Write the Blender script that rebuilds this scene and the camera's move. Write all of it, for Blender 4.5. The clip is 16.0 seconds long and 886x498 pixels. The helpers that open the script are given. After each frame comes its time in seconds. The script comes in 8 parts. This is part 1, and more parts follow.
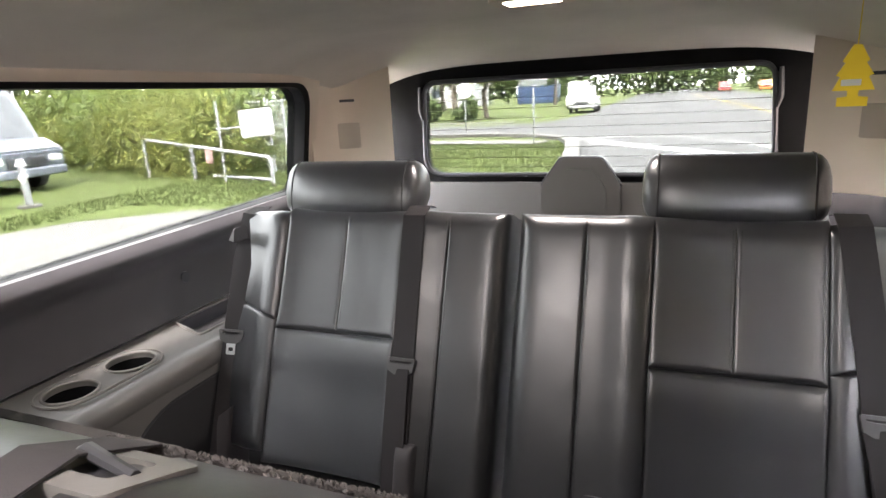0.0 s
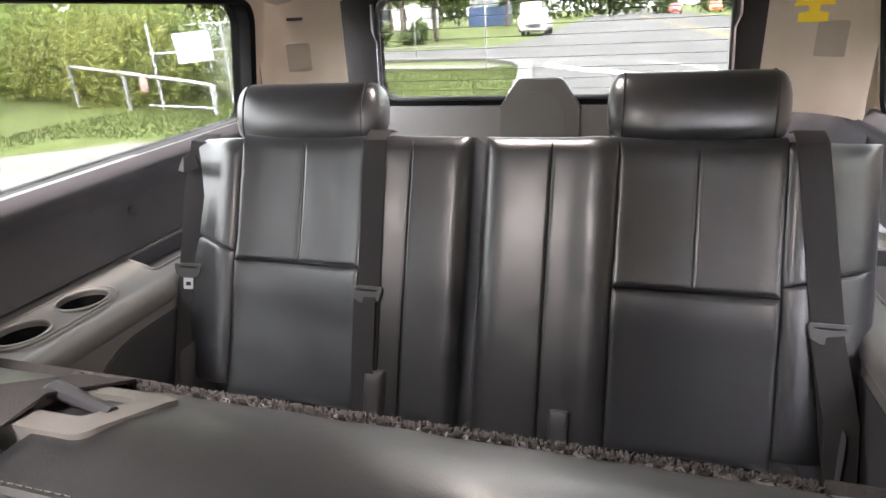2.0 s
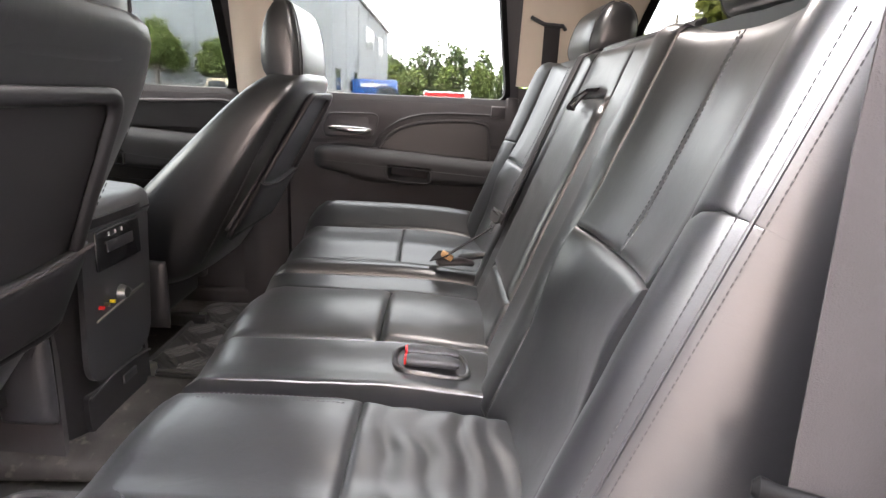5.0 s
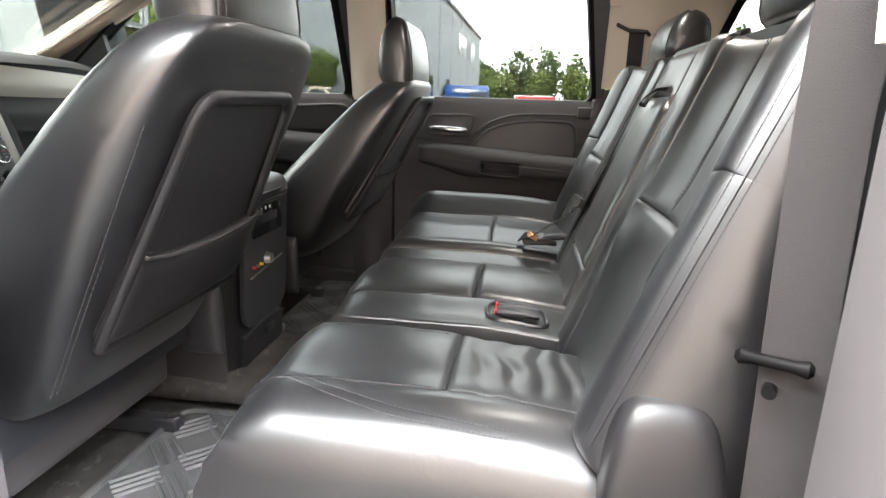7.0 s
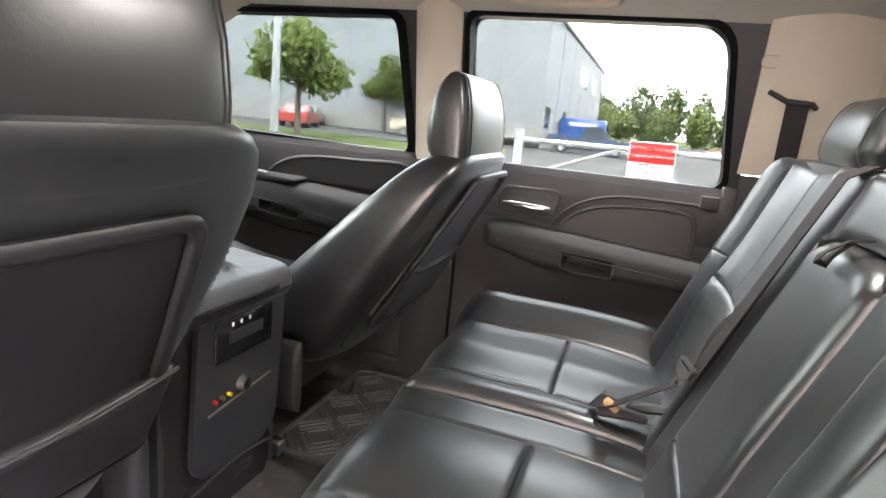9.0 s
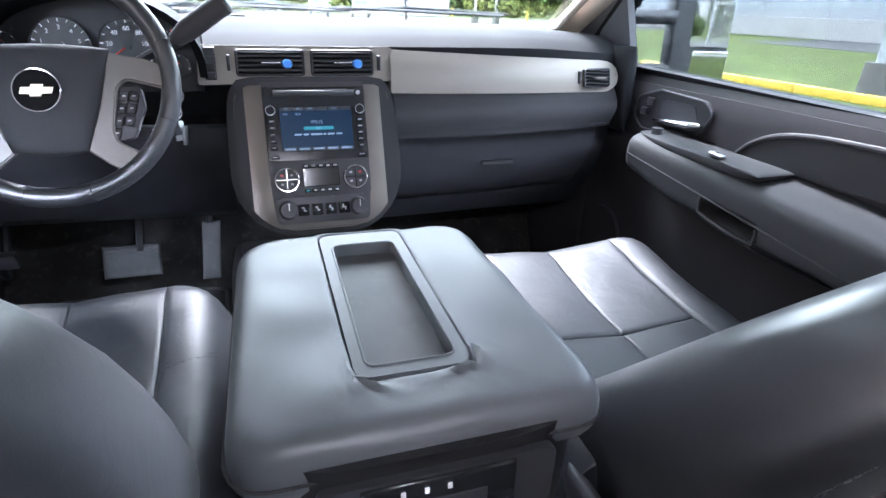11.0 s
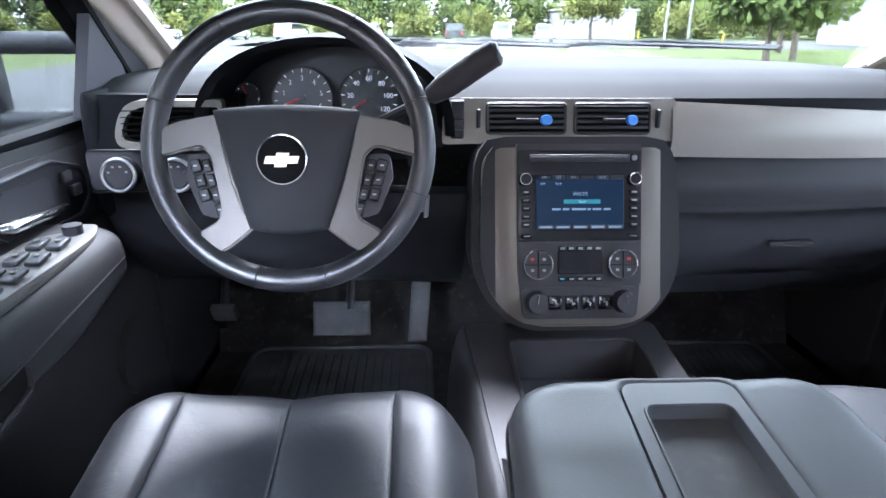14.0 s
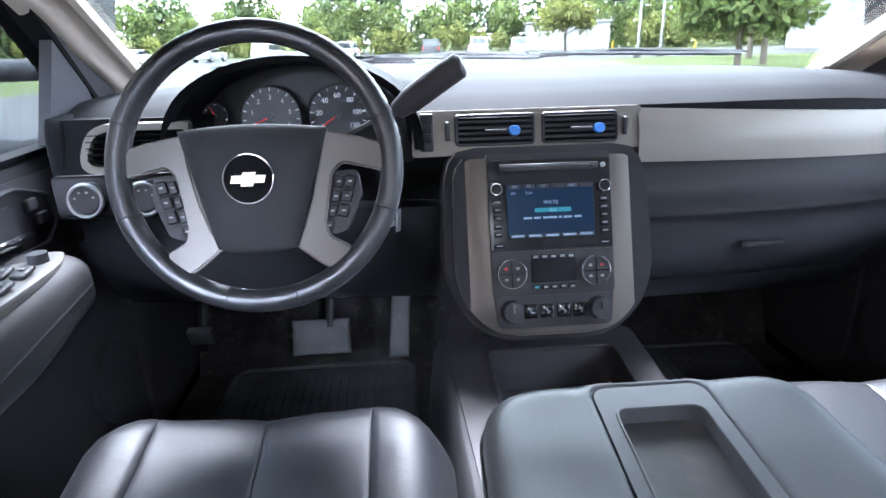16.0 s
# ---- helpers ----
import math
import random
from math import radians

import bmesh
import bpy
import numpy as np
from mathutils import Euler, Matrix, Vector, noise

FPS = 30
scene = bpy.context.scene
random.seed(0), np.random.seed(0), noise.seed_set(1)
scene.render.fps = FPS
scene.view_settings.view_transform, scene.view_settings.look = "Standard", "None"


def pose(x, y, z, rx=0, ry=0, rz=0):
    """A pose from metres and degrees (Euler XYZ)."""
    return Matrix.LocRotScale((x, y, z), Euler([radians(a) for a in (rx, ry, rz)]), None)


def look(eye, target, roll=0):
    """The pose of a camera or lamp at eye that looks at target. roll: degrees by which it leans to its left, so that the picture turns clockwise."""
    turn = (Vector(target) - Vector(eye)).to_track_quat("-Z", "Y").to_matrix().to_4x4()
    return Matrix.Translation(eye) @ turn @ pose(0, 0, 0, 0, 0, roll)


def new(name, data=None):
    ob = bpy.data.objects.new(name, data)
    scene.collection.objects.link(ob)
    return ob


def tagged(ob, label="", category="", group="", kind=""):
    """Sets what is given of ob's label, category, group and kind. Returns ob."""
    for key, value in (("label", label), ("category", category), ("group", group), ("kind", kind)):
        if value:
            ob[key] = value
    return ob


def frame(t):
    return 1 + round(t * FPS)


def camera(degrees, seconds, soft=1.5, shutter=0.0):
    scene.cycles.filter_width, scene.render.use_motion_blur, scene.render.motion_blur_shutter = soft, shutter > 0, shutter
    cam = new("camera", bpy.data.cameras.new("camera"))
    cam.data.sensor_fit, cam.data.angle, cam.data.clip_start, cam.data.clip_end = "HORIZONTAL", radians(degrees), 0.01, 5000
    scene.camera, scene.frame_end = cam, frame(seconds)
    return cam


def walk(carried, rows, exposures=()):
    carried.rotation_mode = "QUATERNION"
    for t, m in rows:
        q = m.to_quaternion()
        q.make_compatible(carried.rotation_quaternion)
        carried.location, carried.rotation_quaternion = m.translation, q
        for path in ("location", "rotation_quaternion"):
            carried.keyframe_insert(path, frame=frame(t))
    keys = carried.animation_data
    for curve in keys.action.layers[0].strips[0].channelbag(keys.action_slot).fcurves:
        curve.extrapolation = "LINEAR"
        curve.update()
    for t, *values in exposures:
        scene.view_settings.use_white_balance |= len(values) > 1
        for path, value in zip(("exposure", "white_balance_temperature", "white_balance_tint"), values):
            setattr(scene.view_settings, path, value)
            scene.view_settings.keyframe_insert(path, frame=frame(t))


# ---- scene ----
cam = camera(74.0, 16.0)

PATH = [
    (0, (-0.28, -1.493, 0.998), (0.438, -3.291, 0.496), -3.0),
    (0.5, (-0.241, -1.541, 0.998), (0.316, -3.359, 0.377), -3.8),
    (1, (-0.232, -1.552, 1.006), (0.285, -3.347, 0.293), -4.6),
    (1.5, (-0.246, -1.533, 1.01), (0.267, -3.315, 0.261), -4.6),
    (2, (-0.255, -1.5, 0.987), (0.302, -3.274, 0.25), -3.1),
    (2.5, (-0.294, -1.42, 0.929), (0.441, -3.141, 0.224), 0.4),
    (3, (-0.374, -1.367, 0.881), (0.719, -2.917, 0.246), 0.1),
    (3.5, (-0.486, -1.291, 0.858), (1.006, -2.499, 0.296), -0.6),
    (4, (-0.673, -1.318, 0.784), (1.166, -1.917, 0.275), 0.2),
    (4.5, (-0.877, -1.314, 0.736), (1.034, -1.593, 0.218), 0.9),
    (5, (-1.062, -1.347, 0.705), (0.872, -1.373, 0.199), 2.5),
    (5.2, (-1.136, -1.354, 0.698), (0.8, -1.325, 0.196), 2.5),
    (7.3, (-1.269, -1.351, 0.697), (0.649, -1.063, 0.208), 1.9),
    (7.5, (-1.221, -1.359, 0.719), (0.703, -1.072, 0.255), 2.5),
    (8, (-1.11, -1.381, 0.757), (0.825, -1.056, 0.37), 4.1),
    (8.2, (-1.062, -1.374, 0.763), (0.878, -1.031, 0.419), 4.5),
    (10.3, (-0.339, -1.358, 0.868), (0.829, 0.048, 0.057), 5.1),
    (10.5, (-0.28, -1.303, 0.847), (0.712, 0.228, 0.028), 4.7),
    (11, (-0.146, -1.147, 0.845), (0.467, 0.593, 0.075), 2.0),
    (11.5, (-0.089, -1.026, 0.869), (0.325, 0.788, 0.135), 2.3),
    (12, (-0.078, -0.949, 0.867), (0.258, 0.895, 0.168), 3.1),
    (12.5, (-0.082, -0.904, 0.862), (0.177, 0.952, 0.165), 2.6),
    (13, (-0.13, -0.88, 0.859), (0.069, 0.978, 0.146), 2.3),
    (13.5, (-0.199, -0.85, 0.857), (-0.064, 1.014, 0.144), 1.2),
    (14, (-0.253, -0.853, 0.868), (-0.174, 1.014, 0.155), 0.4),
    (14.5, (-0.28, -0.858, 0.867), (-0.243, 1.018, 0.173), -0.0),
    (15, (-0.29, -0.858, 0.868), (-0.256, 1.02, 0.181), -0.4),
    (15.5, (-0.281, -0.857, 0.867), (-0.216, 1.023, 0.188), -0.7),
    (16, (-0.234, -0.854, 0.866), (-0.105, 1.026, 0.197), -1.4),
]
walk(cam, [(t, look(eye, target, roll)) for t, eye, target, roll in PATH], [(0, 6.5, 6450, 16), (2.0, 6.52, 6450, 17), (3.5, 6.32, 6500, 16), (4.5, 5.9, 6600, 15), (5.0, 5.65, 6600, 15), (7.5, 5.35, 6600, 8), (8.2, 5.5, 6600, 8), (10.3, 6.4, 5750, 17), (11.0, 6.2, 5450, 15), (12, 5.98, 5350, 15), (16, 5.98, 5370, 15)])

# ---- light ----
world = bpy.data.worlds.new("sky")
scene.world = world
world.use_nodes = True
wn = world.node_tree
sky = wn.nodes.new("ShaderNodeTexSky")
sky.sky_type, sky.sun_disc = "NISHITA", False
sky.sun_elevation, sky.sun_rotation = radians(60), radians(2.5)
sky.dust_density, sky.air_density, sky.ozone_density = 4.0, 1.0, 0.6
clouds = wn.nodes.new("ShaderNodeTexNoise")
clouds.inputs["Scale"].default_value, clouds.inputs["Detail"].default_value = 2.2, 5
cover = wn.nodes.new("ShaderNodeMapRange")
cover.inputs["From Min"].default_value, cover.inputs["From Max"].default_value = 0.35, 0.65
cover.inputs["To Min"].default_value, cover.inputs["To Max"].default_value = 0.70, 0.95
overcast = wn.nodes.new("ShaderNodeMix")
overcast.data_type = "RGBA"
overcast.inputs[7].default_value = (9.0, 9.2, 9.5, 1)
wn.links.new(clouds.outputs["Fac"], cover.inputs["Value"])
wn.links.new(cover.outputs["Result"], overcast.inputs["Factor"])
wn.links.new(sky.outputs[0], overcast.inputs[6])
wn.links.new(overcast.outputs[2], wn.nodes["Background"].inputs["Color"])
wn.nodes["Background"].inputs["Strength"].default_value = 0.15
sun = new("sun", bpy.data.lights.new("sun", "SUN"))
sun.data.energy, sun.data.angle, sun.data.color = 0.7, radians(25), (1.0, 0.96, 0.9)
sun.matrix_world = look((2, 46, 80), (0, 0, 0))

# Ceiling lamps lit while a door is open; the second, unseen, is added fill.
for spot, watts in (((-0.02, -2.66, 1.140), 0.030), ((0.04, -1.47, 1.148), 0.075)):
    lamp = new("dome_light", bpy.data.lights.new("dome_light", "AREA"))
    lamp.data.shape, lamp.data.size, lamp.data.size_y = "RECTANGLE", 0.09, 0.05
    lamp.data.energy, lamp.data.color = watts, (1.0, 0.97, 0.94)
    lamp.location = spot


# ---- materials ----
def material(name, base, rough=0.5, metal=0.0, var=0.12, scale=8.0, fine=250.0, bump=0.15, grain="NOISE", spec=0.5, stains=0.0, coat=0.0, island=0.0, dist=0.001, ior=1.5, crease=0.0, smudge=0.2, sheen=0.0):
    """A surface with colour wear at a coarse scale and relief at a fine one."""
    m = bpy.data.materials.new(name)
    m.use_nodes = True
    nt = m.node_tree
    n, l = nt.nodes, nt.links
    b = n["Principled BSDF"]
    co = n.new("ShaderNodeTexCoord")
    big = n.new("ShaderNodeTexNoise")
    big.inputs["Scale"].default_value, big.inputs["Detail"].default_value = scale, 6
    l.new(co.outputs["Object"], big.inputs["Vector"])
    ramp = n.new("ShaderNodeValToRGB")
    lo, hi = 1 - var, 1 + var
    ramp.color_ramp.elements[0].position, ramp.color_ramp.elements[1].position = 0.3, 0.7
    ramp.color_ramp.elements[0].color = (*[min(1, c * lo) for c in base], 1)
    ramp.color_ramp.elements[1].color = (*[min(1, c * hi) for c in base], 1)
    l.new(big.outputs["Fac"], ramp.inputs["Fac"])
    col = ramp.outputs["Color"]
    if stains:
        st = n.new("ShaderNodeTexNoise")
        st.inputs["Scale"].default_value, st.inputs["Detail"].default_value = scale * 3.1, 9
        l.new(co.outputs["Object"], st.inputs["Vector"])
        sr = n.new("ShaderNodeValToRGB")
        sr.color_ramp.elements[0].position, sr.color_ramp.elements[1].position = 0.58, 0.75
        sr.color_ramp.elements[0].color, sr.color_ramp.elements[1].color = (0, 0, 0, 1), (stains, stains, stains, 1)
        l.new(st.outputs["Fac"], sr.inputs["Fac"])
        mix = n.new("ShaderNodeMix")
        mix.data_type = "RGBA"
        mix.inputs[7].default_value = (0.3, 0.27, 0.23, 1)
        l.new(sr.outputs["Color"], mix.inputs["Factor"])
        l.new(col, mix.inputs[6])
        col = mix.outputs[2]
    if island:
        gi = n.new("ShaderNodeNewGeometry")
        hsv = n.new("ShaderNodeHueSaturation")
        mr = n.new("ShaderNodeMapRange")
        mr.inputs["To Min"].default_value, mr.inputs["To Max"].default_value = 1 - island, 1 + island
        l.new(gi.outputs["Random Per Island"], mr.inputs["Value"])
        l.new(mr.outputs["Result"], hsv.inputs["Value"])
        l.new(col, hsv.inputs["Color"])
        col = hsv.outputs["Color"]
    l.new(col, b.inputs["Base Color"])
    rr = n.new("ShaderNodeMapRange")
    rr.inputs["To Min"].default_value, rr.inputs["To Max"].default_value = max(0.02, rough * (1 - smudge)), min(1, rough * (1 + smudge))
    l.new(big.outputs["Fac"], rr.inputs["Value"])
    l.new(rr.outputs["Result"], b.inputs["Roughness"])
    b.inputs["Metallic"].default_value = metal
    b.inputs["IOR"].default_value = ior
    b.inputs["Specular IOR Level"].default_value = spec
    b.inputs["Coat Weight"].default_value, b.inputs["Coat Roughness"].default_value = coat, rough * 0.7 if rough > 0.35 else 0.03
    b.inputs["Sheen Weight"].default_value, b.inputs["Sheen Roughness"].default_value = sheen, 0.35
    if bump:
        if grain == "VORONOI":
            f = n.new("ShaderNodeTexVoronoi")
            f.feature = "DISTANCE_TO_EDGE"
            out = f.outputs["Distance"]
        else:
            f = n.new("ShaderNodeTexNoise")
            f.inputs["Detail"].default_value = 4
            out = f.outputs["Fac"]
        f.inputs["Scale"].default_value = fine
        l.new(co.outputs["Object"], f.inputs["Vector"])
        bp = n.new("ShaderNodeBump")
        bp.inputs["Strength"].default_value, bp.inputs["Distance"].default_value = bump, dist
        l.new(out, bp.inputs["Height"])
        if crease:
            wk = n.new("ShaderNodeTexNoise")
            wk.inputs["Scale"].default_value, wk.inputs["Detail"].default_value, wk.inputs["Distortion"].default_value = 28, 5, 1.2
            l.new(co.outputs["Object"], wk.inputs["Vector"])
            b2 = n.new("ShaderNodeBump")
            b2.inputs["Strength"].default_value, b2.inputs["Distance"].default_value = crease, 0.003
            l.new(wk.outputs["Fac"], b2.inputs["Height"])
            l.new(b2.outputs["Normal"], bp.inputs["Normal"])
        l.new(bp.outputs["Normal"], b.inputs["Normal"])
    return m


LEATHER = material("black_leather", (0.0055, 0.0055, 0.0065), 0.38, var=0.25, scale=5, fine=420, bump=0.16, grain="VORONOI", spec=1.0, ior=1.5, crease=0.12, smudge=0.22, dist=0.0005, coat=0.3, sheen=0.035)
# A lighter, duller copy of LEATHER: windscreen glare toned down in the material itself.
LOWGLARE = material("low_glare_black_leather", (0.0110, 0.0118, 0.0150), 0.50, var=0.3, scale=6, fine=420, bump=0.3, grain="VORONOI", spec=0.6, crease=0.3, smudge=0.3, dist=0.0005, sheen=0.03)
VINYL = material("black_vinyl", (0.0098, 0.0090, 0.0100), 0.42, var=0.2, scale=6, fine=420, bump=0.3, grain="VORONOI", spec=0.5, dist=0.0005)
LID = material("grey_vinyl", (0.086, 0.090, 0.096), 0.40, var=0.12, scale=5, fine=420, bump=0.3, grain="VORONOI", dist=0.0005)
THREAD = material("charcoal_thread", (0.024, 0.023, 0.024), 0.8, bump=0)
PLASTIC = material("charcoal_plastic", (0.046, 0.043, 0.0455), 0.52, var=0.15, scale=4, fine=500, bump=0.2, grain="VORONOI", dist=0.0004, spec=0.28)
DASHTOP = material("charcoal_dash_skin", (0.0120, 0.0126, 0.0135), 0.75, var=0.12, scale=3, fine=380, bump=0.3, grain="VORONOI", dist=0.0005, spec=0.06)
GREYTRIM = material("grey_moulded_plastic", (0.108, 0.103, 0.096), 0.48, var=0.08, scale=4, fine=480, bump=0.2, grain="VORONOI", dist=0.0004)
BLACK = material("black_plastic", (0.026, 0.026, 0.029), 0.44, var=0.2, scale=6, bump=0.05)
GLOSS = material("gloss_black", (0.01, 0.01, 0.011), 0.12, var=0.1, bump=0)
TRIM = material("warm_grey_plastic", (0.135, 0.126, 0.115), 0.5, var=0.06, scale=4, fine=480, bump=0.2, grain="VORONOI", dist=0.0004)
BEIGE = material("beige_plastic", (0.57, 0.49, 0.40), 0.55, var=0.06, scale=3, fine=420, bump=0.15, dist=0.0004)
HEADLINER = material("beige_headliner_cloth", (0.60, 0.56, 0.50), 0.9, var=0.07, scale=5, fine=700, bump=0.35, spec=0.2)
FRAMEBLACK = material("black_glass_frame", (0.0028, 0.0028, 0.003), 0.6, var=0.2, scale=5, bump=0.1, spec=0.08)
SPOKE = material("satin_silver_metal", (0.135, 0.124, 0.112), 0.42, metal=0.8, var=0.05, scale=5, fine=600, bump=0.04)
# The silver band's paint again, darkened for the stack's steeper face.
STACK = material("brushed_silver_paint_shaded", (0.135, 0.120, 0.105), 0.36, metal=0.7, var=0.07, scale=5, fine=600, bump=0.05)
TAUPE = material("taupe_grille_and_shade", (0.40, 0.35, 0.29), 0.7, var=0.08, scale=6, fine=800, bump=0.6, grain="VORONOI", dist=0.0008)
SILVER = material("brushed_silver_paint", (0.225, 0.205, 0.175), 0.40, metal=0.4, var=0.06, scale=4, fine=600, bump=0.05)
SOFT = material("charcoal_soft_trim", (0.033, 0.0325, 0.034), 0.6, var=0.12, scale=4, fine=480, bump=0.25, grain="VORONOI", spec=0.22, dist=0.0004)
CHROME = material("chrome", (0.75, 0.75, 0.76), 0.12, metal=1.0, var=0.05, bump=0)
STEEL = material("bright_steel", (0.5, 0.5, 0.5), 0.3, metal=1.0, var=0.1, bump=0)
CARPET = material("dark_carpet", (0.056, 0.052, 0.050), 0.95, var=0.3, scale=14, fine=900, bump=0.8, spec=0.1, stains=0.25, dist=0.003)
RUBBER = material("black_rubber", (0.075, 0.075, 0.078), 0.55, var=0.3, scale=12, fine=300, bump=0.15, stains=0.12)
WEBBING = material("taupe_webbing", (0.026, 0.023, 0.024), 0.75, var=0.08, scale=20, fine=900, bump=0.4, spec=0.3)
FUZZ = material("grey_carpet_edge", (0.085, 0.078, 0.075), 0.95, bump=0.2, spec=0.1)
YELLOW = material("yellow_card", (0.85, 0.62, 0.02), 0.6, var=0.04, bump=0)
RED = material("red_plastic", (0.55, 0.02, 0.02), 0.35, bump=0)
BLUE = material("blue_plastic", (0.06, 0.22, 0.62), 0.4, bump=0)
GOLD = material("pale_gold_metal", (0.42, 0.36, 0.25), 0.38, metal=0.9, var=0.05, bump=0)
WHITE = material("white_print", (0.75, 0.75, 0.74), 0.6, var=0.03, bump=0)
PRINT = material("grey_print", (0.30, 0.30, 0.30), 0.6, var=0.03, bump=0)
ORANGE = material("tan_tag", (0.55, 0.33, 0.15), 0.7, var=0.1, bump=0)
NEEDLE = material("red_needle", (0.75, 0.03, 0.02), 0.4, bump=0)


def leafy(name, base, glow_through, var=0.22):
    """Leaves: a soft surface that also lets light through."""
    m = material(name, base, 0.65, var=var, scale=0.8, bump=0, island=0.22, spec=0.2)
    nt = m.node_tree
    b, out = nt.nodes["Principled BSDF"], nt.nodes["Material Output"]
    tr, mx = nt.nodes.new("ShaderNodeBsdfTranslucent"), nt.nodes.new("ShaderNodeMixShader")
    tr.inputs["Color"].default_value = (*glow_through, 1)
    mx.inputs[0].default_value = 0.32
    for p, q in ((b.outputs[0], mx.inputs[1]), (tr.outputs[0], mx.inputs[2]), (mx.outputs[0], out.inputs["Surface"])):
        nt.links.new(p, q)
    return m


def glow(name, colour, strength):
    m = bpy.data.materials.new(name)
    m.use_nodes = True
    b = m.node_tree.nodes["Principled BSDF"]
    b.inputs["Base Color"].default_value = (*[c * 0.3 for c in colour], 1)
    b.inputs["Emission Color"].default_value = (*colour, 1)
    b.inputs["Emission Strength"].default_value = strength
    b.inputs["Roughness"].default_value, b.inputs["Specular IOR Level"].default_value = 0.3, 0.15
    return m


SCREEN = glow("blue_screen", (0.012, 0.028, 0.055), 0.012)
SCREENTEXT = glow("screen_text", (0.45, 0.6, 0.75), 0.008)
LITLENS = glow("lit_lamp_lens", (1.0, 0.86, 0.68), 1.2)
TEAL = glow("teal_button", (0.06, 0.26, 0.30), 0.015)
BACKLIT = glow("backlit_figures", (0.8, 0.82, 0.85), 0.012)


def glass(name, tint, gloss=0.04):
    m = bpy.data.materials.new(name)
    m.use_nodes = True
    nt = m.node_tree
    nt.nodes.remove(nt.nodes["Principled BSDF"])
    out = nt.nodes["Material Output"]
    tr, gl, mx, lw, pw, ad = (nt.nodes.new(k) for k in ("ShaderNodeBsdfTransparent", "ShaderNodeBsdfGlossy", "ShaderNodeMixShader", "ShaderNodeLayerWeight", "ShaderNodeMath", "ShaderNodeMath"))
    tr.inputs["Color"].default_value = (*tint, 1)
    gl.inputs["Roughness"].default_value = gloss
    gl.inputs["Color"].default_value = (0.5, 0.5, 0.5, 1)
    lw.inputs["Blend"].default_value = 0.5
    pw.operation, ad.operation = "POWER", "MULTIPLY_ADD"
    pw.inputs[1].default_value = 5.0
    ad.inputs[1].default_value, ad.inputs[2].default_value = 0.6, 0.03
    for a, b in ((lw.outputs["Facing"], pw.inputs[0]), (pw.outputs[0], ad.inputs[0]), (ad.outputs[0], mx.inputs[0]), (tr.outputs[0], mx.inputs[1]), (gl.outputs[0], mx.inputs[2]), (mx.outputs[0], out.inputs["Surface"])):
        nt.links.new(a, b)
    return m


TINTED = glass("privacy_glass", (0.275, 0.279, 0.268))
DOORTINT = glass("tinted_door_glass", (0.295, 0.30, 0.293))
CLEAR = glass("tinted_front_glass", (0.27, 0.28, 0.275))
SCREENGLASS = glass("windscreen_glass", (0.40, 0.41, 0.39))


# ---- helpers for meshes ----
def part(name, bm, mat, parent=None, label="", smooth=True):
    """Links a bmesh as one mesh object under a thing or a part."""
    me = bpy.data.meshes.new(name)
    bm.normal_update()
    bm.to_mesh(me)
    bm.free()
    me.materials.append(mat)
    if smooth:
        me.polygons.foreach_set("use_smooth", [True] * len(me.polygons))
        me.set_sharp_from_angle(angle=radians(42))
    ob = new(name, me)
    ob.parent = parent
    if label:
        tagged(ob, label)
    return ob


def thing(name, label, category, at=(0, 0, 0), group="", kind=""):
    ob = new(name)
    ob.empty_display_size = 0.05
    ob.location = at
    return tagged(ob, label, category, group, kind)


def box(sx, sy, sz, at=(0, 0, 0), bevel=0.0, seg=3, m=None, bm=None):
    """A box of full sizes round at, with rounded edges, turned by m."""
    bm2 = bmesh.new()
    bmesh.ops.create_cube(bm2, size=1)
    bmesh.ops.scale(bm2, vec=(sx, sy, sz), verts=bm2.verts)
    if bevel:
        bmesh.ops.bevel(bm2, geom=bm2.edges[:], offset=bevel, segments=seg, affect="EDGES", profile=0.5)
    if m is not None:
        bmesh.ops.transform(bm2, matrix=m, verts=bm2.verts)
    bmesh.ops.translate(bm2, vec=at, verts=bm2.verts)
    return merge(bm, bm2)


def merge(bm, other):
    if bm is None:
        return other
    me = bpy.data.meshes.new("tmp")
    other.to_mesh(me)
    other.free()
    bm.from_mesh(me)
    bpy.data.meshes.remove(me)
    return bm


def tube(points, r, n=8, bm=None, flat=1.0, closed=False, caps=True):
    """A tube along points; r may be a list; flat squeezes it along its second axis."""
    bm = bm or bmesh.new()
    pts = [Vector(p) for p in points]
    rings = []
    side = None
    for i, p in enumerate(pts):
        a = pts[i - 1] if (i or closed) else p
        b = pts[(i + 1) % len(pts)] if (i < len(pts) - 1 or closed) else p
        d = (b - a).normalized()
        if side is None:
            side = d.orthogonal().normalized() if abs(d.z) > 0.9 else d.cross(Vector((0, 0, 1))).normalized()
        else:
            side = (side - d * side.dot(d)).normalized()
        up = d.cross(side)
        rr = r[i] if isinstance(r, (list, tuple)) else r
        rings.append([bm.verts.new(p + side * rr * math.cos(t) + up * rr * flat * math.sin(t)) for t in (2 * math.pi * k / n for k in range(n))])
    pairs = list(zip(rings, rings[1:])) + ([(rings[-1], rings[0])] if closed else [])
    for a, b in pairs:
        for k in range(n):
            bm.faces.new((a[k], a[(k + 1) % n], b[(k + 1) % n], b[k]))
    if caps and not closed:
        bm.faces.new(rings[0][::-1])
        bm.faces.new(rings[-1])
    return bm


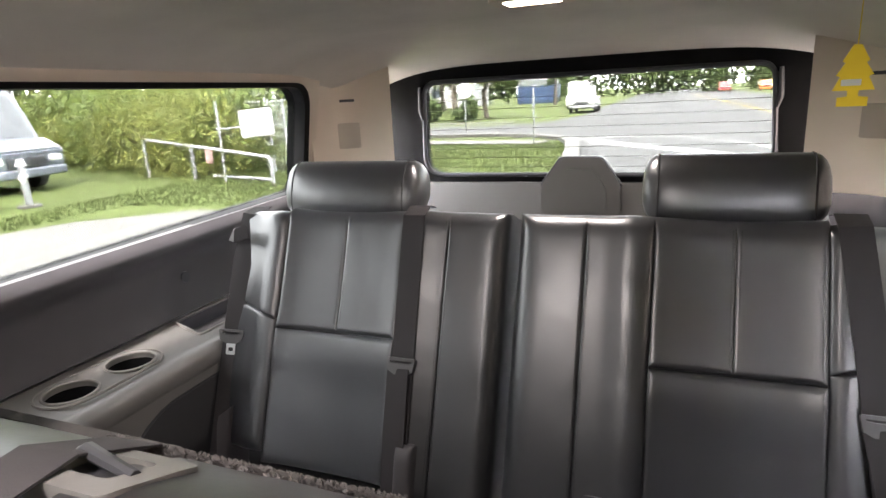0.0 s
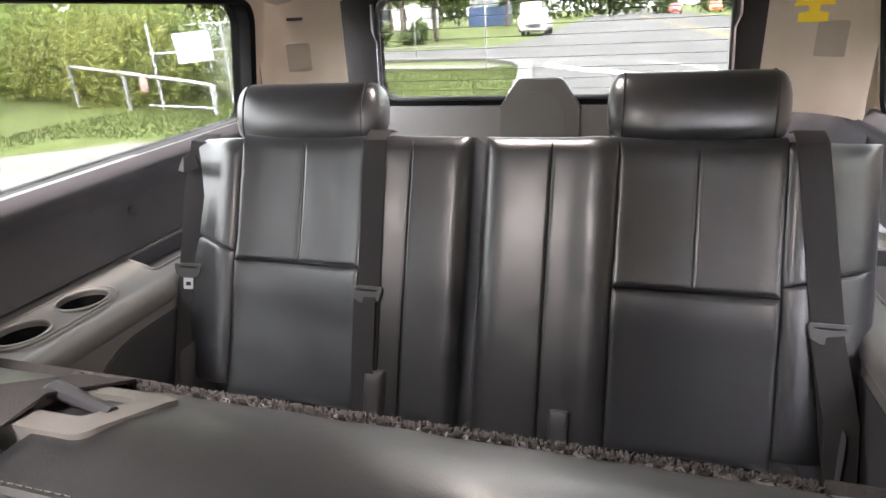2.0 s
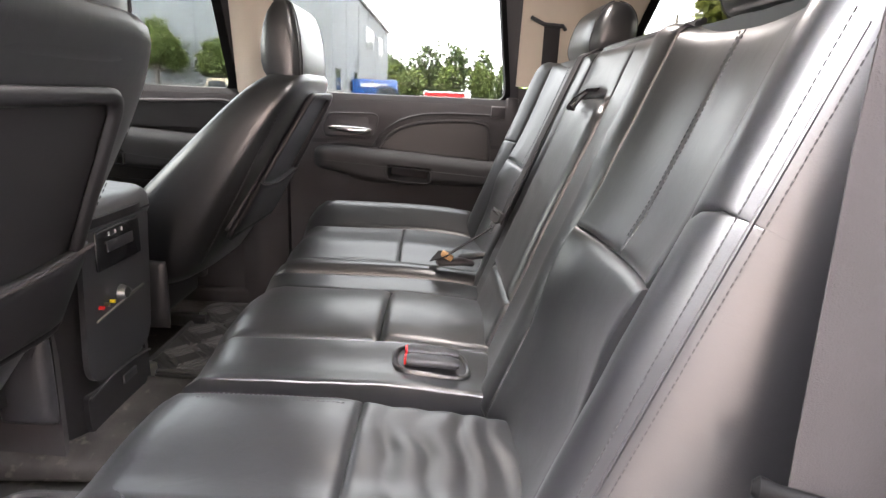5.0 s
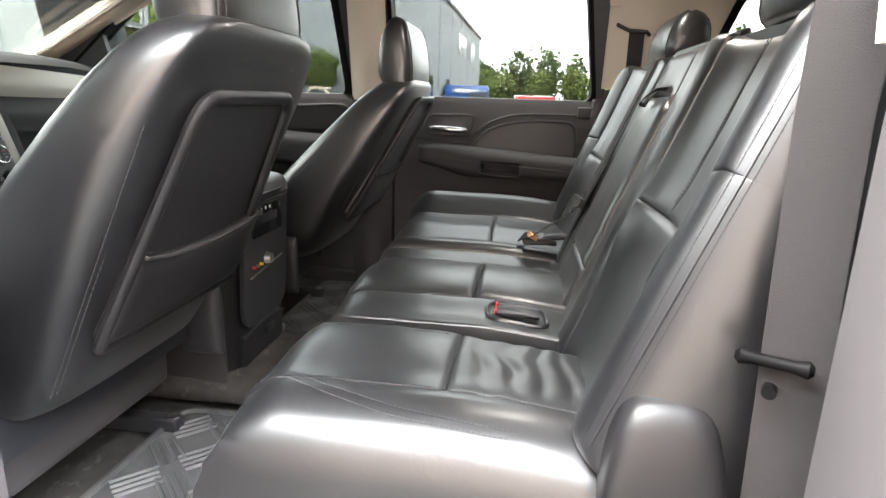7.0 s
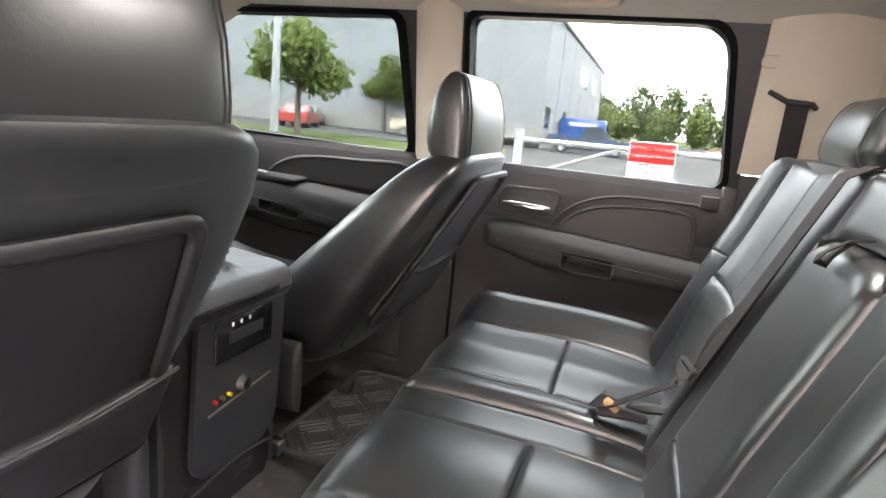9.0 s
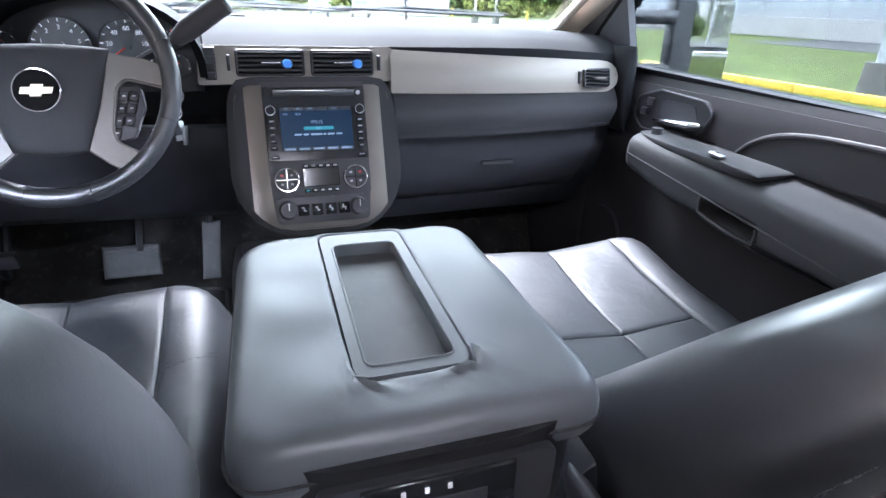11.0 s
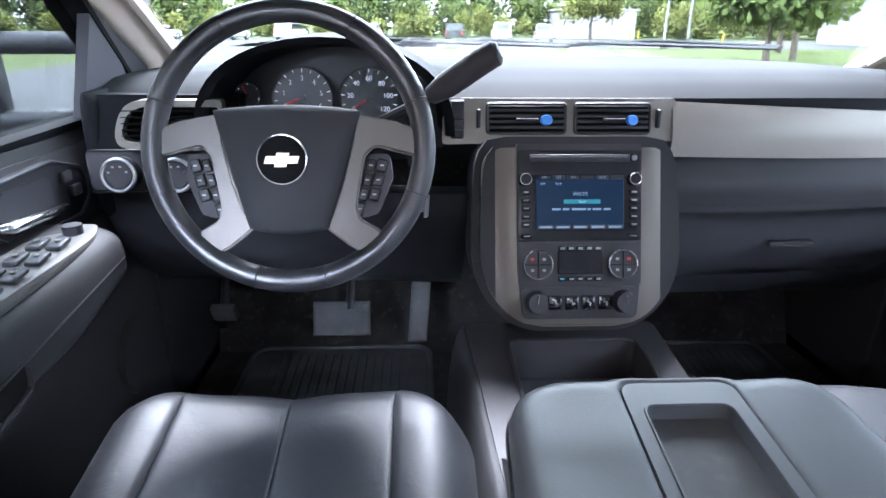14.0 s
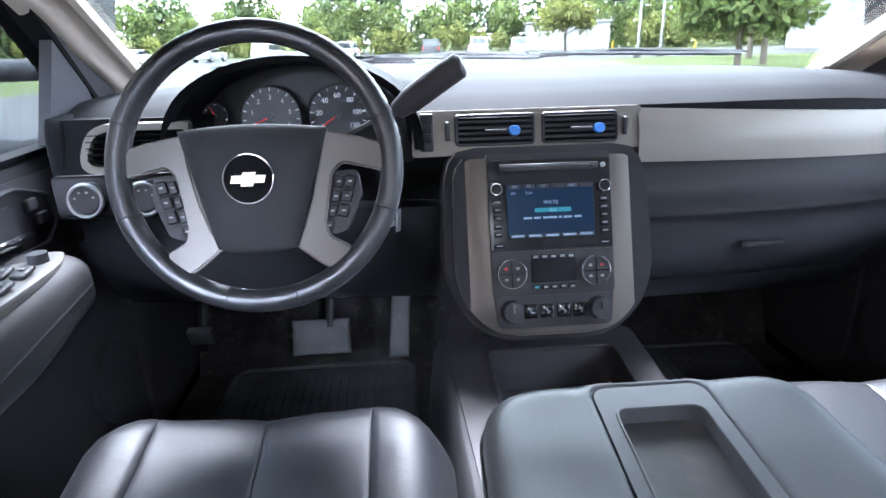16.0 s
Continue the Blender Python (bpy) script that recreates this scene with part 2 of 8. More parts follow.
def strap(points, normals, width, thick=0.0015, bm=None):
    """A flat band along points, with the way that its face looks at each."""
    bm = bm or bmesh.new()
    rows = []
    pts = [Vector(p) for p in points]
    for i, p in enumerate(pts):
        d = (pts[min(i + 1, len(pts) - 1)] - pts[max(i - 1, 0)]).normalized()
        nrm = Vector(normals[i] if isinstance(normals, list) else normals).normalized()
        s = d.cross(nrm).normalized() * width / 2
        t = nrm * thick / 2
        rows.append([bm.verts.new(p + a) for a in (s + t, -s + t, -s - t, s - t)])
    for a, b in zip(rows, rows[1:]):
        for k in range(4):
            bm.faces.new((a[k], a[(k + 1) % 4], b[(k + 1) % 4], b[k]))
    bm.faces.new(rows[0][::-1])
    bm.faces.new(rows[-1])
    return bm


def steps(n):
    """Even steps from -1 to 1, closer at the ends."""
    return [math.sin(math.pi / 2 * max(-1, min(1, 1.0 * (2 * i / n - 1)))) for i in range(n + 1)]


def pillow(place, nu=22, nv=26, p=7.0, front=0.03, back=0.03, shape=None, bm=None, crown=0.0):
    """A padded panel: place(u, v) gives a point and the way out for u, v in -1..1; shape(u, v) adds to its height."""
    bm = bm or bmesh.new()
    us, vs = steps(nu), steps(nv)
    layers = []
    for sign, thick in ((1, front), (-1, back)):
        rows = []
        for j, v in enumerate(vs):
            row = []
            for i, u in enumerate(us):
                e = max(0.0, 1 - abs(u) ** p) ** (1 / 2.6) * max(0.0, 1 - abs(v) ** p) ** (1 / 2.6)
                pt, out = place(u, v)
                h = thick * e
                if sign > 0:
                    h += e * (crown * (1 - u * u) * (1 - v * v) + (shape(u, v) if shape else 0))
                edge = i in (0, nu) or j in (0, nv)
                row.append(layers[0][j][i] if sign < 0 and edge else bm.verts.new(Vector(pt) + Vector(out) * h * sign))
            rows.append(row)
        layers.append(rows)
        for j in range(nv):
            for i in range(nu):
                q = (rows[j][i], rows[j][i + 1], rows[j + 1][i + 1], rows[j + 1][i])
                bm.faces.new(q if sign > 0 else q[::-1])
    bmesh.ops.recalc_face_normals(bm, faces=bm.faces)
    return bm


def sheet(fn, nu, nv, bm=None, flip=False):
    """An open surface fn(i/nu, j/nv)."""
    bm = bm or bmesh.new()
    g = [[bm.verts.new(fn(i / nu, j / nv)) for i in range(nu + 1)] for j in range(nv + 1)]
    for j in range(nv):
        for i in range(nu):
            q = (g[j][i], g[j][i + 1], g[j + 1][i + 1], g[j + 1][i])
            bm.faces.new(q[::-1] if flip else q)
    return bm


def slab(fn, nu, nv, offset, bm=None):
    """A sheet with thickness: offset is added for its far side."""
    bm = bm or bmesh.new()
    off = Vector(offset)
    g = [[[bm.verts.new(Vector(fn(i / nu, j / nv)) + off * s) for i in range(nu + 1)] for j in range(nv + 1)] for s in (0, 1)]
    for s in (0, 1):
        for j in range(nv):
            for i in range(nu):
                q = (g[s][j][i], g[s][j][i + 1], g[s][j + 1][i + 1], g[s][j + 1][i])
                bm.faces.new(q[::-1] if s else q)
    rim = [(0, i) for i in range(nu)] + [(j, nu) for j in range(nv)] + [(nv, i) for i in range(nu, 0, -1)] + [(j, 0) for j in range(nv, 0, -1)]
    for k, (j, i) in enumerate(rim):
        j2, i2 = rim[(k + 1) % len(rim)]
        bm.faces.new((g[0][j2][i2], g[0][j][i], g[1][j][i], g[1][j2][i2]))
    bmesh.ops.recalc_face_normals(bm, faces=bm.faces)
    return bm


def rounded(pts, r, n=6):
    """A polygon in the plane with rounded corners; r: one radius or one a corner."""
    out = []
    k = len(pts)
    for i in range(k):
        p, a, b = Vector(pts[i]), Vector(pts[i - 1]), Vector(pts[(i + 1) % k])
        rr = r[i] if isinstance(r, (list, tuple)) else r
        da, db = (a - p).normalized(), (b - p).normalized()
        cut = min(rr / max(0.05, math.tan(da.angle(db) / 2)), (a - p).length * 0.49, (b - p).length * 0.49)
        s, e = p + da * cut, p + db * cut
        for q in range(n + 1):
            t = q / n
            out.append(tuple(s * (1 - t) ** 2 + p * 2 * t * (1 - t) + e * t * t))
    return out


def ring_out(outer, inner, place, thick, bm=None):
    """A plate between two closed outlines with as many points each; place(a, b) puts it into the world; thick: a vector to its far side."""
    bm = bm or bmesh.new()
    t = Vector(thick)
    loops = [[bm.verts.new(Vector(place(*p)) + t * s) for p in loop] for s in (0, 1) for loop in (outer, inner)]
    n = len(outer)
    for k in range(n):
        q = (k + 1) % n
        for a, b in ((0, 1), (2, 3), (0, 2), (1, 3)):
            bm.faces.new((loops[a][k], loops[a][q], loops[b][q], loops[b][k]))
    bmesh.ops.remove_doubles(bm, verts=bm.verts, dist=1e-6)
    bmesh.ops.recalc_face_normals(bm, faces=bm.faces)
    return bm


def onto(outline, rect):
    """For each point of an outline, the point of the rectangle round it (a0, a1, b0, b1) that lies the same way from the middle."""
    a0, a1, b0, b1 = rect
    ca = sum(p[0] for p in outline) / len(outline)
    cb = sum(p[1] for p in outline) / len(outline)
    res = []
    for a, b in outline:
        da, db = a - ca, b - cb
        ka = ((a1 if da > 0 else a0) - ca) / da if abs(da) > 1e-6 else 1e9
        kb = ((b1 if db > 0 else b0) - cb) / db if abs(db) > 1e-6 else 1e9
        k = min(ka, kb)
        res.append([ca + da * k, cb + db * k])
    for corner in ((a0, b0), (a0, b1), (a1, b0), (a1, b1)):
        i = min(range(len(res)), key=lambda j: (res[j][0] - corner[0]) ** 2 + (res[j][1] - corner[1]) ** 2)
        res[i] = list(corner)
    return [tuple(p) for p in res]


def plate(outline, place, thick, bm=None):
    """A flat piece with a closed outline and thickness."""
    bm = bm or bmesh.new()
    t = Vector(thick)
    a = [bm.verts.new(Vector(place(*p))) for p in outline]
    b = [bm.verts.new(Vector(place(*p)) + t) for p in outline]
    n = len(outline)
    bm.faces.new(a)
    bm.faces.new(b[::-1])
    for k in range(n):
        bm.faces.new((a[k], b[k], b[(k + 1) % n], a[(k + 1) % n]))
    bmesh.ops.recalc_face_normals(bm, faces=bm.faces)
    return bm


def disc(r, h, n=24, at=(0, 0, 0), m=None, bm=None, r2=None):
    """A round piece of height h along z, turned by m and set at at."""
    b2 = bmesh.new()
    bmesh.ops.create_cone(b2, cap_ends=True, segments=n, radius1=r, radius2=r if r2 is None else r2, depth=h)
    if m is not None:
        bmesh.ops.transform(b2, matrix=m, verts=b2.verts)
    bmesh.ops.translate(b2, vec=at, verts=b2.verts)
    return merge(bm, b2)


def loft(stations, n=28, power=4.0, bm=None):
    """A closed body through level rounded sections: (x, y, z, half width, half depth), or with a turn about x as a sixth value."""
    bm = bm or bmesh.new()
    rings = []
    for st in stations:
        x, y, z, a, b = st[:5]
        tip = st[5] if len(st) > 5 else 0.0
        ring = []
        for k in range(n):
            t = 2 * math.pi * k / n
            c, q = math.cos(t), math.sin(t)
            px = a * math.copysign(abs(c) ** (2 / power), c)
            py = b * math.copysign(abs(q) ** (2 / power), q)
            ring.append(bm.verts.new((x + px, y + py * math.cos(tip), z + py * math.sin(tip))))
        rings.append(ring)
    for r0, r1 in zip(rings, rings[1:]):
        for k in range(n):
            bm.faces.new((r0[k], r0[(k + 1) % n], r1[(k + 1) % n], r1[k]))
    bm.faces.new(rings[0][::-1])
    bm.faces.new(rings[-1])
    bmesh.ops.recalc_face_normals(bm, faces=bm.faces)
    return bm


def stitches(points, width=0.0016, length=0.006, gap=0.0035, lift=(0, 0, 0)):
    """A row of short threads along points, one mesh."""
    bm = bmesh.new()
    pts = [Vector(p) + Vector(lift) for p in points]
    acc, on = 0.0, True
    for a, b in zip(pts, pts[1:]):
        d = b - a
        n = max(1, int(d.length / (length + gap)))
        for k in range(n):
            tube([a + d * (k / n), a + d * ((k + 0.62) / n)], width / 2, 4, bm)
    return bm


def lettering(name, text, size, m, mat, parent, depth=0.0004, align="CENTER", label=""):
    """Writing as a mesh, with the built-in font."""
    cu = bpy.data.curves.new("writing", "FONT")
    cu.body, cu.size, cu.extrude, cu.align_x, cu.align_y = text, size, depth, align, "CENTER"
    tmp = bpy.data.objects.new("writing", cu)
    scene.collection.objects.link(tmp)
    dg = bpy.context.evaluated_depsgraph_get()
    me = bpy.data.meshes.new_from_object(tmp.evaluated_get(dg))
    bpy.data.objects.remove(tmp)
    bpy.data.curves.remove(cu)
    me.transform(m)
    me.materials.clear()
    me.materials.append(mat)
    ob = new(name, me)
    ob.parent = parent
    if label:
        tagged(ob, label)
    return ob


# ---- the car's shell ----
def side_x(z, s=1):
    """The inner face of the body side: upright below the sill, leaning in above it."""
    return s * (0.84 - 0.2 * max(0.0, z - 0.68))


shell = thing("floor", "dark carpeted cabin floor of a large van", "floor", kind="structure")
part("carpet", slab(lambda a, b: (-0.84 + 1.68 * a, -3.6 + 4.45 * b, 0.004 * math.sin(40 * a) * math.sin(90 * b)), 24, 60, (0, 0, -0.05)), CARPET, shell)
part("toe_board", slab(lambda a, b: (-0.84 + 1.68 * a, 0.62 + 0.22 * b, 0.0 + 0.5 * b), 4, 6, (0, 0.05, 0)), CARPET, shell)
part("tunnel", pillow(lambda u, v: ((0.17 * u, -0.1 + 0.75 * v, 0.03), (0, 0, 1)), 14, 8, 4, 0.07, 0.03), CARPET, shell)


def roof_z(x, y):
    return 1.17 - 0.1 * abs(x / 0.78) ** 5 - 0.095 * max(0, (-2.9 - y) / 0.6) ** 2 - 0.05 * max(0, (y + 0.1) / 0.3) ** 2


ceiling = thing("ceiling", "beige cloth headliner", "ceiling", kind="structure")
part("headliner", slab(lambda a, b: (-0.78 + 1.56 * a, -3.5 + 3.7 * b, roof_z(-0.78 + 1.56 * a, -3.5 + 3.7 * b)), 28, 50, (0, 0, 0.04)), HEADLINER, ceiling)


def wall_section(name, hole, rect, s, mat, label, thick=0.05, seal=True):
    """A stretch of the body side round one window. hole and rect are in (y, z)."""
    t = thing(name, label, "wall", kind="structure")
    place = lambda y, z: (side_x(z, s), y, z)
    part("panel", ring_out(onto(hole, rect), hole, place, (s * thick, 0, 0)), mat, t)
    if seal:
        grow = lambda k: [((y - cy) * k[0] + cy, (z - cz) * k[1] + cz) for y, z in hole]
        cy = sum(p[0] for p in hole) / len(hole)
        cz = sum(p[1] for p in hole) / len(hole)
        part("window_seal", ring_out(grow((1.03, 1.05)), grow((0.985, 0.98)), lambda y, z: (side_x(z, s) - s * 0.006, y, z), (s * 0.064, 0, 0)), FRAMEBLACK, t)
    return t


def window(name, hole, s, mat, label):
    t = thing(name, label, "window", kind="structure")
    p = part("pane", plate(hole, lambda y, z: (side_x(z, s) + s * 0.03, y, z), (s * 0.004, 0, 0)), mat, t)
    p.visible_shadow = False
    return t


HOLE_FRONT = rounded([(-0.70, 0.69), (0.42, 0.715), (0.36, 0.78), (-0.02, 1.06), (-0.66, 1.07)], [0.03, 0.02, 0.03, 0.1, 0.05], 8)
HOLE_REAR = rounded([(-1.555, 0.69), (-0.87, 0.675), (-0.86, 1.08), (-1.50, 1.08)], [0.04, 0.03, 0.04, 0.09], 9)
HOLE_QUARTER = rounded([(-3.085, 0.73), (-1.86, 0.70), (-1.98, 1.05), (-3.065, 1.05)], [0.04, 0.06, 0.09, 0.08], 9)
for s, side in ((1, "east"), (-1, "west")):
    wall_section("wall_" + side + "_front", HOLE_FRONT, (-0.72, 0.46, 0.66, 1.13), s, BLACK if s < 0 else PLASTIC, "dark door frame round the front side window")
    window("window_" + side + "_front", HOLE_FRONT, s, CLEAR, "tinted front side window of the car")
    if s > 0:
        wall_section("wall_" + side + "_rear_door", HOLE_REAR, (-1.585, -0.84, 0.66, 1.11), s, BLACK, "black door frame round the rear side window")
        window("window_" + side + "_rear", HOLE_REAR, s, DOORTINT, "tinted rear door window")
    wall_section("wall_" + side + "_quarter", HOLE_QUARTER, (-3.14, -1.80, 0.68, 1.10), s, BEIGE, "beige trim round the long rear quarter window")
    window("window_" + side + "_quarter", HOLE_QUARTER, s, TINTED, "tinted rear quarter window")
    # pillars
    pb = thing("pillar_" + side + "_b", "beige door pillar trim", "pillar", kind="structure")
    part("upper_cover", slab(lambda a, b: (side_x(0.68 + 0.45 * b, s) - s * (0.01 + 0.03 * math.sin(math.pi * a)), -0.845 + 0.13 * a, 0.68 + 0.45 * b), 10, 6, (s * 0.09, 0, 0)), BEIGE, pb)
    part("lower_cover", slab(lambda a, b: (s * (0.83 - 0.03 * math.sin(math.pi * a)), -0.86 + 0.15 * a, 0.68 * b), 10, 4, (s * 0.09, 0, 0)), PLASTIC, pb)
    pc = thing("pillar_" + side + "_c", "beige upper and dark lower pillar trim", "pillar", kind="structure")
    part("upper_cover", slab(lambda a, b: (side_x(0.74 + 0.37 * b, s) - s * (0.012 + 0.02 * math.sin(math.pi * a)), -1.815 + 0.24 * a, 0.74 + 0.37 * b), 12, 6, (s * 0.09, 0, 0)), BEIGE, pc)
    part("lower_cover", slab(lambda a, b: (s * (0.835 - 0.02 * math.sin(math.pi * a)), -1.82 + 0.24 * a, 0.735 * b), 12, 6, (s * 0.09, 0, 0)), PLASTIC, pc)
    part("clip_cover", plate(rounded([(-1.616, 0.988), (-1.572, 0.988), (-1.572, 1.012), (-1.616, 1.012)], 0.011, 6), lambda y, z: (side_x(z, s) - s * 0.019, y, z), (s * 0.006, 0, 0)), BEIGE, pc)
    part("clip_edge", tube([(side_x(z, s) - s * 0.0185, y, z) for y, z in rounded([(-1.617, 0.987), (-1.571, 0.987), (-1.571, 1.013), (-1.617, 1.013)], 0.011, 6)], 0.0012, 6, closed=True), TAUPE, pc)
    # long side trim beside the third row
    st = thing("side_trim_" + side, "dark moulded trim panel with a grey ledge beside the third row", "trim panel", kind="structure")

    def upper(a, b):
        y = -3.45 + 1.64 * a
        top = 0.738 - 0.032 * a
        z = top - (top - 0.52) * b
        return (side_x(z, s) - s * (0.004 + 0.034 * math.exp(-((b - 0.16) / 0.15) ** 2) + 0.030 * b ** 3), y, z)
    # One moulding with the ledge; coloured darker for the shade under the window.
    part("upper_panel", slab(upper, 30, 20, (s * 0.02, 0, 0)), PLASTIC, st)

    lz = lambda x: 0.515 - 0.012 * ((0.805 - abs(x)) / 0.165) ** 2
    lplace = lambda x, y: (x, y, lz(x))
    xa, xb = sorted((s * 0.658, s * 0.805))
    round_hole = lambda cy: [(s * 0.722 + 0.045 * math.cos(2 * math.pi * q / 32), cy + 0.045 * math.sin(2 * math.pi * q / 32)) for q in range(32)]
    tray_o = rounded([(s * 0.688, -2.43), (s * 0.797, -2.465), (s * 0.797, -2.78), (s * 0.688, -2.78)], 0.012)
    for (ya, yb), hole in (((-2.21, -1.80), round_hole(-2.145)), ((-2.335, -2.21), round_hole(-2.275)), ((-3.12, -2.335), tray_o)):
        part("ledge", ring_out(onto(hole, (xa, xb, ya, yb)), hole, lplace, (0, 0, -0.02)), GREYTRIM, st, "warm grey ledge")
    for cy in (-2.145, -2.275):
        cup = part("cup_holder", tube([(s * 0.722, cy, 0.5125), (s * 0.722, cy, 0.46), (s * 0.722, cy, 0.435)], [0.0455, 0.043, 0.041], 32, caps=False), FRAMEBLACK, st, "black cup holder")
        part("cup_floor", disc(0.041, 0.004, 32, (s * 0.722, cy, 0.436)), FRAMEBLACK, cup)
        part("cup_rim", tube([(s * 0.722 + 0.046 * math.cos(a), cy + 0.046 * math.sin(a), lz(s * 0.722) + 0.001) for a in (2 * math.pi * q / 32 for q in range(32))], 0.003, 8, closed=True), TRIM, cup)
    part("raised_rim", tube([(s * (0.722 + 0.058 * math.cos(a)), -2.21 + (0.066 if math.sin(a) > 0 else -0.066) + 0.058 * math.sin(a), lz(s * 0.722) + 0.001) for a in (2 * math.pi * (q + 0.5) / 40 for q in range(40))], 0.003, 6, closed=True), TRIM, st)
    tray = part("tray", ring_out(tray_o, [((x - s * 0.735) * 0.94 + s * 0.735, (y + 2.6) * 0.95 - 2.6) for x, y in tray_o], lambda x, y: (x, y, 0.513), (0, 0, -0.035)), BLACK, st)
    part("tray_floor", plate(tray_o, lambda x, y: (x, y, 0.48), (0, 0, -0.01)), PLASTIC, tray)
    part("tray_rim", tube([(x, y, lz(x) + 0.001) for x, y in tray_o], 0.0035, 6, closed=True), TRIM, tray)

    def lower(a, b):
        y = -3.45 + 1.64 * a
        return (s * (0.632 + 0.05 * b * b), y, 0.47 * (1 - b))
    part("lower_panel", slab(lower, 20, 8, (s * 0.02, 0, 0)), GREYTRIM, st)
    part("ledge_nose", tube([(s * 0.660, -3.4 + 1.58 * k / 10, 0.4735) for k in range(11)], 0.032, 24), GREYTRIM, st)
    part("groove", tube([(s * 0.6325, -2.04 - 0.62 * t, 0.20 + 0.235 * (1 - (1 - min(1.0, t * 2.4)) ** 2.2)) for t in (k / 24 for k in range(25))], 0.003, 6), BLACK, st)
    dip = lambda y: 0.20 + 0.235 * (1 - (1 - min(1.0, (-2.04 - y) / 0.62 * 2.4)) ** 2.2)

    def low_pad(a, b):
        y = -2.043 - 1.36 * a
        z = dip(y) * (1 - b) + 0.004
        return (s * (0.632 + 0.05 * (1 - z / 0.47) ** 2 - 0.0025), y, z)
    part("lower_pad", slab(low_pad, 40, 8, (s * 0.004, 0, 0)), SOFT, st, "dark grained lower pad")
    part("knob", disc(0.014, 0.012, 16, (s * 0.832, -2.55, 0.6), Matrix.Rotation(radians(90), 4, "Y")), BLACK, st)
    # rear corner pillar
    pd = thing("pillar_" + side + "_d", "beige rear corner pillar with a small speaker grille", "pillar", kind="structure")

    def corner(a, b):
        ang = a * math.pi / 2
        z = 0.70 + 0.42 * b
        return (s * (0.60 + 0.20 * math.cos(ang) ** 0.7), -3.12 - 0.18 * math.sin(ang) ** 0.8, z)
    part("cover", slab(corner, 20, 8, (s * 0.04, -0.03, 0)), BEIGE, pd)
    gx, gy = s * 0.749, -3.265
    turn = Matrix.Rotation(radians(-51 * s), 4, "Z")
    part("speaker_grille", box(0.008, 0.085, 0.085, (gx - s * 0.004, gy, 0.885), 0.003, 2, turn), TAUPE, pd, "grey speaker grille")
    part("slot", box(0.006, 0.05, 0.009, (gx - s * 0.004, gy, 1.0), 0.002, 2, turn), BLACK, pd)
    part("lower_cover", slab(lambda a, b: (s * (0.60 + 0.22 * math.cos(a * math.pi / 2) ** 0.7), -3.13 - 0.33 * math.sin(a * math.pi / 2) ** 0.8, 0.70 * b), 16, 4, (s * 0.04, -0.03, 0)), PLASTIC, pd)

# tailgate
tg = thing("tailgate", "dark tailgate with a wide rear window and black frame", "tailgate", kind="structure")
TG_HOLE = rounded([(-0.56, 0.725), (0.56, 0.725), (0.535, 1.045), (-0.535, 1.045)], [0.07, 0.07, 0.05, 0.05], 10)
tgp = lambda x, z: (x, -3.47 + 0.10 * max(0, z - 0.7), z)
part("frame", ring_out(rounded([(-0.70, 0.65), (0.70, 0.65), (0.695, 1.125), (-0.695, 1.125)], [0.03, 0.03, 0.07, 0.07], 10), TG_HOLE, tgp, (0, -0.05, 0)), FRAMEBLACK, tg, "black window frame")
part("seal", tube([tgp(x, z) for x, z in TG_HOLE], 0.008, 8, closed=True), BLACK, tg)
pane = part("pane", plate(TG_HOLE, lambda x, z: (x, -3.49 + 0.10 * max(0, z - 0.7), z), (0, -0.004, 0)), TINTED, tg)
pane.visible_shadow = False
part("lower_panel", slab(lambda a, b: (-0.75 + 1.5 * a, -3.455 + 0.03 * math.sin(math.pi * b), 0.70 * b), 12, 10, (0, -0.05, 0)), GREYTRIM, tg, "grey moulded lower panel")
bump_o = rounded([(-0.13, 0.60), (0.13, 0.60), (0.125, 0.70), (0.065, 0.785), (-0.065, 0.785), (-0.125, 0.70)], 0.025, 4)
part("wiper_motor_cover", ring_out(bump_o, [((x) * 0.62, (z - 0.68) * 0.72 + 0.67) for x, z in bump_o], lambda x, z: (x, -3.42, z), (0, -0.06, 0)), GREYTRIM, tg, "grey moulded hump")
part("wiper_motor_face", plate([((x) * 0.66, (z - 0.68) * 0.75 + 0.67) for x, z in bump_o], lambda x, z: (x, -3.412, z), (0, -0.05, 0)), GREYTRIM, tg)
part("hump_seal", tube([(x, -3.43, z) for x, z in bump_o if z > 0.69], 0.005, 6), BLACK, tg)
for k in range(9):
    part("heater_line", box(1.09, 0.0006, 0.0012, (0, -3.484 + 0.1 * (0.05 + 0.035 * k), 0.75 + 0.033 * k)), BLACK, tg)
for s in (1, -1):
    part("hinge_strut", tube([(s * 0.55, -3.43, 1.03), (s * 0.555, -3.44, 0.95), (s * 0.548, -3.44, 0.92)], [0.006, 0.009, 0.004], 8), BLACK, tg)

# windscreen and front closure
ws = thing("windscreen", "clear raked windscreen", "window", kind="structure")


def screen_at(a, b):
    x = (-0.80 + 1.6 * a) * (1 - 0.1 * b)
    return (x, 0.98 - 0.34 * (2 * a - 1) ** 2 - 0.80 * b, 0.79 + 0.35 * b - 0.03 * (2 * a - 1) ** 2 * (1 - b))


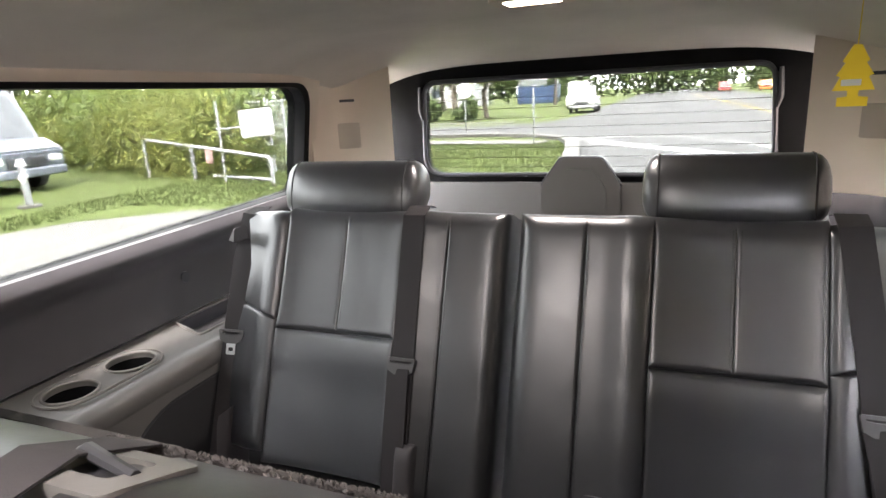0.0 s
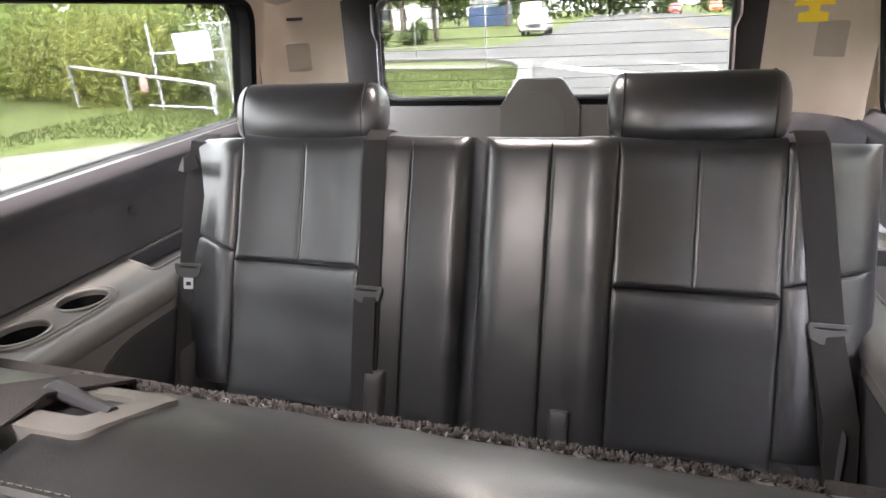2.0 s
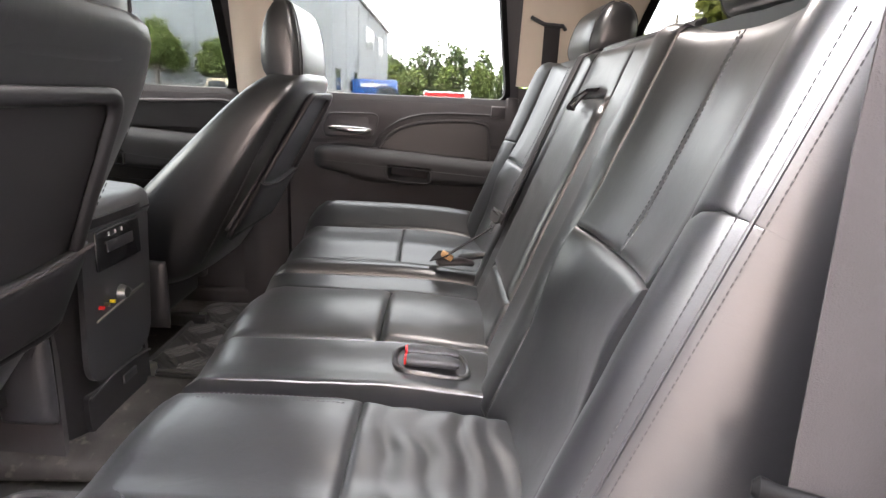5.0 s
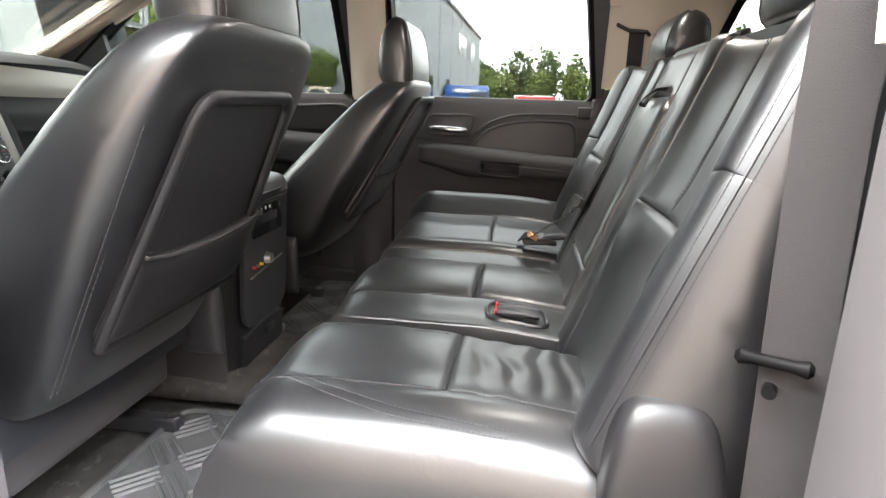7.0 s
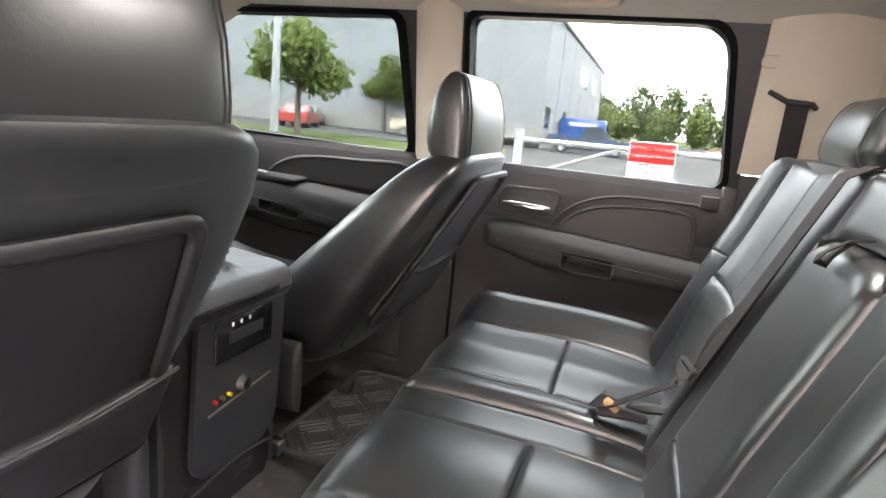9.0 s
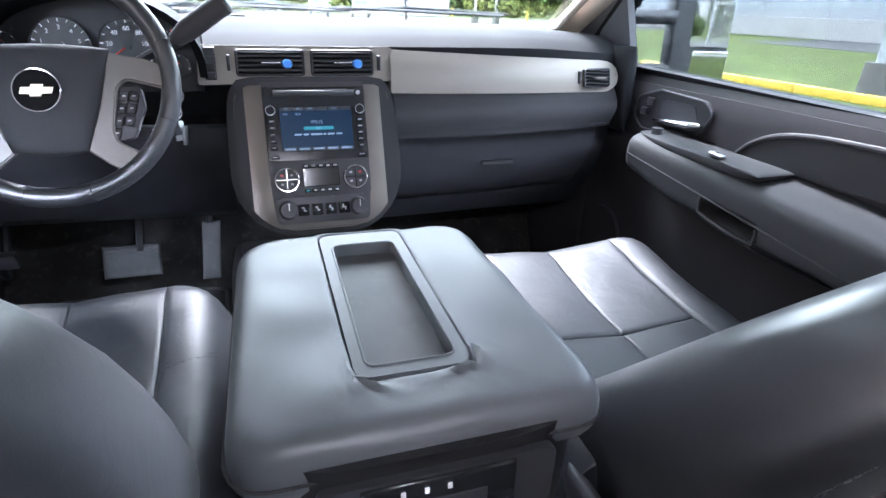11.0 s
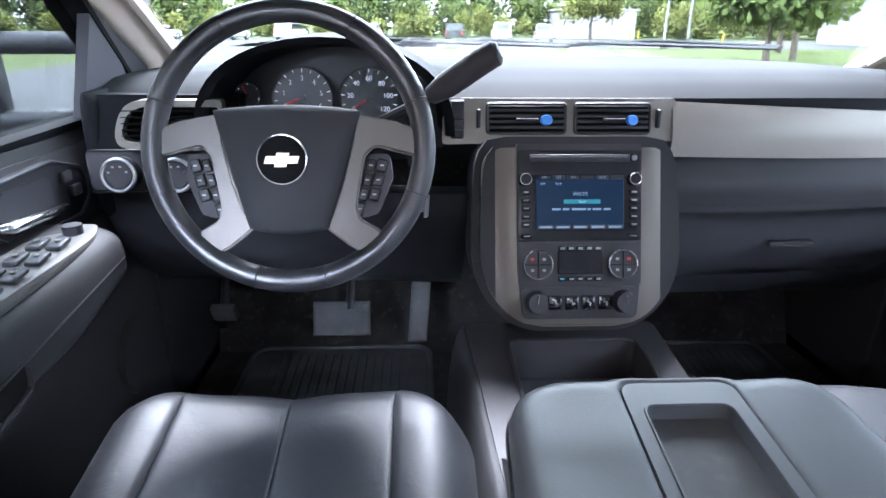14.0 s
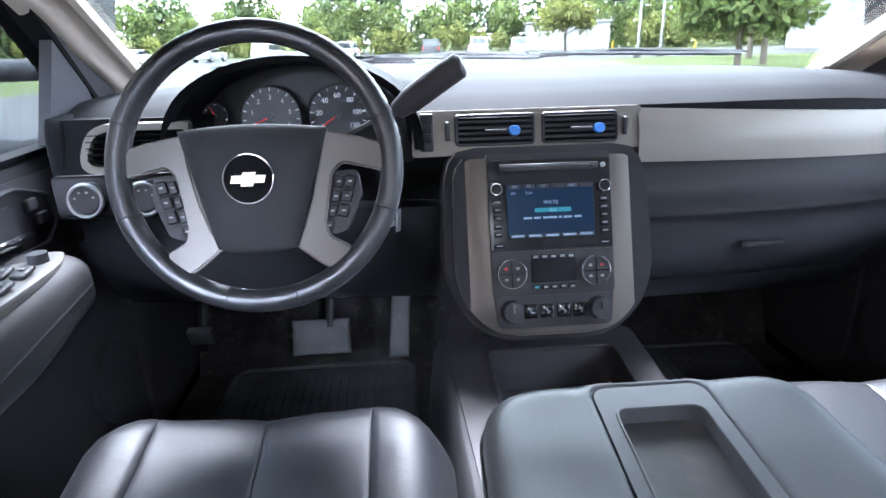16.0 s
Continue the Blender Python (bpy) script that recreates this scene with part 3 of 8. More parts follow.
g = part("pane", slab(screen_at, 24, 12, (0, 0.004, 0.004)), SCREENGLASS, ws)
g.visible_shadow = False
for s in (1, -1):
    pa = thing("pillar_" + ("east" if s > 0 else "west") + "_a", "beige windscreen pillar cover with a grab handle", "pillar", kind="structure")
    a = 1.0 if s > 0 else 0.0

    def cover(p, q):
        base = Vector(screen_at(a, q))
        return base + Vector((s * (0.005 + 0.06 * p - 0.02), -0.02 - 0.10 * p, -0.01 - 0.015 * math.sin(math.pi * p)))
    part("cover", slab(cover, 8, 14, (s * 0.02, 0.03, 0.02)), BEIGE, pa)
    part("inner_edge", tube([Vector(screen_at(a, q / 12)) + Vector((-s * 0.012, -0.02, -0.012)) for q in range(13)], 0.014, 8), BEIGE, pa)
    if s > 0:
        part("grab_handle", tube([Vector(screen_at(a, q)) + Vector(o) for q, o in ((0.12, (-0.03, -0.06, -0.01)), (0.2, (-0.045, -0.08, -0.01)), (0.6, (-0.045, -0.08, -0.01)), (0.68, (-0.03, -0.06, -0.01)))], 0.012, 8), BEIGE, pa)
hd = thing("windscreen_header", "beige cloth header over the windscreen", "trim panel", kind="structure")
part("cover", slab(lambda p, q: Vector(screen_at(p, 1)) * (1 - q) + Vector((-0.78 + 1.56 * p, 0.20, roof_z(-0.78 + 1.56 * p, 0.2))) * q, 16, 4, (0, 0, 0.03)), HEADLINER, hd)
fw = thing("firewall", "black insulated firewall behind the dashboard", "firewall", kind="structure")
part("panel", box(1.8, 0.03, 0.86, (0, 0.87, 0.32)), BLACK, fw)
for s in (1, -1):
    part("kick_panel", box(0.03, 0.56, 0.74, (s * 0.835, 0.62, 0.36)), PLASTIC, fw)
bh = thing("bonnet", "white painted bonnet beyond the windscreen", "bonnet", kind="structure")
PAINT = material("white_car_paint", (0.42, 0.42, 0.415), 0.25, var=0.03, bump=0, coat=0.6)
part("panel", slab(lambda p, q: (-0.9 + 1.8 * p, 0.99 + 1.15 * q, 0.72 + 0.04 * (1 - (2 * p - 1) ** 2) - 0.12 * q * q), 14, 10, (0, 0, -0.03)), PAINT, bh)
part("cowl", slab(lambda p, q: (-0.86 + 1.72 * p, 0.80 + 0.25 * q - 0.2 * (2 * p - 1) ** 2, 0.725 + 0.03 * q), 14, 4, (0, 0, -0.03)), BLACK, bh)
bs = thing("body_side", "white painted outer body side", "body side", kind="structure")
for s in (1, -1):
    part("lower_skin", slab(lambda a, b: (s * (0.93 - 0.05 * b * b), 2.0 - 5.6 * a, -0.35 + 1.0 * b) if s > 0 else (s * (0.93 - 0.05 * b * b), 2.0 - 2.86 * a, -0.35 + 1.0 * b), 20, 6, (s * 0.02, 0, 0)), PAINT, bs)
part("rear_quarter_skin", slab(lambda a, b: (-(0.93 - 0.05 * b * b), -1.62 - 2.0 * a, -0.35 + 1.0 * b), 10, 6, (-0.02, 0, 0)), PAINT, bs)
part("roof_skin", slab(lambda a, b: (-0.8 + 1.6 * a, -3.55 + 3.8 * b, roof_z((-0.8 + 1.6 * a) * 0.95, -2.0) + 0.06), 12, 12, (0, 0, 0.02)), PAINT, bs)

for s in (1, -1):
    sp = thing("door_sill_" + ("east" if s > 0 else "west"), "dark plastic door sill plate", "sill plate", kind="structure")
    part("plate", box(0.10, 4.2, 0.10, (s * 0.87, -1.4, -0.005), 0.012), PLASTIC, sp)

ch = thing("coat_hook", "small oval beige coat hook on the pillar", "coat hook")
part("plate", pillow(lambda u, v: (Vector((0.757, -1.70 + 0.02 * u, 1.045 + 0.012 * v)), Vector((-1, 0, -0.2)).normalized()), 12, 10, 2.5, 0.006, 0.01), BEIGE, ch)
part("hook", tube([(0.75, -1.70, 1.043), (0.742, -1.70, 1.037), (0.743, -1.70, 1.028)], 0.004, 8), BEIGE, ch)


# ---- seats ----
def headrest(name, x, y, z, w, h, d, mat, label, group, lean=0.1, drop=0.35, hug=0.3):
    """A padded head restraint on two steel posts; x, y, z at the middle of its base."""
    t = thing(name, label, "headrest", (x, y, z), group)
    prof = [(0.0, 0.45, 0.80), (0.03, 0.66, 0.87), (0.08, 0.8, 0.925), (0.17, 0.93, 0.97), (0.3, 1.0, 0.995), (0.5, 0.985, 1.0), (0.68, 0.91, 0.99), (0.82, 0.78, 0.965), (0.92, 0.6, 0.925), (0.975, 0.42, 0.88), (1.0, 0.2, 0.81)]
    wide = lambda k: next(dd for kk, dd, ww in prof if kk >= k - 1e-6)
    at = lambda k: -lean * h * k + hug * (1 - wide(k)) * d / 2
    part("pad", loft([(0, at(k) - drop * d * 0.25 * k, h * k, w / 2 * ww, d / 2 * dd) for k, dd, ww in prof], 40, 4.2), mat, t)
    for s in (1, -1):
        shy = lambda k: at(k) - drop * d * 0.25 * k
        for q in (1, -1):
            part("seam", tube([(s * w * 0.405, shy(k) + q * (d / 2 * dd * (1 - min(0.98, 0.81 / ww) ** 4.2) ** (1 / 4.2) - 0.0005), h * k) for k, dd, ww in prof], 0.0022, 5), THREAD, t)
        part("post", tube([(s * w * 0.2, 0, -0.05), (s * w * 0.2, 0, 0.02)], 0.006, 8), STEEL, t)
    return t


LATCH = material("grey_latch_plastic", (0.062, 0.060, 0.060), 0.5, var=0.1, bump=0)


def belt_latch(parent, at, m, name="tongue", size=1.0):
    """A seat belt's latch plate with its steel tongue."""
    m = m.to_4x4() @ Matrix.Scale(size, 4)
    put = lambda a, b, c: Vector(at) + m @ Vector((a, b, c))
    out = rounded([(-0.040, 0.018), (0.040, 0.018), (0.034, -0.014), (0.016, -0.024), (-0.016, -0.024), (-0.034, -0.014)], 0.006, 4)
    slot = [(x * 0.78, 0.0075 + (z + 0.003) * 0.14) for x, z in out]
    t = part(name, ring_out(out, slot, lambda x, z: put(x, -0.005, z), m.to_3x3() @ Vector((0, 0.011, 0))), LATCH, parent, "grey latch plate")
    tip = rounded([(-0.014, -0.018), (0.014, -0.018), (0.014, -0.058), (-0.014, -0.058)], 0.004, 3)
    hole = [(x * 0.55, (z + 0.045) * 0.3 - 0.044) for x, z in tip]
    part("steel_tip", ring_out(tip, hole, lambda x, z: put(x, -0.001, z), m.to_3x3() @ Vector((0, 0.003, 0))), STEEL, t)
    return t


from mathutils import noise


def spread(length, r0, r1, step=0.016):
    """Steps from 0 to length, closer together near both ends."""
    r0, r1 = min(r0, length * 0.45), min(r1, length * 0.45)
    inner = length - r0 - r1
    n = max(2, int(inner / step))
    f = (0.0, 0.06, 0.2, 0.42, 0.7)
    return [r0 * k for k in f] + [r0 + inner * k / n for k in range(n + 1)] + [length - r1 * k for k in f[::-1]]


def quilt(name, parent, place, xs, vs, h, rim=(0.006,) * 4, rad=(0.012,) * 4, back=-0.05, mat=None, rough=0.0016, label="", unit=1.0, step=0.016):
    """A fitted cover panel over a shared height h(x, v), drawn in at its four seams (left, right, low, high) by rim over rad metres; unit: metres for one step of v."""
    x0, x1 = xs
    f0 = vs[0] if callable(vs[0]) else (lambda x: vs[0])
    f1 = vs[1] if callable(vs[1]) else (lambda x: vs[1])
    xc = (x0 + x1) / 2
    lv = abs(f1(xc) - f0(xc)) * unit
    us, ws = spread(x1 - x0, rad[0], rad[1], step), spread(lv, rad[2], rad[3], step)
    drop = lambda d, r, k: k * (1 - math.sqrt(max(0.0, 1 - (1 - d / r) ** 2))) if d < r else 0.0
    bm = bmesh.new()
    grid = []
    for w in ws:
        row = []
        for u in us:
            x = x0 + u
            v = f0(x) + (f1(x) - f0(x)) * w / lv
            pt, out = place(x, v)
            pt, out = Vector(pt), Vector(out)
            q = noise.noise(pt * 9.0) + 0.5 * noise.noise(pt * 26.0)
            e = max(drop(u, rad[0], rim[0]), drop(x1 - x0 - u, rad[1], rim[1]), drop(w, rad[2], rim[2]), drop(lv - w, rad[3], rim[3]))
            row.append(pt + out * (h(x, v) + q * rough - e))
        grid.append(row)
    g = [[bm.verts.new(p) for p in row] for row in grid]
    nu, nv = len(us) - 1, len(ws) - 1
    for j in range(nv):
        for i in range(nu):
            bm.faces.new((g[j][i], g[j][i + 1], g[j + 1][i + 1], g[j + 1][i]))
    loop = [(0, i) for i in range(nu)] + [(j, nu) for j in range(nv)] + [(nv, i) for i in range(nu, 0, -1)] + [(j, 0) for j in range(nv, 0, -1)]
    low = []
    for j, i in loop:
        x = x0 + us[i]
        v = f0(x) + (f1(x) - f0(x)) * ws[j] / lv
        pt, out = place(x, v)
        low.append(bm.verts.new(Vector(pt) + Vector(out) * back))
    for k in range(len(loop)):
        q = (k + 1) % len(loop)
        bm.faces.new((g[loop[q][0]][loop[q][1]], g[loop[k][0]][loop[k][1]], low[k], low[q]))
    bm.faces.new(low)
    bmesh.ops.recalc_face_normals(bm, faces=bm.faces)
    return part(name, bm, mat or LEATHER, parent, label)


def bumpy(x, c, w, k):
    return k * math.exp(-((x - c) / w) ** 2)


def double_stitch(parent, pts, gap=0.011, side=(1, 0, 0), w=0.0018):
    for q in (-0.5, 0.5):
        part("stitching", stitches([Vector(p) + Vector(side) * gap * q for p in pts], w * 0.85, 0.0036, 0.0018), THREAD, parent)


# third row
R3LO, R3HI = (-2.385, 0.25), (-2.60, 0.765)
R3OUT = Vector((0, R3HI[1] - R3LO[1], R3LO[0] - R3HI[0])).normalized()
R3LEN = 0.558


def r3(t, f=0.0):
    return (R3LO[0] + (R3HI[0] - R3LO[0]) * t + R3OUT.y * f, R3LO[1] + (R3HI[1] - R3LO[1]) * t + R3OUT.z * f)


def third_row_seat(s, xi, xo, cin, cmid0, cmid1, label):
    """One half of the split third-row seat: xi inner edge, xo outer edge, cmid the insert between its seams."""
    t = thing("third_row_seat", label, "car seat", (0, 0, 0), "third row seats")
    place = lambda x, v: ((x, *r3(v)), R3OUT)
    mid = (cmid0 + cmid1) / 2
    half = abs(cmid1 - cmid0) / 2

    def h(x, v):
        k = 0.045
        k += bumpy(x, cmid0 - s * 0.035, 0.03, 0.010) + bumpy(x, cmid1 + s * 0.03, 0.035, 0.014)
        k -= 0.010 * max(0.0, 1 - ((x - mid) / half) ** 2) if abs(x - mid) < half else 0
        if abs(x - mid) < half:
            k += 0.007 * math.exp(-((v - 0.46) / 0.10) ** 2)
        return k - 0.012 * max(0, v - 0.9) * 10 * max(0, v - 0.9)

    def strip(name, a, b, v0=0.0, v1=1.0, rim=None, rad=None):
        lo, hi = sorted((a, b))
        rr, dd = list(rim or (0.006, 0.006, 0.006, 0.03)), list(rad or (0.013, 0.013, 0.013, 0.035))
        if a > b:
            rr[0], rr[1], dd[0], dd[1] = rr[1], rr[0], dd[1], dd[0]
        return quilt(name, t, place, (lo, hi), (v0, v1), h, rr, dd, -0.07, unit=R3LEN)
    strip("inner_edge_panel", xi, cin, 0, 1, (0.035, 0.004, 0.01, 0.03), (0.035, 0.008, 0.02, 0.035))
    strip("inner_panel", cin, cmid0, 0, 1, (0.004, 0.007, 0.01, 0.03), (0.008, 0.014, 0.02, 0.035))
    strip("upper_insert", cmid0, mid, 0.528, 1.0, (0.007, 0.003, 0.008, 0.03), (0.014, 0.006, 0.012, 0.035))
    strip("upper_insert", mid, cmid1, 0.528, 1.0, (0.003, 0.007, 0.008, 0.03), (0.006, 0.014, 0.012, 0.035))
    strip("lower_insert", cmid0, cmid1, 0.02, 0.528, (0.007, 0.007, 0.012, 0.010), (0.014, 0.014, 0.02, 0.016))
    bend = lambda x: 0.555 + 0.075 * abs(x - cmid1) / abs(xo - cmid1)
    lo, hi = sorted((cmid1, xo))
    rr, dd = (0.007, 0.035), (0.014, 0.035)
    if cmid1 > xo:
        rr, dd = rr[::-1], dd[::-1]
    quilt("upper_bolster", t, place, (lo, hi), (bend, 0.985), h, (*rr, 0.005, 0.03), (*dd, 0.009, 0.035), -0.07, unit=R3LEN)
    quilt("lower_bolster", t, place, (lo, hi), (0.06, bend), h, (*rr, 0.012, 0.005), (*dd, 0.03, 0.009), -0.07, unit=R3LEN)
    double_stitch(t, [(x, *r3(bend(x), h(x, 0.6) + 0.0005)) for x in (cmid1 + (xo - cmid1) * k / 8 for k in range(1, 7))], 0.012, (0, -0.3, 0.9))
    double_stitch(t, [(mid, *r3(v, h(mid, v))) for v in (0.56 + 0.05 * k for k in range(9))], 0.013)
    double_stitch(t, [(cin, *r3(v, h(cin, v))) for v in (0.06 + 0.1 * k for k in range(10))], 0.012)
    part("back_shell", box(abs(xo - xi) - 0.03, 0.05, 0.46, ((xi + xo) / 2, -2.595, 0.50), 0.02, 3, Matrix.Rotation(radians(22), 4, "X")), PLASTIC, t)
    # cushion
    cz = lambda x, y: 0.258 - 0.008 * max(0.0, 1 - ((x - mid) / half) ** 2) + bumpy(x, cmid1 + s * 0.06, 0.05, 0.022)
    flat = lambda x, y: ((x, y, 0), (0, 0, 1))
    y0, y1 = -2.40, -1.93

    def seat(name, a, b, rim=0.006):
        lo, hi = sorted((a, b))
        return quilt(name, t, flat, (lo, hi), (y0, y1), cz, (rim, rim, 0.01, 0.06), (0.012, 0.012, 0.02, 0.06), 0.13)
    seat("inner_cushion", xi, cin)
    seat("buckle_cushion", cin, cmid0)
    seat("middle_cushion", cmid0, cmid1)
    lo, hi = sorted((cmid1, xo - s * 0.045))
    quilt("outer_cushion", t, flat, (lo, hi), (y0 + 0.04, y1), cz, (0.006, 0.05, 0.03, 0.07) if s > 0 else (0.05, 0.006, 0.03, 0.07), (0.012, 0.045, 0.04, 0.06) if s > 0 else (0.045, 0.012, 0.04, 0.06), 0.13)
    part("plinth", box(abs(xo - xi) - 0.1, 0.40, 0.14, ((xi + xo) / 2, -2.17, 0.075), 0.01), PLASTIC, t)
    part("hinge_cover", pillow(lambda u, v: (Vector((xo - s * (0.055 - 0.004 * v), -2.36 + 0.035 * u - 0.02 * v, 0.29 + 0.085 * v)), Vector((-0.1 * s, 0.95, 0.25)).normalized()), 12, 16, 5, 0.02, 0.04), PLASTIC, t)
    return t


seat_p = third_row_seat(1, 0.008, 0.635, 0.125, 0.218, 0.497, "black leather third-row seat with worn padded backrest")
seat_d = third_row_seat(-1, -0.012, -0.655, -0.14, -0.255, -0.515, "black leather third-row seat beside the centre gap")
part("inner_hinge_cover", pillow(lambda u, v: (Vector((0.165 + 0.018 * u, -2.345 - 0.02 * v, 0.30 + 0.07 * v)), Vector((0, 0.95, 0.25)).normalized()), 12, 16, 5, 0.018, 0.04), PLASTIC, seat_p)
part("latch_pocket", pillow(lambda u, v: (Vector((-0.18 + 0.017 * u, -2.338 - 0.02 * v, 0.30 + 0.04 * v)), Vector((0, 0.95, 0.25)).normalized()), 10, 12, 4, 0.004, 0.02), BLACK, seat_d)
part("strap_end", box(0.008, 0.006, 0.02, (-0.19, -2.318, 0.273), 0.002, 2, Matrix.Rotation(0.4, 4, "Y")), WHITE, seat_d, "pale strap end")
bo = rounded([(-0.215, -2.31), (-0.14, -2.31), (-0.14, -2.18), (-0.215, -2.18)], 0.01, 4)
bp_ = part("buckle_pocket", plate(bo, lambda x, y: (x, y, 0.259), (0, 0, -0.01)), BLACK, seat_d)
part("pocket_rim", tube([(x, y, 0.2595) for x, y in bo], 0.004, 6, closed=True), VINYL, bp_)
for x in (-0.194, -0.160):
    part("buckle", box(0.028, 0.10, 0.02, (x, -2.24, 0.262), 0.007, 3), PLASTIC, bp_)
bo = rounded([(0.128, -2.335), (0.205, -2.335), (0.205, -2.235), (0.128, -2.235)], 0.02, 5)
bk = part("buckle_pocket", plate(bo, lambda x, y: (x, y, 0.259), (0, 0, -0.01)), BLACK, seat_p)
part("pocket_rim", tube([(x, y, 0.2595) for x, y in bo], 0.004, 6, closed=True), VINYL, bk)
part("red_button", box(0.016, 0.022, 0.014, (0.182, -2.262, 0.268), 0.003), RED, bk, "red release button")
part("buckle", box(0.038, 0.075, 0.022, (0.15, -2.285, 0.268), 0.01, 4), BLACK, bk)
part("stain", disc(0.028, 0.0012, 24, (0.36, -2.20, 0.2535)), VINYL, seat_p, "dark round stain")
headrest("headrest", 0.38, -2.635, 0.75, 0.335, 0.118, 0.13, LEATHER, "black leather headrest on a third-row seat", "third row headrests")
headrest("headrest", -0.378, -2.635, 0.757, 0.30, 0.118, 0.13, LEATHER, "black leather headrest on a third-row seat", "third row headrests")


def r3_belt(xt, xb, label):
    t = thing("seat_belt", label, "seat belt", group="third row belts")
    pts = [(xt, -2.60, 0.777), (xt, -2.575, 0.785)] + [(xt + (xb - xt) * k / 6, *r3(0.97 - 0.9 * k / 6, 0.060)) for k in range(7)]
    nr = [(0, 0.3, 1), (0, 0.7, 0.7)] + [(0, 0.92, 0.38)] * 7
    part("webbing", strap(pts, nr, 0.046, 0.002), WEBBING, t)
    k = 3.5
    c = (xt + (xb - xt) * k / 6, *r3(0.97 - 0.9 * k / 6, 0.066))
    belt_latch(t, c, Matrix.Rotation(radians(22), 4, "X"), size=0.76)
    part("lower_webbing", strap([(c[0] + 0.004, c[1] + 0.006, c[2] - 0.005), (xb + 0.003, *r3(0.2, 0.072)), (xb, *r3(0.02, 0.064))], (0.1, 0.92, 0.38), 0.046, 0.002), WEBBING, t)
    return t


r3_belt(0.195, 0.185, "taupe seat belt hanging down the third-row backrest")
r3_belt(-0.545, -0.605, "taupe seat belt hanging down the outer backrest")
ob = thing("seat_belt", "taupe seat belt hanging beside the side trim", "seat belt", group="third row belts")
part("webbing", strap([(0.606, -2.60, 0.77), (0.603, -2.555, 0.762), (0.603, -2.50, 0.66), (0.606, -2.45, 0.53), (0.605, -2.405, 0.42), (0.60, -2.33, 0.24)], [(0, 0.4, 1), (-0.3, 0.9, 0.6), (-0.3, 0.9, 0.3), (-0.3, 0.9, 0.3), (-0.3, 0.9, 0.3), (-0.3, 0.9, 0.3)], 0.044, 0.002), WEBBING, ob)
part("guide_loop", strap([(0.578, -2.50, 0.735), (0.603, -2.487, 0.728), (0.63, -2.51, 0.725)], (-0.2, 0.9, 0.4), 0.03, 0.004), WEBBING, ob, "grey cloth guide loop")
belt_latch(ob, (0.606, -2.438, 0.515), Matrix.Rotation(radians(18), 4, "X") @ Matrix.Rotation(radians(15), 4, "Z"), size=0.72)

# second row
R2LO, R2HI = (-1.47, 0.27), (-1.668, 0.785)
R2OUT = Vector((0, R2HI[1] - R2LO[1], R2LO[0] - R2HI[0])).normalized()
R2LEN = 0.5517


def r2(t, f=0.0):
    d = Vector((0, R2HI[0] - R2LO[0], R2HI[1] - R2LO[1])).normalized()
    return (R2LO[0] + (R2HI[0] - R2LO[0]) * t + d.z * f, R2LO[1] + (R2HI[1] - R2LO[1]) * t - d.y * f)


def h2(x, v):
    """How far the second row's backrest stands out from its line."""
    k = 0.048 + bumpy(x, -0.325, 0.045, 0.016) + bumpy(x, 0.125, 0.03, 0.010)
    k += bumpy(x, -0.665, 0.045, 0.03) + bumpy(x, 0.475, 0.045, 0.03)
    for c, w in ((-0.48, 0.12), (0.2925, 0.1275)):
        if abs(x - c) < w:
            k -= 0.012 * (1 - ((x - c) / w) ** 2)
            k += 0.012 * math.exp(-((v - 0.44) / 0.12) ** 2)
    if -0.19 < x < 0.035 and v < 0.82:
        k += 0.006
    return k


place2 = lambda x, v: ((x, *r2(v)), R2OUT)


def back2(name, parent, x0, x1, v0=0.0, v1=0.985, rim=(0.0035, 0.0035, 0.01, 0.012), rad=(0.012, 0.012, 0.02, 0.02)):
    return quilt(name, parent, place2, (x0, x1), (v0, v1), h2, rim, rad, -0.07, unit=R2LEN)


def c2(x, y):
    """Height of the second row's cushions."""
    k = 0.332 + bumpy(x, 0.15, 0.05, 0.022) - bumpy(x, -0.285, 0.06, 0.010) + bumpy(x, -0.64, 0.05, 0.02)
    k += 0.015 * max(0.0, 1 - ((x + 0.085) / 0.118) ** 2)
    k += 0.013 * max(0.0, 1 - ((x + 0.48) / 0.125) ** 2) * min(1.0, max(0.0, (y + 1.30) / 0.06))
    k += 0.010 * max(0.0, 1 - ((x - 0.31) / 0.12) ** 2)
    k += 0.02 * max(0.0, min(1, (x - 0.2) / 0.1)) + bumpy(x, 0.515, 0.07, 0.068)
    k -= 0.02 * max(0.0, (-1.27 - y) / 0.2) ** 1.5
    if -0.63 < x < -0.36 and y < -1.27:
        w = math.sin(math.pi * (-0.36 - x) / 0.27) ** 0.7 * min(1, (-1.27 - y) / 0.05)
        n = noise.noise(Vector((x * 14, y * 9, 0.3)))
        k += 0.006 * w * (0.6 + n) * (abs(math.sin(math.pi * (y + 1.27) / 0.04 + 2.6 * n + 1.1 * math.sin(x * 17))) - 0.5)
    return k


flat2 = lambda x, y: ((x, y, 0), (0, 0, 1))


def seat2(name, parent, x0, x1, y0, y1, rim=(0.006, 0.006, 0.008, 0.008), rad=(0.013, 0.013, 0.014, 0.014), back=0.18):
    return quilt(name, parent, flat2, (x0, x1), (y0, y1), c2, rim, rad, back)


YB, YS, YF = -1.49, -1.265, -0.985
EDGE = (0.10, 0.075)


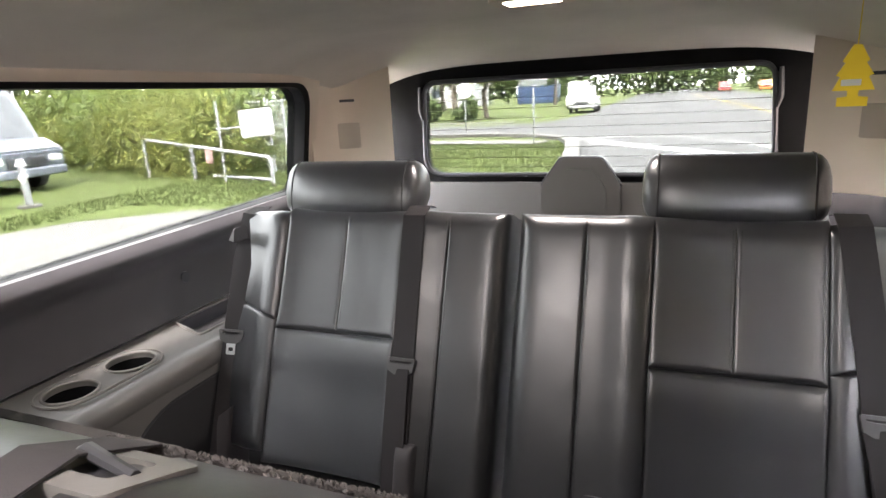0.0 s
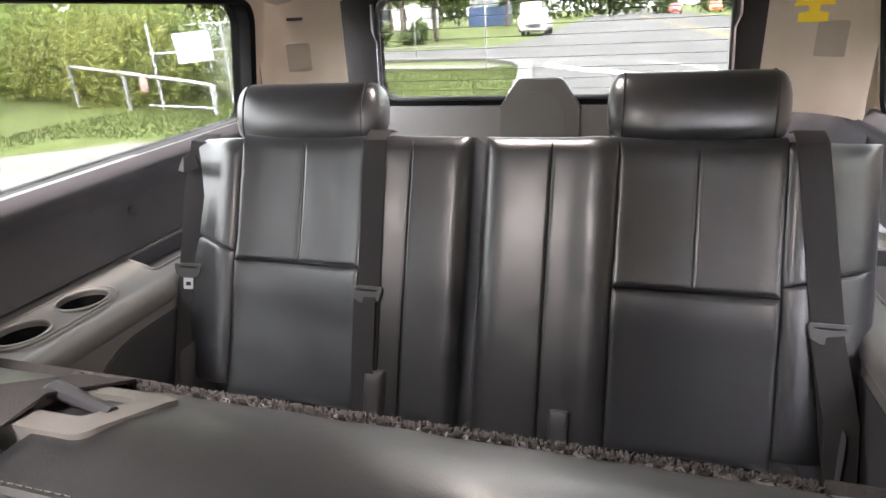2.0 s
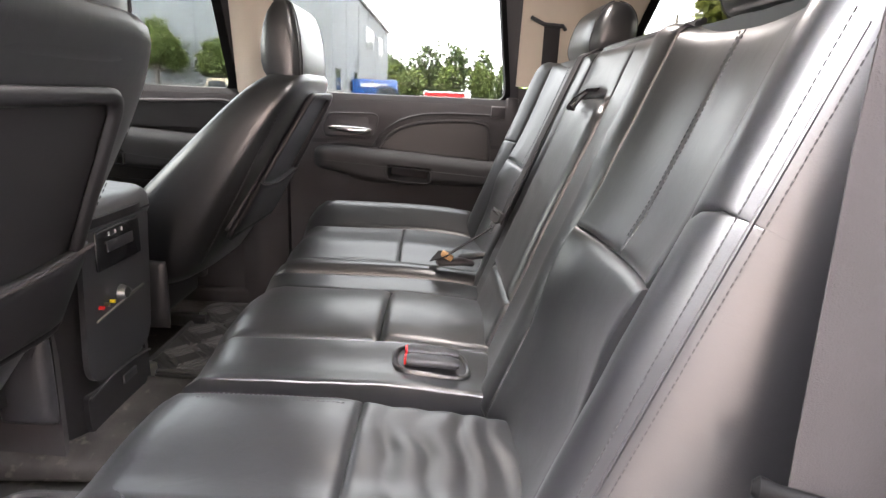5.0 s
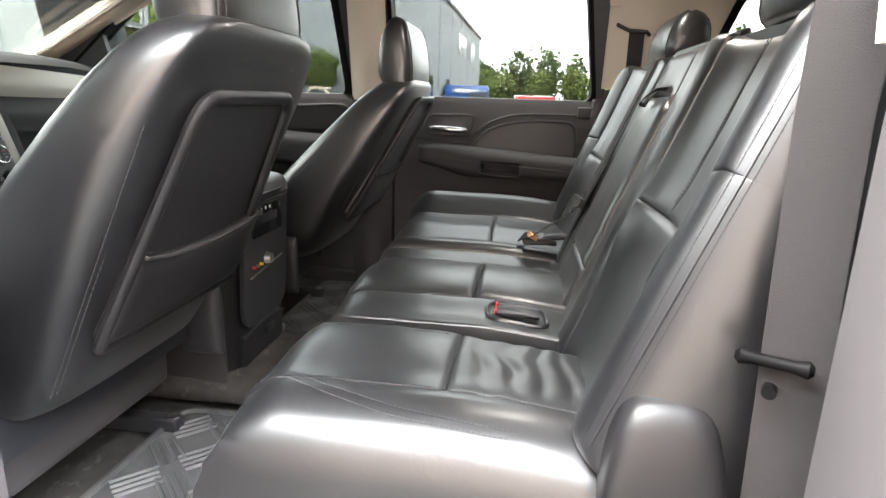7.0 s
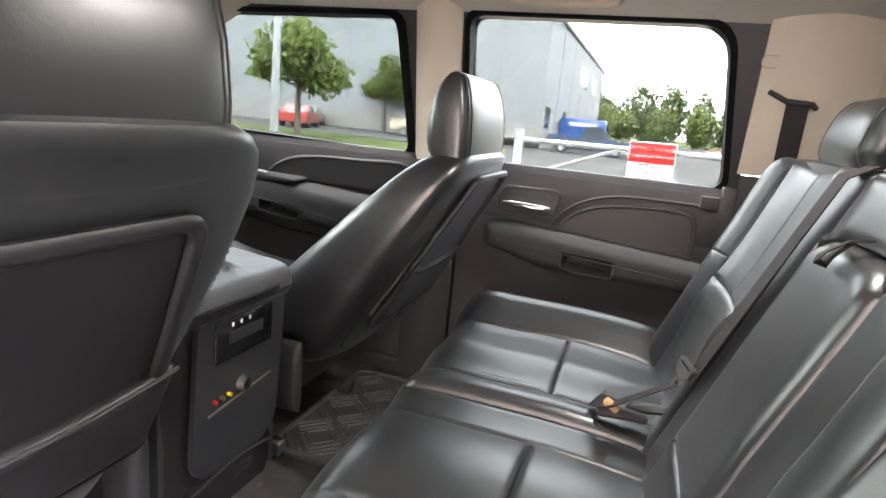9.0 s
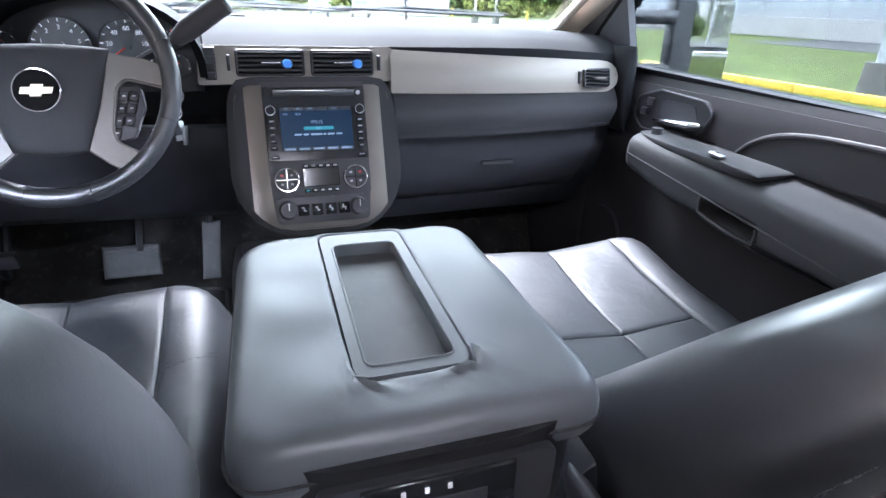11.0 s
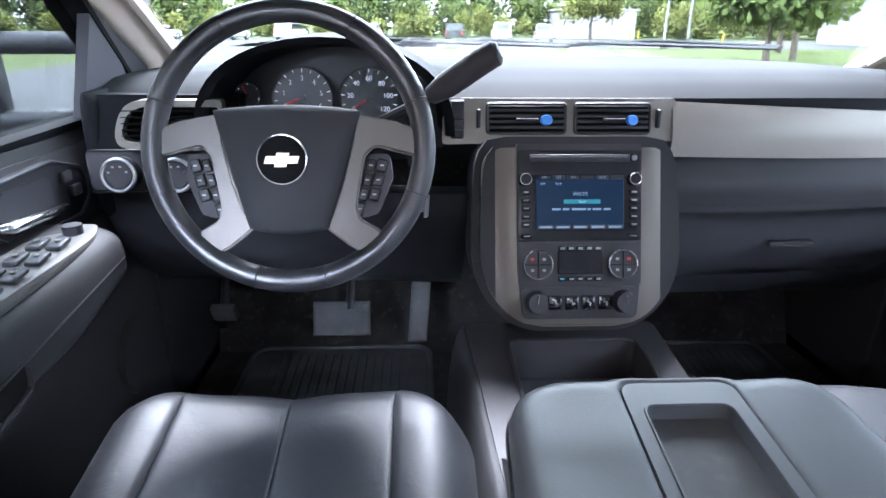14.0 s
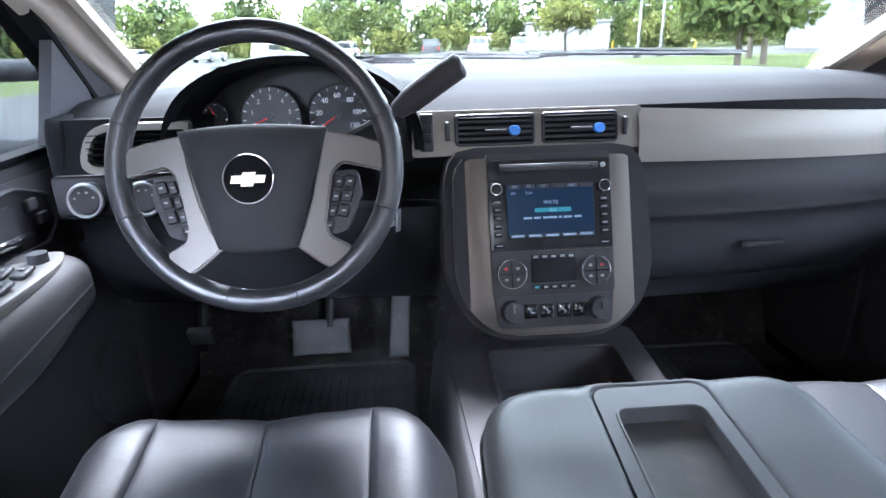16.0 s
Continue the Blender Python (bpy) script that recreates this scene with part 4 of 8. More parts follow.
def second_row_outer(name, s, xi, xo, label):
    """The outer place of the second row: an insert between two bolsters."""
    t = thing(name, label, "car seat", group="second row seats")
    mid = (xi + xo) / 2
    a, b = sorted((xi, xo))
    back2("upper_insert", t, a, mid, 0.52, 0.985, (0.006, 0.003, 0.008, 0.02), (0.012, 0.006, 0.012, 0.03))
    back2("upper_insert", t, mid, b, 0.52, 0.985, (0.003, 0.006, 0.008, 0.02), (0.006, 0.012, 0.012, 0.03))
    back2("lower_insert", t, a, b, 0.0, 0.52, (0.006, 0.006, 0.012, 0.009), (0.012, 0.012, 0.02, 0.014))
    a, b = sorted((xo, xo + s * 0.12))
    rr, dd = ((0.006, 0.06), (0.012, 0.04)) if s > 0 else ((0.06, 0.006), (0.04, 0.012))
    cut = lambda x: 0.61 + 0.75 * min(0.075, abs(x - xo)) if s < 0 else 0.60 - 0.25 * abs(x - xo)
    quilt("upper_bolster", t, place2, (a, b), (cut, 0.985), h2, (*rr, 0.0035, 0.03), (*dd, 0.007, 0.04), -0.09, unit=R2LEN)
    quilt("lower_bolster", t, place2, (a, b), (0.06, cut), h2, (*rr, 0.02, 0.0035), (*dd, 0.04, 0.007), -0.09, unit=R2LEN)
    double_stitch(t, [(mid, *r2(v, h2(mid, v))) for v in (0.56 + 0.05 * k for k in range(9))], 0.010, w=0.0014)
    for q in (0.092, 0.103):
        fall = 0.06 * (1 - math.sqrt(1 - max(0.0, 1 - (0.12 - q) / 0.04) ** 2))
        part("stitching", stitches([(xo + s * q, *r2(v, h2(xo + s * q, v) - fall + 0.0008)) for v in (0.12 + 0.04 * k for k in range(21))], 0.0011, 0.0036, 0.0012), THREAD, t)
    part("side_seam", tube([(xo + s * 0.0975, *r2(v, h2(xo + s * 0.0975, v) - 0.0072)) for v in (0.10 + 0.035 * k for k in range(24))], 0.0016, 6), LEATHER, t)
    # cushion
    i0 = xi if s > 0 else xi - 0.012
    a, b = sorted((i0 + s * 0.03, xo + s * 0.01))
    quilt("rear_cushion", t, flat2, (a, b), (YB, YS), c2, (0.006, 0.006, 0.008, 0.008), (0.013, 0.013, 0.014, 0.014), 0.18, step=0.016 if s > 0 else 0.0055)
    seat2("front_cushion", t, a, b, YS, YF, (0.006, 0.006, 0.008, EDGE[0]), (0.013, 0.013, 0.014, EDGE[1]))
    a, b = sorted((xo + s * 0.01, xo + s * 0.125))
    rr, dd = ((0.006, 0.06), (0.013, 0.040)) if s > 0 else ((0.06, 0.006), (0.040, 0.013))
    seat2("outer_cushion", t, a, b, YB + 0.02, YF, (*rr, 0.05, 0.13), (*dd, 0.05, 0.09))
    part("base", box(abs(xo - xi) + 0.02, 0.38, 0.19, ((xi + xo) / 2, -1.26, 0.115), 0.02), PLASTIC, t)
    x = i0 + s * 0.045
    double_stitch(t, [(x, y, c2(x, y) + 0.0002) for y in (YS + 0.02 + 0.03 * k for k in range(7))], 0.011)
    x = xo + s * 0.02
    double_stitch(t, [(x, y, c2(x, y) - 0.001) for y in (YB + 0.04 + 0.05 * k for k in range(8))], 0.011)
    return t


def edge_z(x, y):
    """Height of the outer cushion's rounded edge by the open door."""
    roll = lambda d, r, k: k * (1 - math.sqrt(max(0.0, 1 - (1 - d / r) ** 2))) if d < r else 0.0
    return c2(x, y) - max(roll(x + 0.725, 0.040, 0.06), roll(YF - y, 0.09, 0.13)) + 0.0012


row_d = second_row_outer("rear_seat", -1, -0.36, -0.60, "black leather second-row seat, creased and glossy, by the open door")
row_p = second_row_outer("rear_seat", 1, 0.165, 0.42, "black leather second-row seat beside the closed door")
for dx in (0.0, 0.011):
    part("stitching", stitches([(x + dx, y - dx, edge_z(x + dx, y - dx)) for x, y in ((-0.50, -1.03), (-0.56, -1.032), (-0.60, -1.045), (-0.635, -1.08), (-0.66, -1.14), (-0.677, -1.20), (-0.686, -1.26), (-0.69, -1.35))], 0.0016, 0.004, 0.002), THREAD, row_d)
mid = thing("middle_seat", "black leather middle seat with a fold-down armrest and pull loop", "car seat", group="second row seats")
arch = lambda x: 0.835 - 0.05 * abs((x + 0.078) / 0.11) ** 5
back2("bolster_strip", mid, -0.36, -0.277)
back2("plain_strip", mid, -0.277, -0.19)
quilt("top_pad", mid, place2, (-0.19, 0.033), (arch, 0.985), h2, (0.0035, 0.0035, 0.012, 0.012), (0.012, 0.012, 0.016, 0.02), -0.07, unit=R2LEN)
quilt("armrest", mid, place2, (-0.19, 0.033), (0.21, arch), lambda x, v: h2(x, v) + 0.004, (0.016, 0.016, 0.012, 0.026), (0.022, 0.022, 0.02, 0.034), -0.05, unit=R2LEN)
back2("lower_pad", mid, -0.19, 0.033, 0.0, 0.21, (0.006, 0.006, 0.01, 0.012), (0.012, 0.012, 0.02, 0.022))
back2("belt_side_strip", mid, 0.033, 0.10)
back2("passenger_bolster", row_p, 0.10, 0.165)
part("pull_loop", strap([(-0.092, *r2(0.85, 0.045)), (-0.092, *r2(0.835, 0.062)), (-0.090, *r2(0.80, 0.074)), (-0.087, *r2(0.775, 0.078)), (-0.083, *r2(0.768, 0.070)), (-0.081, *r2(0.79, 0.066)), (-0.08, *r2(0.83, 0.058))], [(0.2, 0.2, 1), (0.2, 0.7, 0.7), (0.2, 0.9, 0.4), (0.2, 0.9, 0.4), (0, 0.1, -1), (0, -0.9, -0.3), (0, -0.9, -0.3)], 0.021, 0.002), WEBBING, mid, "grey cloth pull tab")


yt, zt = r2(0.985, 0.038)
FY, FZ = -1.765, 0.757


def roll_z(y):
    """Height of the rounded top of the second-row backrests."""
    b = (yt - y) / (yt - FY)
    return zt + (FZ + 0.003 - zt) * b ** 1.7 + 0.009 * math.sin(math.pi * b)


def top_roll(parent, x0, x1):
    """The rounded top of a backrest, from its front seam over to the carpeted rear."""
    def fn(a, b):
        x = x0 + (x1 - x0) * a
        y = yt + (FY + 0.004 - yt) * b
        return Vector((x, y, roll_z(y) + 0.0012 * noise.noise(Vector((x * 25, b * 3, 0)))))
    return part("top_roll", slab(fn, 40, 14, (0, 0, -0.03)), LEATHER, parent)


top_roll(mid, -0.36, 0.033)
top_roll(row_p, 0.10, 0.52)
top_roll(row_d, -0.70, -0.362)
for dy, dz, r in ((0.002, -0.0028, 0.0042), (-0.0035, 0.0032, 0.0044), (-0.0092, 0.0070, 0.0042)):
    part("welt", tube([(-0.357 + 0.389 * q / 60, yt + dy, zt + dz) for q in range(61)], r, 8), LEATHER, mid)
for dy, dz in ((0.0002, 0.0040), (-0.0055, 0.0086), (-0.0118, 0.0106)):
    part("stitching", stitches([(-0.355 + 0.385 * q / 70, yt + dy, zt + dz) for q in range(71)], 0.0009, 0.0030, 0.0022), THREAD, mid)
part("fuzzy_edge", tube([(-0.36 + 0.47 * q / 160, FY + 0.003 * random.random(), FZ + 0.004 * random.random()) for q in range(161)], 0.0032, 6), FUZZ, mid, "frayed grey carpet edge")
hairs = bmesh.new()
for k in range(5200):
    x = random.uniform(-0.36, 0.11)
    a, r = random.uniform(0, math.pi), random.uniform(0.003, 0.007)
    tube([(x, FY, FZ), (x + random.uniform(-0.003, 0.003), FY + r * math.cos(a), FZ + 0.002 + r * math.sin(a))], 0.0005, 3, hairs, caps=False)
part("frayed_threads", hairs, FUZZ, mid)
part("carpet_back", slab(lambda a, b: (-0.36 + 0.40 * a, FY - 0.002 + 0.12 * (1 - b) + 0.02 * math.sin(3 * b), 0.30 + 0.458 * b), 6, 8, (0, -0.01, 0)), CARPET, mid)
part("carpet_back", slab(lambda a, b: (0.05 + 0.48 * a, FY - 0.002 + 0.12 * (1 - b), 0.30 + 0.458 * b), 6, 8, (0, -0.01, 0)), CARPET, row_p)
part("carpet_back", slab(lambda a, b: (-0.70 + 0.335 * a, FY - 0.002 + 0.12 * (1 - b), 0.30 + 0.458 * b), 6, 8, (0, -0.01, 0)), CARPET, row_d)
lo_ = rounded([(-0.01, -1.742), (0.085, -1.742), (0.075, -1.678), (0.0, -1.678)], 0.012, 5)
lt = part("release_latch", ring_out(lo_, [((x - 0.038) * 0.6 + 0.038, (y + 1.71) * 0.5 - 1.71) for x, y in lo_], lambda x, y: (x, y, roll_z(y) + 0.004), (0, 0, -0.02)), GREYTRIM, row_p, "grey seatback release bezel")
part("bezel_floor", plate([((x - 0.038) * 0.62 + 0.038, (y + 1.71) * 0.52 - 1.71) for x, y in lo_], lambda x, y: (x, y, roll_z(y) - 0.003), (0, 0, -0.01)), BLACK, lt)
part("lever", tube([(0.008, -1.706, roll_z(-1.706) + 0.002), (0.055, -1.713, roll_z(-1.713) + 0.009), (0.062, -1.713, roll_z(-1.713) + 0.006)], [0.004, 0.0055, 0.004], 8), BLACK, lt)
# middle cushions
seat2("buckle_strip", mid, -0.342, -0.205, YB, YF, (0.006, 0.006, 0.008, EDGE[0]), (0.013, 0.013, 0.014, EDGE[1]))
seat2("rear_cushion", mid, -0.205, 0.03, YB, YS, (0.010, 0.010, 0.008, 0.012), (0.018, 0.018, 0.014, 0.018))
seat2("front_cushion", mid, -0.205, 0.03, YS, YF, (0.010, 0.010, 0.012, EDGE[0]), (0.018, 0.018, 0.018, EDGE[1]))
seat2("split_strip", mid, 0.03, 0.112, YB, YF, (0.006, 0.02, 0.008, EDGE[0]), (0.013, 0.022, 0.014, EDGE[1]))
seat2("passenger_strip", row_p, 0.114, 0.195, YB, YF, (0.02, 0.006, 0.008, EDGE[0]), (0.022, 0.013, 0.014, EDGE[1]))
part("base", box(0.5, 0.38, 0.19, (-0.1, -1.26, 0.115), 0.02), PLASTIC, mid)
po = rounded([(-0.298, -1.298), (-0.222, -1.290), (-0.226, -1.395), (-0.300, -1.408)], 0.034, 6)
pk = part("buckle_pocket", plate(po, lambda x, y: (x, y, c2(x, y) + 0.0015), (0, 0, -0.012)), BLACK, mid, "dark oval buckle pocket")
part("pocket_rim", tube([(x, y, c2(x, y) + 0.0015) for x, y in po], 0.0045, 8, closed=True), LEATHER, pk)
for x in (-0.279, -0.246):
    part("buckle", tube([(x, -1.312, 0.333), (x, -1.318, 0.333), (x - 0.004, -1.36, 0.333), (x - 0.006, -1.383, 0.331), (x - 0.006, -1.388, 0.331)], [0.011, 0.0135, 0.0135, 0.012, 0.009], 16, None, 0.62), BLACK, pk, "glossy black buckle")
    part("red_button", box(0.017, 0.005, 0.011, (x, -1.3105, 0.333), 0.002), RED, pk, "red release button")
headrest("headrest", 0.272, -1.675, 0.79, 0.25, 0.106, 0.10, LEATHER, "black leather headrest on the second-row seat", "second row headrests")
headrest("headrest", -0.53, -1.68, 0.795, 0.325, 0.118, 0.115, LEATHER, "black leather headrest by the open door", "second row headrests")
b2 = thing("seat_belt", "taupe seat belt across the second-row backrest", "seat belt", group="second row belts")
part("webbing", strap([(0.075, -1.762, roll_z(-1.76) + 0.004), (0.07, -1.70, roll_z(-1.70) + 0.010), (0.066, -1.628, 0.798)] + [(0.066 + 0.035 * k / 5, *r2(0.95 - 0.62 * k / 5, 0.064)) for k in range(6)], [(0, 0, 1), (0, 0.2, 1), (0, 0.8, 0.6)] + [(0, 0.93, 0.35)] * 6, 0.047, 0.002), WEBBING, b2)
belt_latch(b2, (0.102, *r2(0.345, 0.076)), Matrix.Rotation(radians(20), 4, "X") @ Matrix.Rotation(radians(20), 4, "Z"), size=0.62)
part("tail", strap([(0.103, *r2(0.30, 0.073)), (0.12, -1.375, 0.385), (0.155, -1.345, 0.37), (0.19, -1.35, 0.362)], (0.2, 0.8, 0.6), 0.03, 0.002), WEBBING, b2)
bu = thing("buckle", "black belt buckles with a tan tag on the seat", "belt buckle", group="second row belts")
part("body", tube([(0.128, -1.352, 0.362), (0.130, -1.358, 0.364), (0.135, -1.40, 0.366), (0.14, -1.425, 0.362), (0.14, -1.43, 0.36)], [0.010, 0.014, 0.014, 0.012, 0.008], 16, None, 0.6), PLASTIC, bu)
part("body", tube([(0.165, -1.40, 0.366), (0.162, -1.405, 0.368), (0.155, -1.44, 0.376), (0.152, -1.46, 0.378)], [0.009, 0.013, 0.013, 0.010], 16, None, 0.65), BLACK, bu)
part("tag", box(0.016, 0.026, 0.012, (0.125, -1.372, 0.380), 0.003, 2, Matrix.Rotation(0.5, 4, "X")), ORANGE, bu, "tan paper tag")
pb = thing("seat_belt", "taupe seat belt hanging from the door pillar", "seat belt", group="second row belts")
part("webbing", strap([(0.748, -1.66, 0.915), (0.78, -1.665, 0.75), (0.80, -1.67, 0.45)], (-1, 0, 0), 0.047, 0.002), WEBBING, pb)
part("guide_loop", tube([(0.765, -1.60, 0.935), (0.745, -1.635, 0.915), (0.745, -1.69, 0.912), (0.76, -1.70, 0.905)], 0.006, 8), BLACK, pb)
db = thing("seat_belt", "taupe seat belt with a grey latch plate by the open door", "seat belt", group="second row belts")
part("webbing", strap([(-0.785, -1.575, 0.98), (-0.775, -1.577, 0.69), (-0.768, -1.588, 0.44), (-0.76, -1.60, 0.12)], (-0.96, 0.28, 0), 0.052, 0.002), WEBBING, db)
cb, wb_ = Vector((-0.772, -1.568, 0.487)), Vector((0.43, 0.9, 0)).normalized()
lb = part("latch_bar", tube([cb - wb_ * 0.030, cb - wb_ * 0.026, cb - wb_ * 0.016, cb + wb_ * 0.016, cb + wb_ * 0.026, cb + wb_ * 0.030], [0.004, 0.008, 0.0055, 0.0055, 0.008, 0.004], 12), FRAMEBLACK, db, "black plastic latch bar")
part("stud", disc(0.006, 0.010, 16, cb + Vector((-0.006, 0.002, -0.024)), Matrix.Rotation(radians(90), 4, "Y") @ Matrix.Rotation(0.45, 4, "X")), FRAMEBLACK, lb)
hc = thing("hinge_cover", "black padded seat hinge cover by the open door", "hinge cover")
part("cover", pillow(lambda u, v: (Vector((-0.695 + 0.055 * u, -1.505 + 0.062 * v, 0.25)), Vector((0, 0, 1))), 18, 18, 4, 0.165, 0.15), VINYL, hc)


# front seats
def front_seat(s, label, yf0, kf, yr0, kr, drop=0.0):
    """yf0, yr0: the backrest's front and rear face at 0.44 m; kf, kr: how fast they lean back with height."""
    t = thing("front_seat", label, "car seat", group="front seats")
    xc = s * 0.452
    yf = lambda z: yf0 - kf * (z - 0.44)
    yr = lambda z: yr0 - kr * (z - 0.44)
    st = []
    for z, ww, dd in ((0.235, 0.17, 0.5), (0.245, 0.2, 0.8), (0.27, 0.215, 0.95), (0.33, 0.225, 1), (0.42, 0.232, 1), (0.52, 0.236, 1), (0.60, 0.235, 1), (0.655, 0.230, 1), (0.70, 0.220, 1), (0.732, 0.207, 0.97), (0.755, 0.190, 0.9), (0.771, 0.168, 0.78), (0.781, 0.14, 0.6), (0.786, 0.105, 0.35)):
        z -= drop * max(0.0, (z - 0.5) / 0.286)
        f, r = yf(z), yr(z)
        tip = 0.05 * min(1.0, max(0.0, (z - 0.45) / 0.22))
        st.append((xc, (f + r) / 2, z, ww, max(0.055, (f - r) / 2) * dd, tip))
    part("backrest", loft(st, 48, 4.4), LEATHER, t)
    out = Vector((0, -0.86, -0.5))
    rear = lambda x, z, q: Vector((xc + x, yr(z), z)) + out * q
    o = rounded([(-0.168, 0.37), (0.168, 0.37), (0.10 if s < 0 else 0.15, 0.69), (-0.15 if s < 0 else -0.10, 0.69)], [0.01, 0.01, 0.035, 0.035], 8)
    part("pocket_frame", tube([rear(x * 1.03, (z - 0.53) * 1.02 + 0.53, 0.010) for x, z in o], 0.011, 10, None, 0.75, closed=True), VINYL, t)
    part("rear_panel", plate(o, lambda x, z: rear(x, z, 0.006), -out * 0.02), VINYL, t)
    part("map_pocket", pillow(lambda u, v: (rear((0.178 - 0.012 * (v + 1) / 2) * u, 0.375 + 0.062 * (v + 1) - 0.018 * (1 - u * u) * (v + 1) / 2, 0.012), out), 20, 14, 9, 0.012, 0.01), VINYL, t)
    part("pocket_elastic", tube([rear(0.164 * u, 0.50 - 0.018 * (1 - u * u), 0.021) for u in (k / 8 - 1 for k in range(17))], 0.003, 8), WEBBING, t, "grey elastic pocket edge")
    for k in (0, 0.011):
        for q in (1, -1):
            part("stitching", stitches([Vector((xc + q * (0.2 - k + 0.012 * math.sin(3 * (z - 0.3))), yr(z) + 0.014, z)) for z in [0.30 + 0.036 * j for j in range(11)]], 0.0014, 0.006), THREAD, t)
    # cushion
    xc -= s * 0.018

    def c1(x, y):
        d = (x - xc) * s
        k = 0.350 + 0.07 * (y + 0.40) - 0.010 * max(0.0, 1 - ((x - xc) / 0.155) ** 2) + 0.006 * max(0.0, 1 - ((abs(x - xc) - 0.0725) / 0.0725) ** 2)
        return k + bumpy(d, 0.19, 0.05, 0.012) + bumpy(d, -0.19, 0.05, 0.008) - 0.02 * max(0.0, (abs(d) - 0.19) / 0.06) ** 2 + 0.028 * max(0.0, (y + 0.36) / 0.25) ** 1.3

    def seat1(name, a, b, y1, rim, rad, y0=-0.68, front=(0.075, 0.06)):
        return quilt(name, t, flat2, (xc + a, xc + b), (y0, y1), c1, (*rim, 0.007, front[0]), (*rad, 0.012, front[1]), 0.2, LOWGLARE, rough=0.0028)
    for y0, y1, front in ((-0.68, -0.43, (0.007, 0.012)), (-0.43, -0.115, (0.075, 0.06))):
        seat1("cushion", -0.145, 0.0, y1, (0.005, 0.003), (0.012, 0.007), y0, front)
        seat1("cushion", 0.0, 0.145, y1, (0.003, 0.005), (0.007, 0.012), y0, front)
    seat1("side_bolster", -0.258, -0.145, lambda x: -0.115 - 0.09 * ((abs(x - xc) - 0.145) / 0.113) ** 2, (0.07, 0.005), (0.06, 0.012), front=(0.075, 0.06))
    seat1("side_bolster", 0.145, 0.258, lambda x: -0.115 - 0.09 * ((abs(x - xc) - 0.145) / 0.113) ** 2, (0.005, 0.07), (0.012, 0.06), front=(0.075, 0.06))
    double_stitch(t, [(xc, y, c1(xc, y) + 0.0003) for y in (-0.62 + 0.045 * k for k in range(11))], 0.015)
    for q in (-1, 1):
        double_stitch(t, [(xc + q * x, -0.36 + 0.3 * (x - 0.15), c1(xc + q * x, -0.36) + 0.0005) for x in (0.155 + 0.01 * k for k in range(8))], 0.012, (0, 1, 0))
    for q in (-1, 1):
        double_stitch(t, [(xc + q * 0.145, y, c1(xc + q * 0.145, y) - 0.004) for y in (-0.62 + 0.045 * k for k in range(10))], 0.014)
    part("seat_base", box(0.40, 0.44, 0.13, (xc, -0.42, 0.17), 0.02), PLASTIC, t)
    part("side_shield", box(0.03, 0.36, 0.13, (xc + s * 0.235, -0.47, 0.2), 0.012), PLASTIC, t)
    for dx in (-0.17, 0.17):
        part("floor_rail", box(0.035, 0.5, 0.035, (xc + dx, -0.42, 0.02), 0.006), STEEL if dx < 0 else BLACK, t)
        part("rail_bolt", disc(0.012, 0.012, 6, (xc + dx, -0.655, 0.035)), STEEL, t)
    part("hinge_cover", pillow(lambda u, v: (Vector((xc - s * 0.23, -0.70 + 0.045 * u, 0.24 + 0.08 * v)), Vector((-s, 0, 0))), 12, 14, 3.5, 0.015, 0.02), BLACK, t)
    return t


front_seat(-1, "black leather driver seat with a map pocket behind", -0.59, 0.95, -0.835, 0.50)
front_seat(1, "black leather front passenger seat with a map pocket behind", -0.635, 1.05, -0.895, 0.55, 0.042)


def tall_headrest(x, y, z, w, h, label):
    """A blocky head restraint, thick at its sloping base and drawn in towards the top."""
    t = thing("headrest", label, "headrest", (x, y, z), "front headrests")
    prof = [(0.0, 0.84, 0.036, 0.50), (0.02, 0.92, 0.044, 0.50), (0.07, 0.97, 0.051, 0.49), (0.17, 0.995, 0.055, 0.45), (0.4, 1.0, 0.053, 0.34), (0.65, 0.985, 0.045, 0.2), (0.82, 0.955, 0.035, 0.1), (0.93, 0.905, 0.024, 0.0), (0.98, 0.86, 0.014, 0.0), (1.0, 0.80, 0.006, 0.0)]
    part("pad", loft([(0, -0.003 * k, h * k, w / 2 * ww, dd, tip) for k, ww, dd, tip in prof], 48, 5.0), LEATHER, t)
    for s in (1, -1):
        for q in (0.90, 0.82):
            part("seam", tube([(s * w / 2 * ww * q, -0.003 * k - dd * (1 - q ** 5) ** 0.2 * math.cos(tip), h * k - dd * (1 - q ** 5) ** 0.2 * math.sin(tip)) for k, ww, dd, tip in prof[1:-1]], 0.0018, 5), THREAD, t)
        part("post", tube([(s * w * 0.22, 0, -0.06), (s * w * 0.22, 0, 0.03)], 0.006, 8), STEEL, t)
    return t


tall_headrest(-0.448, -0.935, 0.738, 0.28, 0.196, "tall black leather headrest on the driver seat")
tall_headrest(0.452, -0.985, 0.708, 0.325, 0.188, "tall black leather headrest on the front passenger seat")


# ---- dashboard ----
TILT = math.atan(0.353)


def stack_at(x, z, d=0.0):
    """A point on the centre stack's leaning face; d metres proud of it."""
    return (x - 0.005, 0.353 * (z - 0.52) - d * math.cos(TILT), z + d * math.sin(TILT))


FACE = Matrix.Rotation(radians(90) - TILT, 4, "X")


def face_m(x, z, d=0.0):
    return Matrix.Translation(stack_at(x, z, d)) @ FACE


def band_y(x):
    return 0.115 + 0.10 * max(0.0, (x - 0.2) / 0.52) ** 2 * 0.6 + 0.04 * max(0.0, (-0.2 - x) / 0.5)


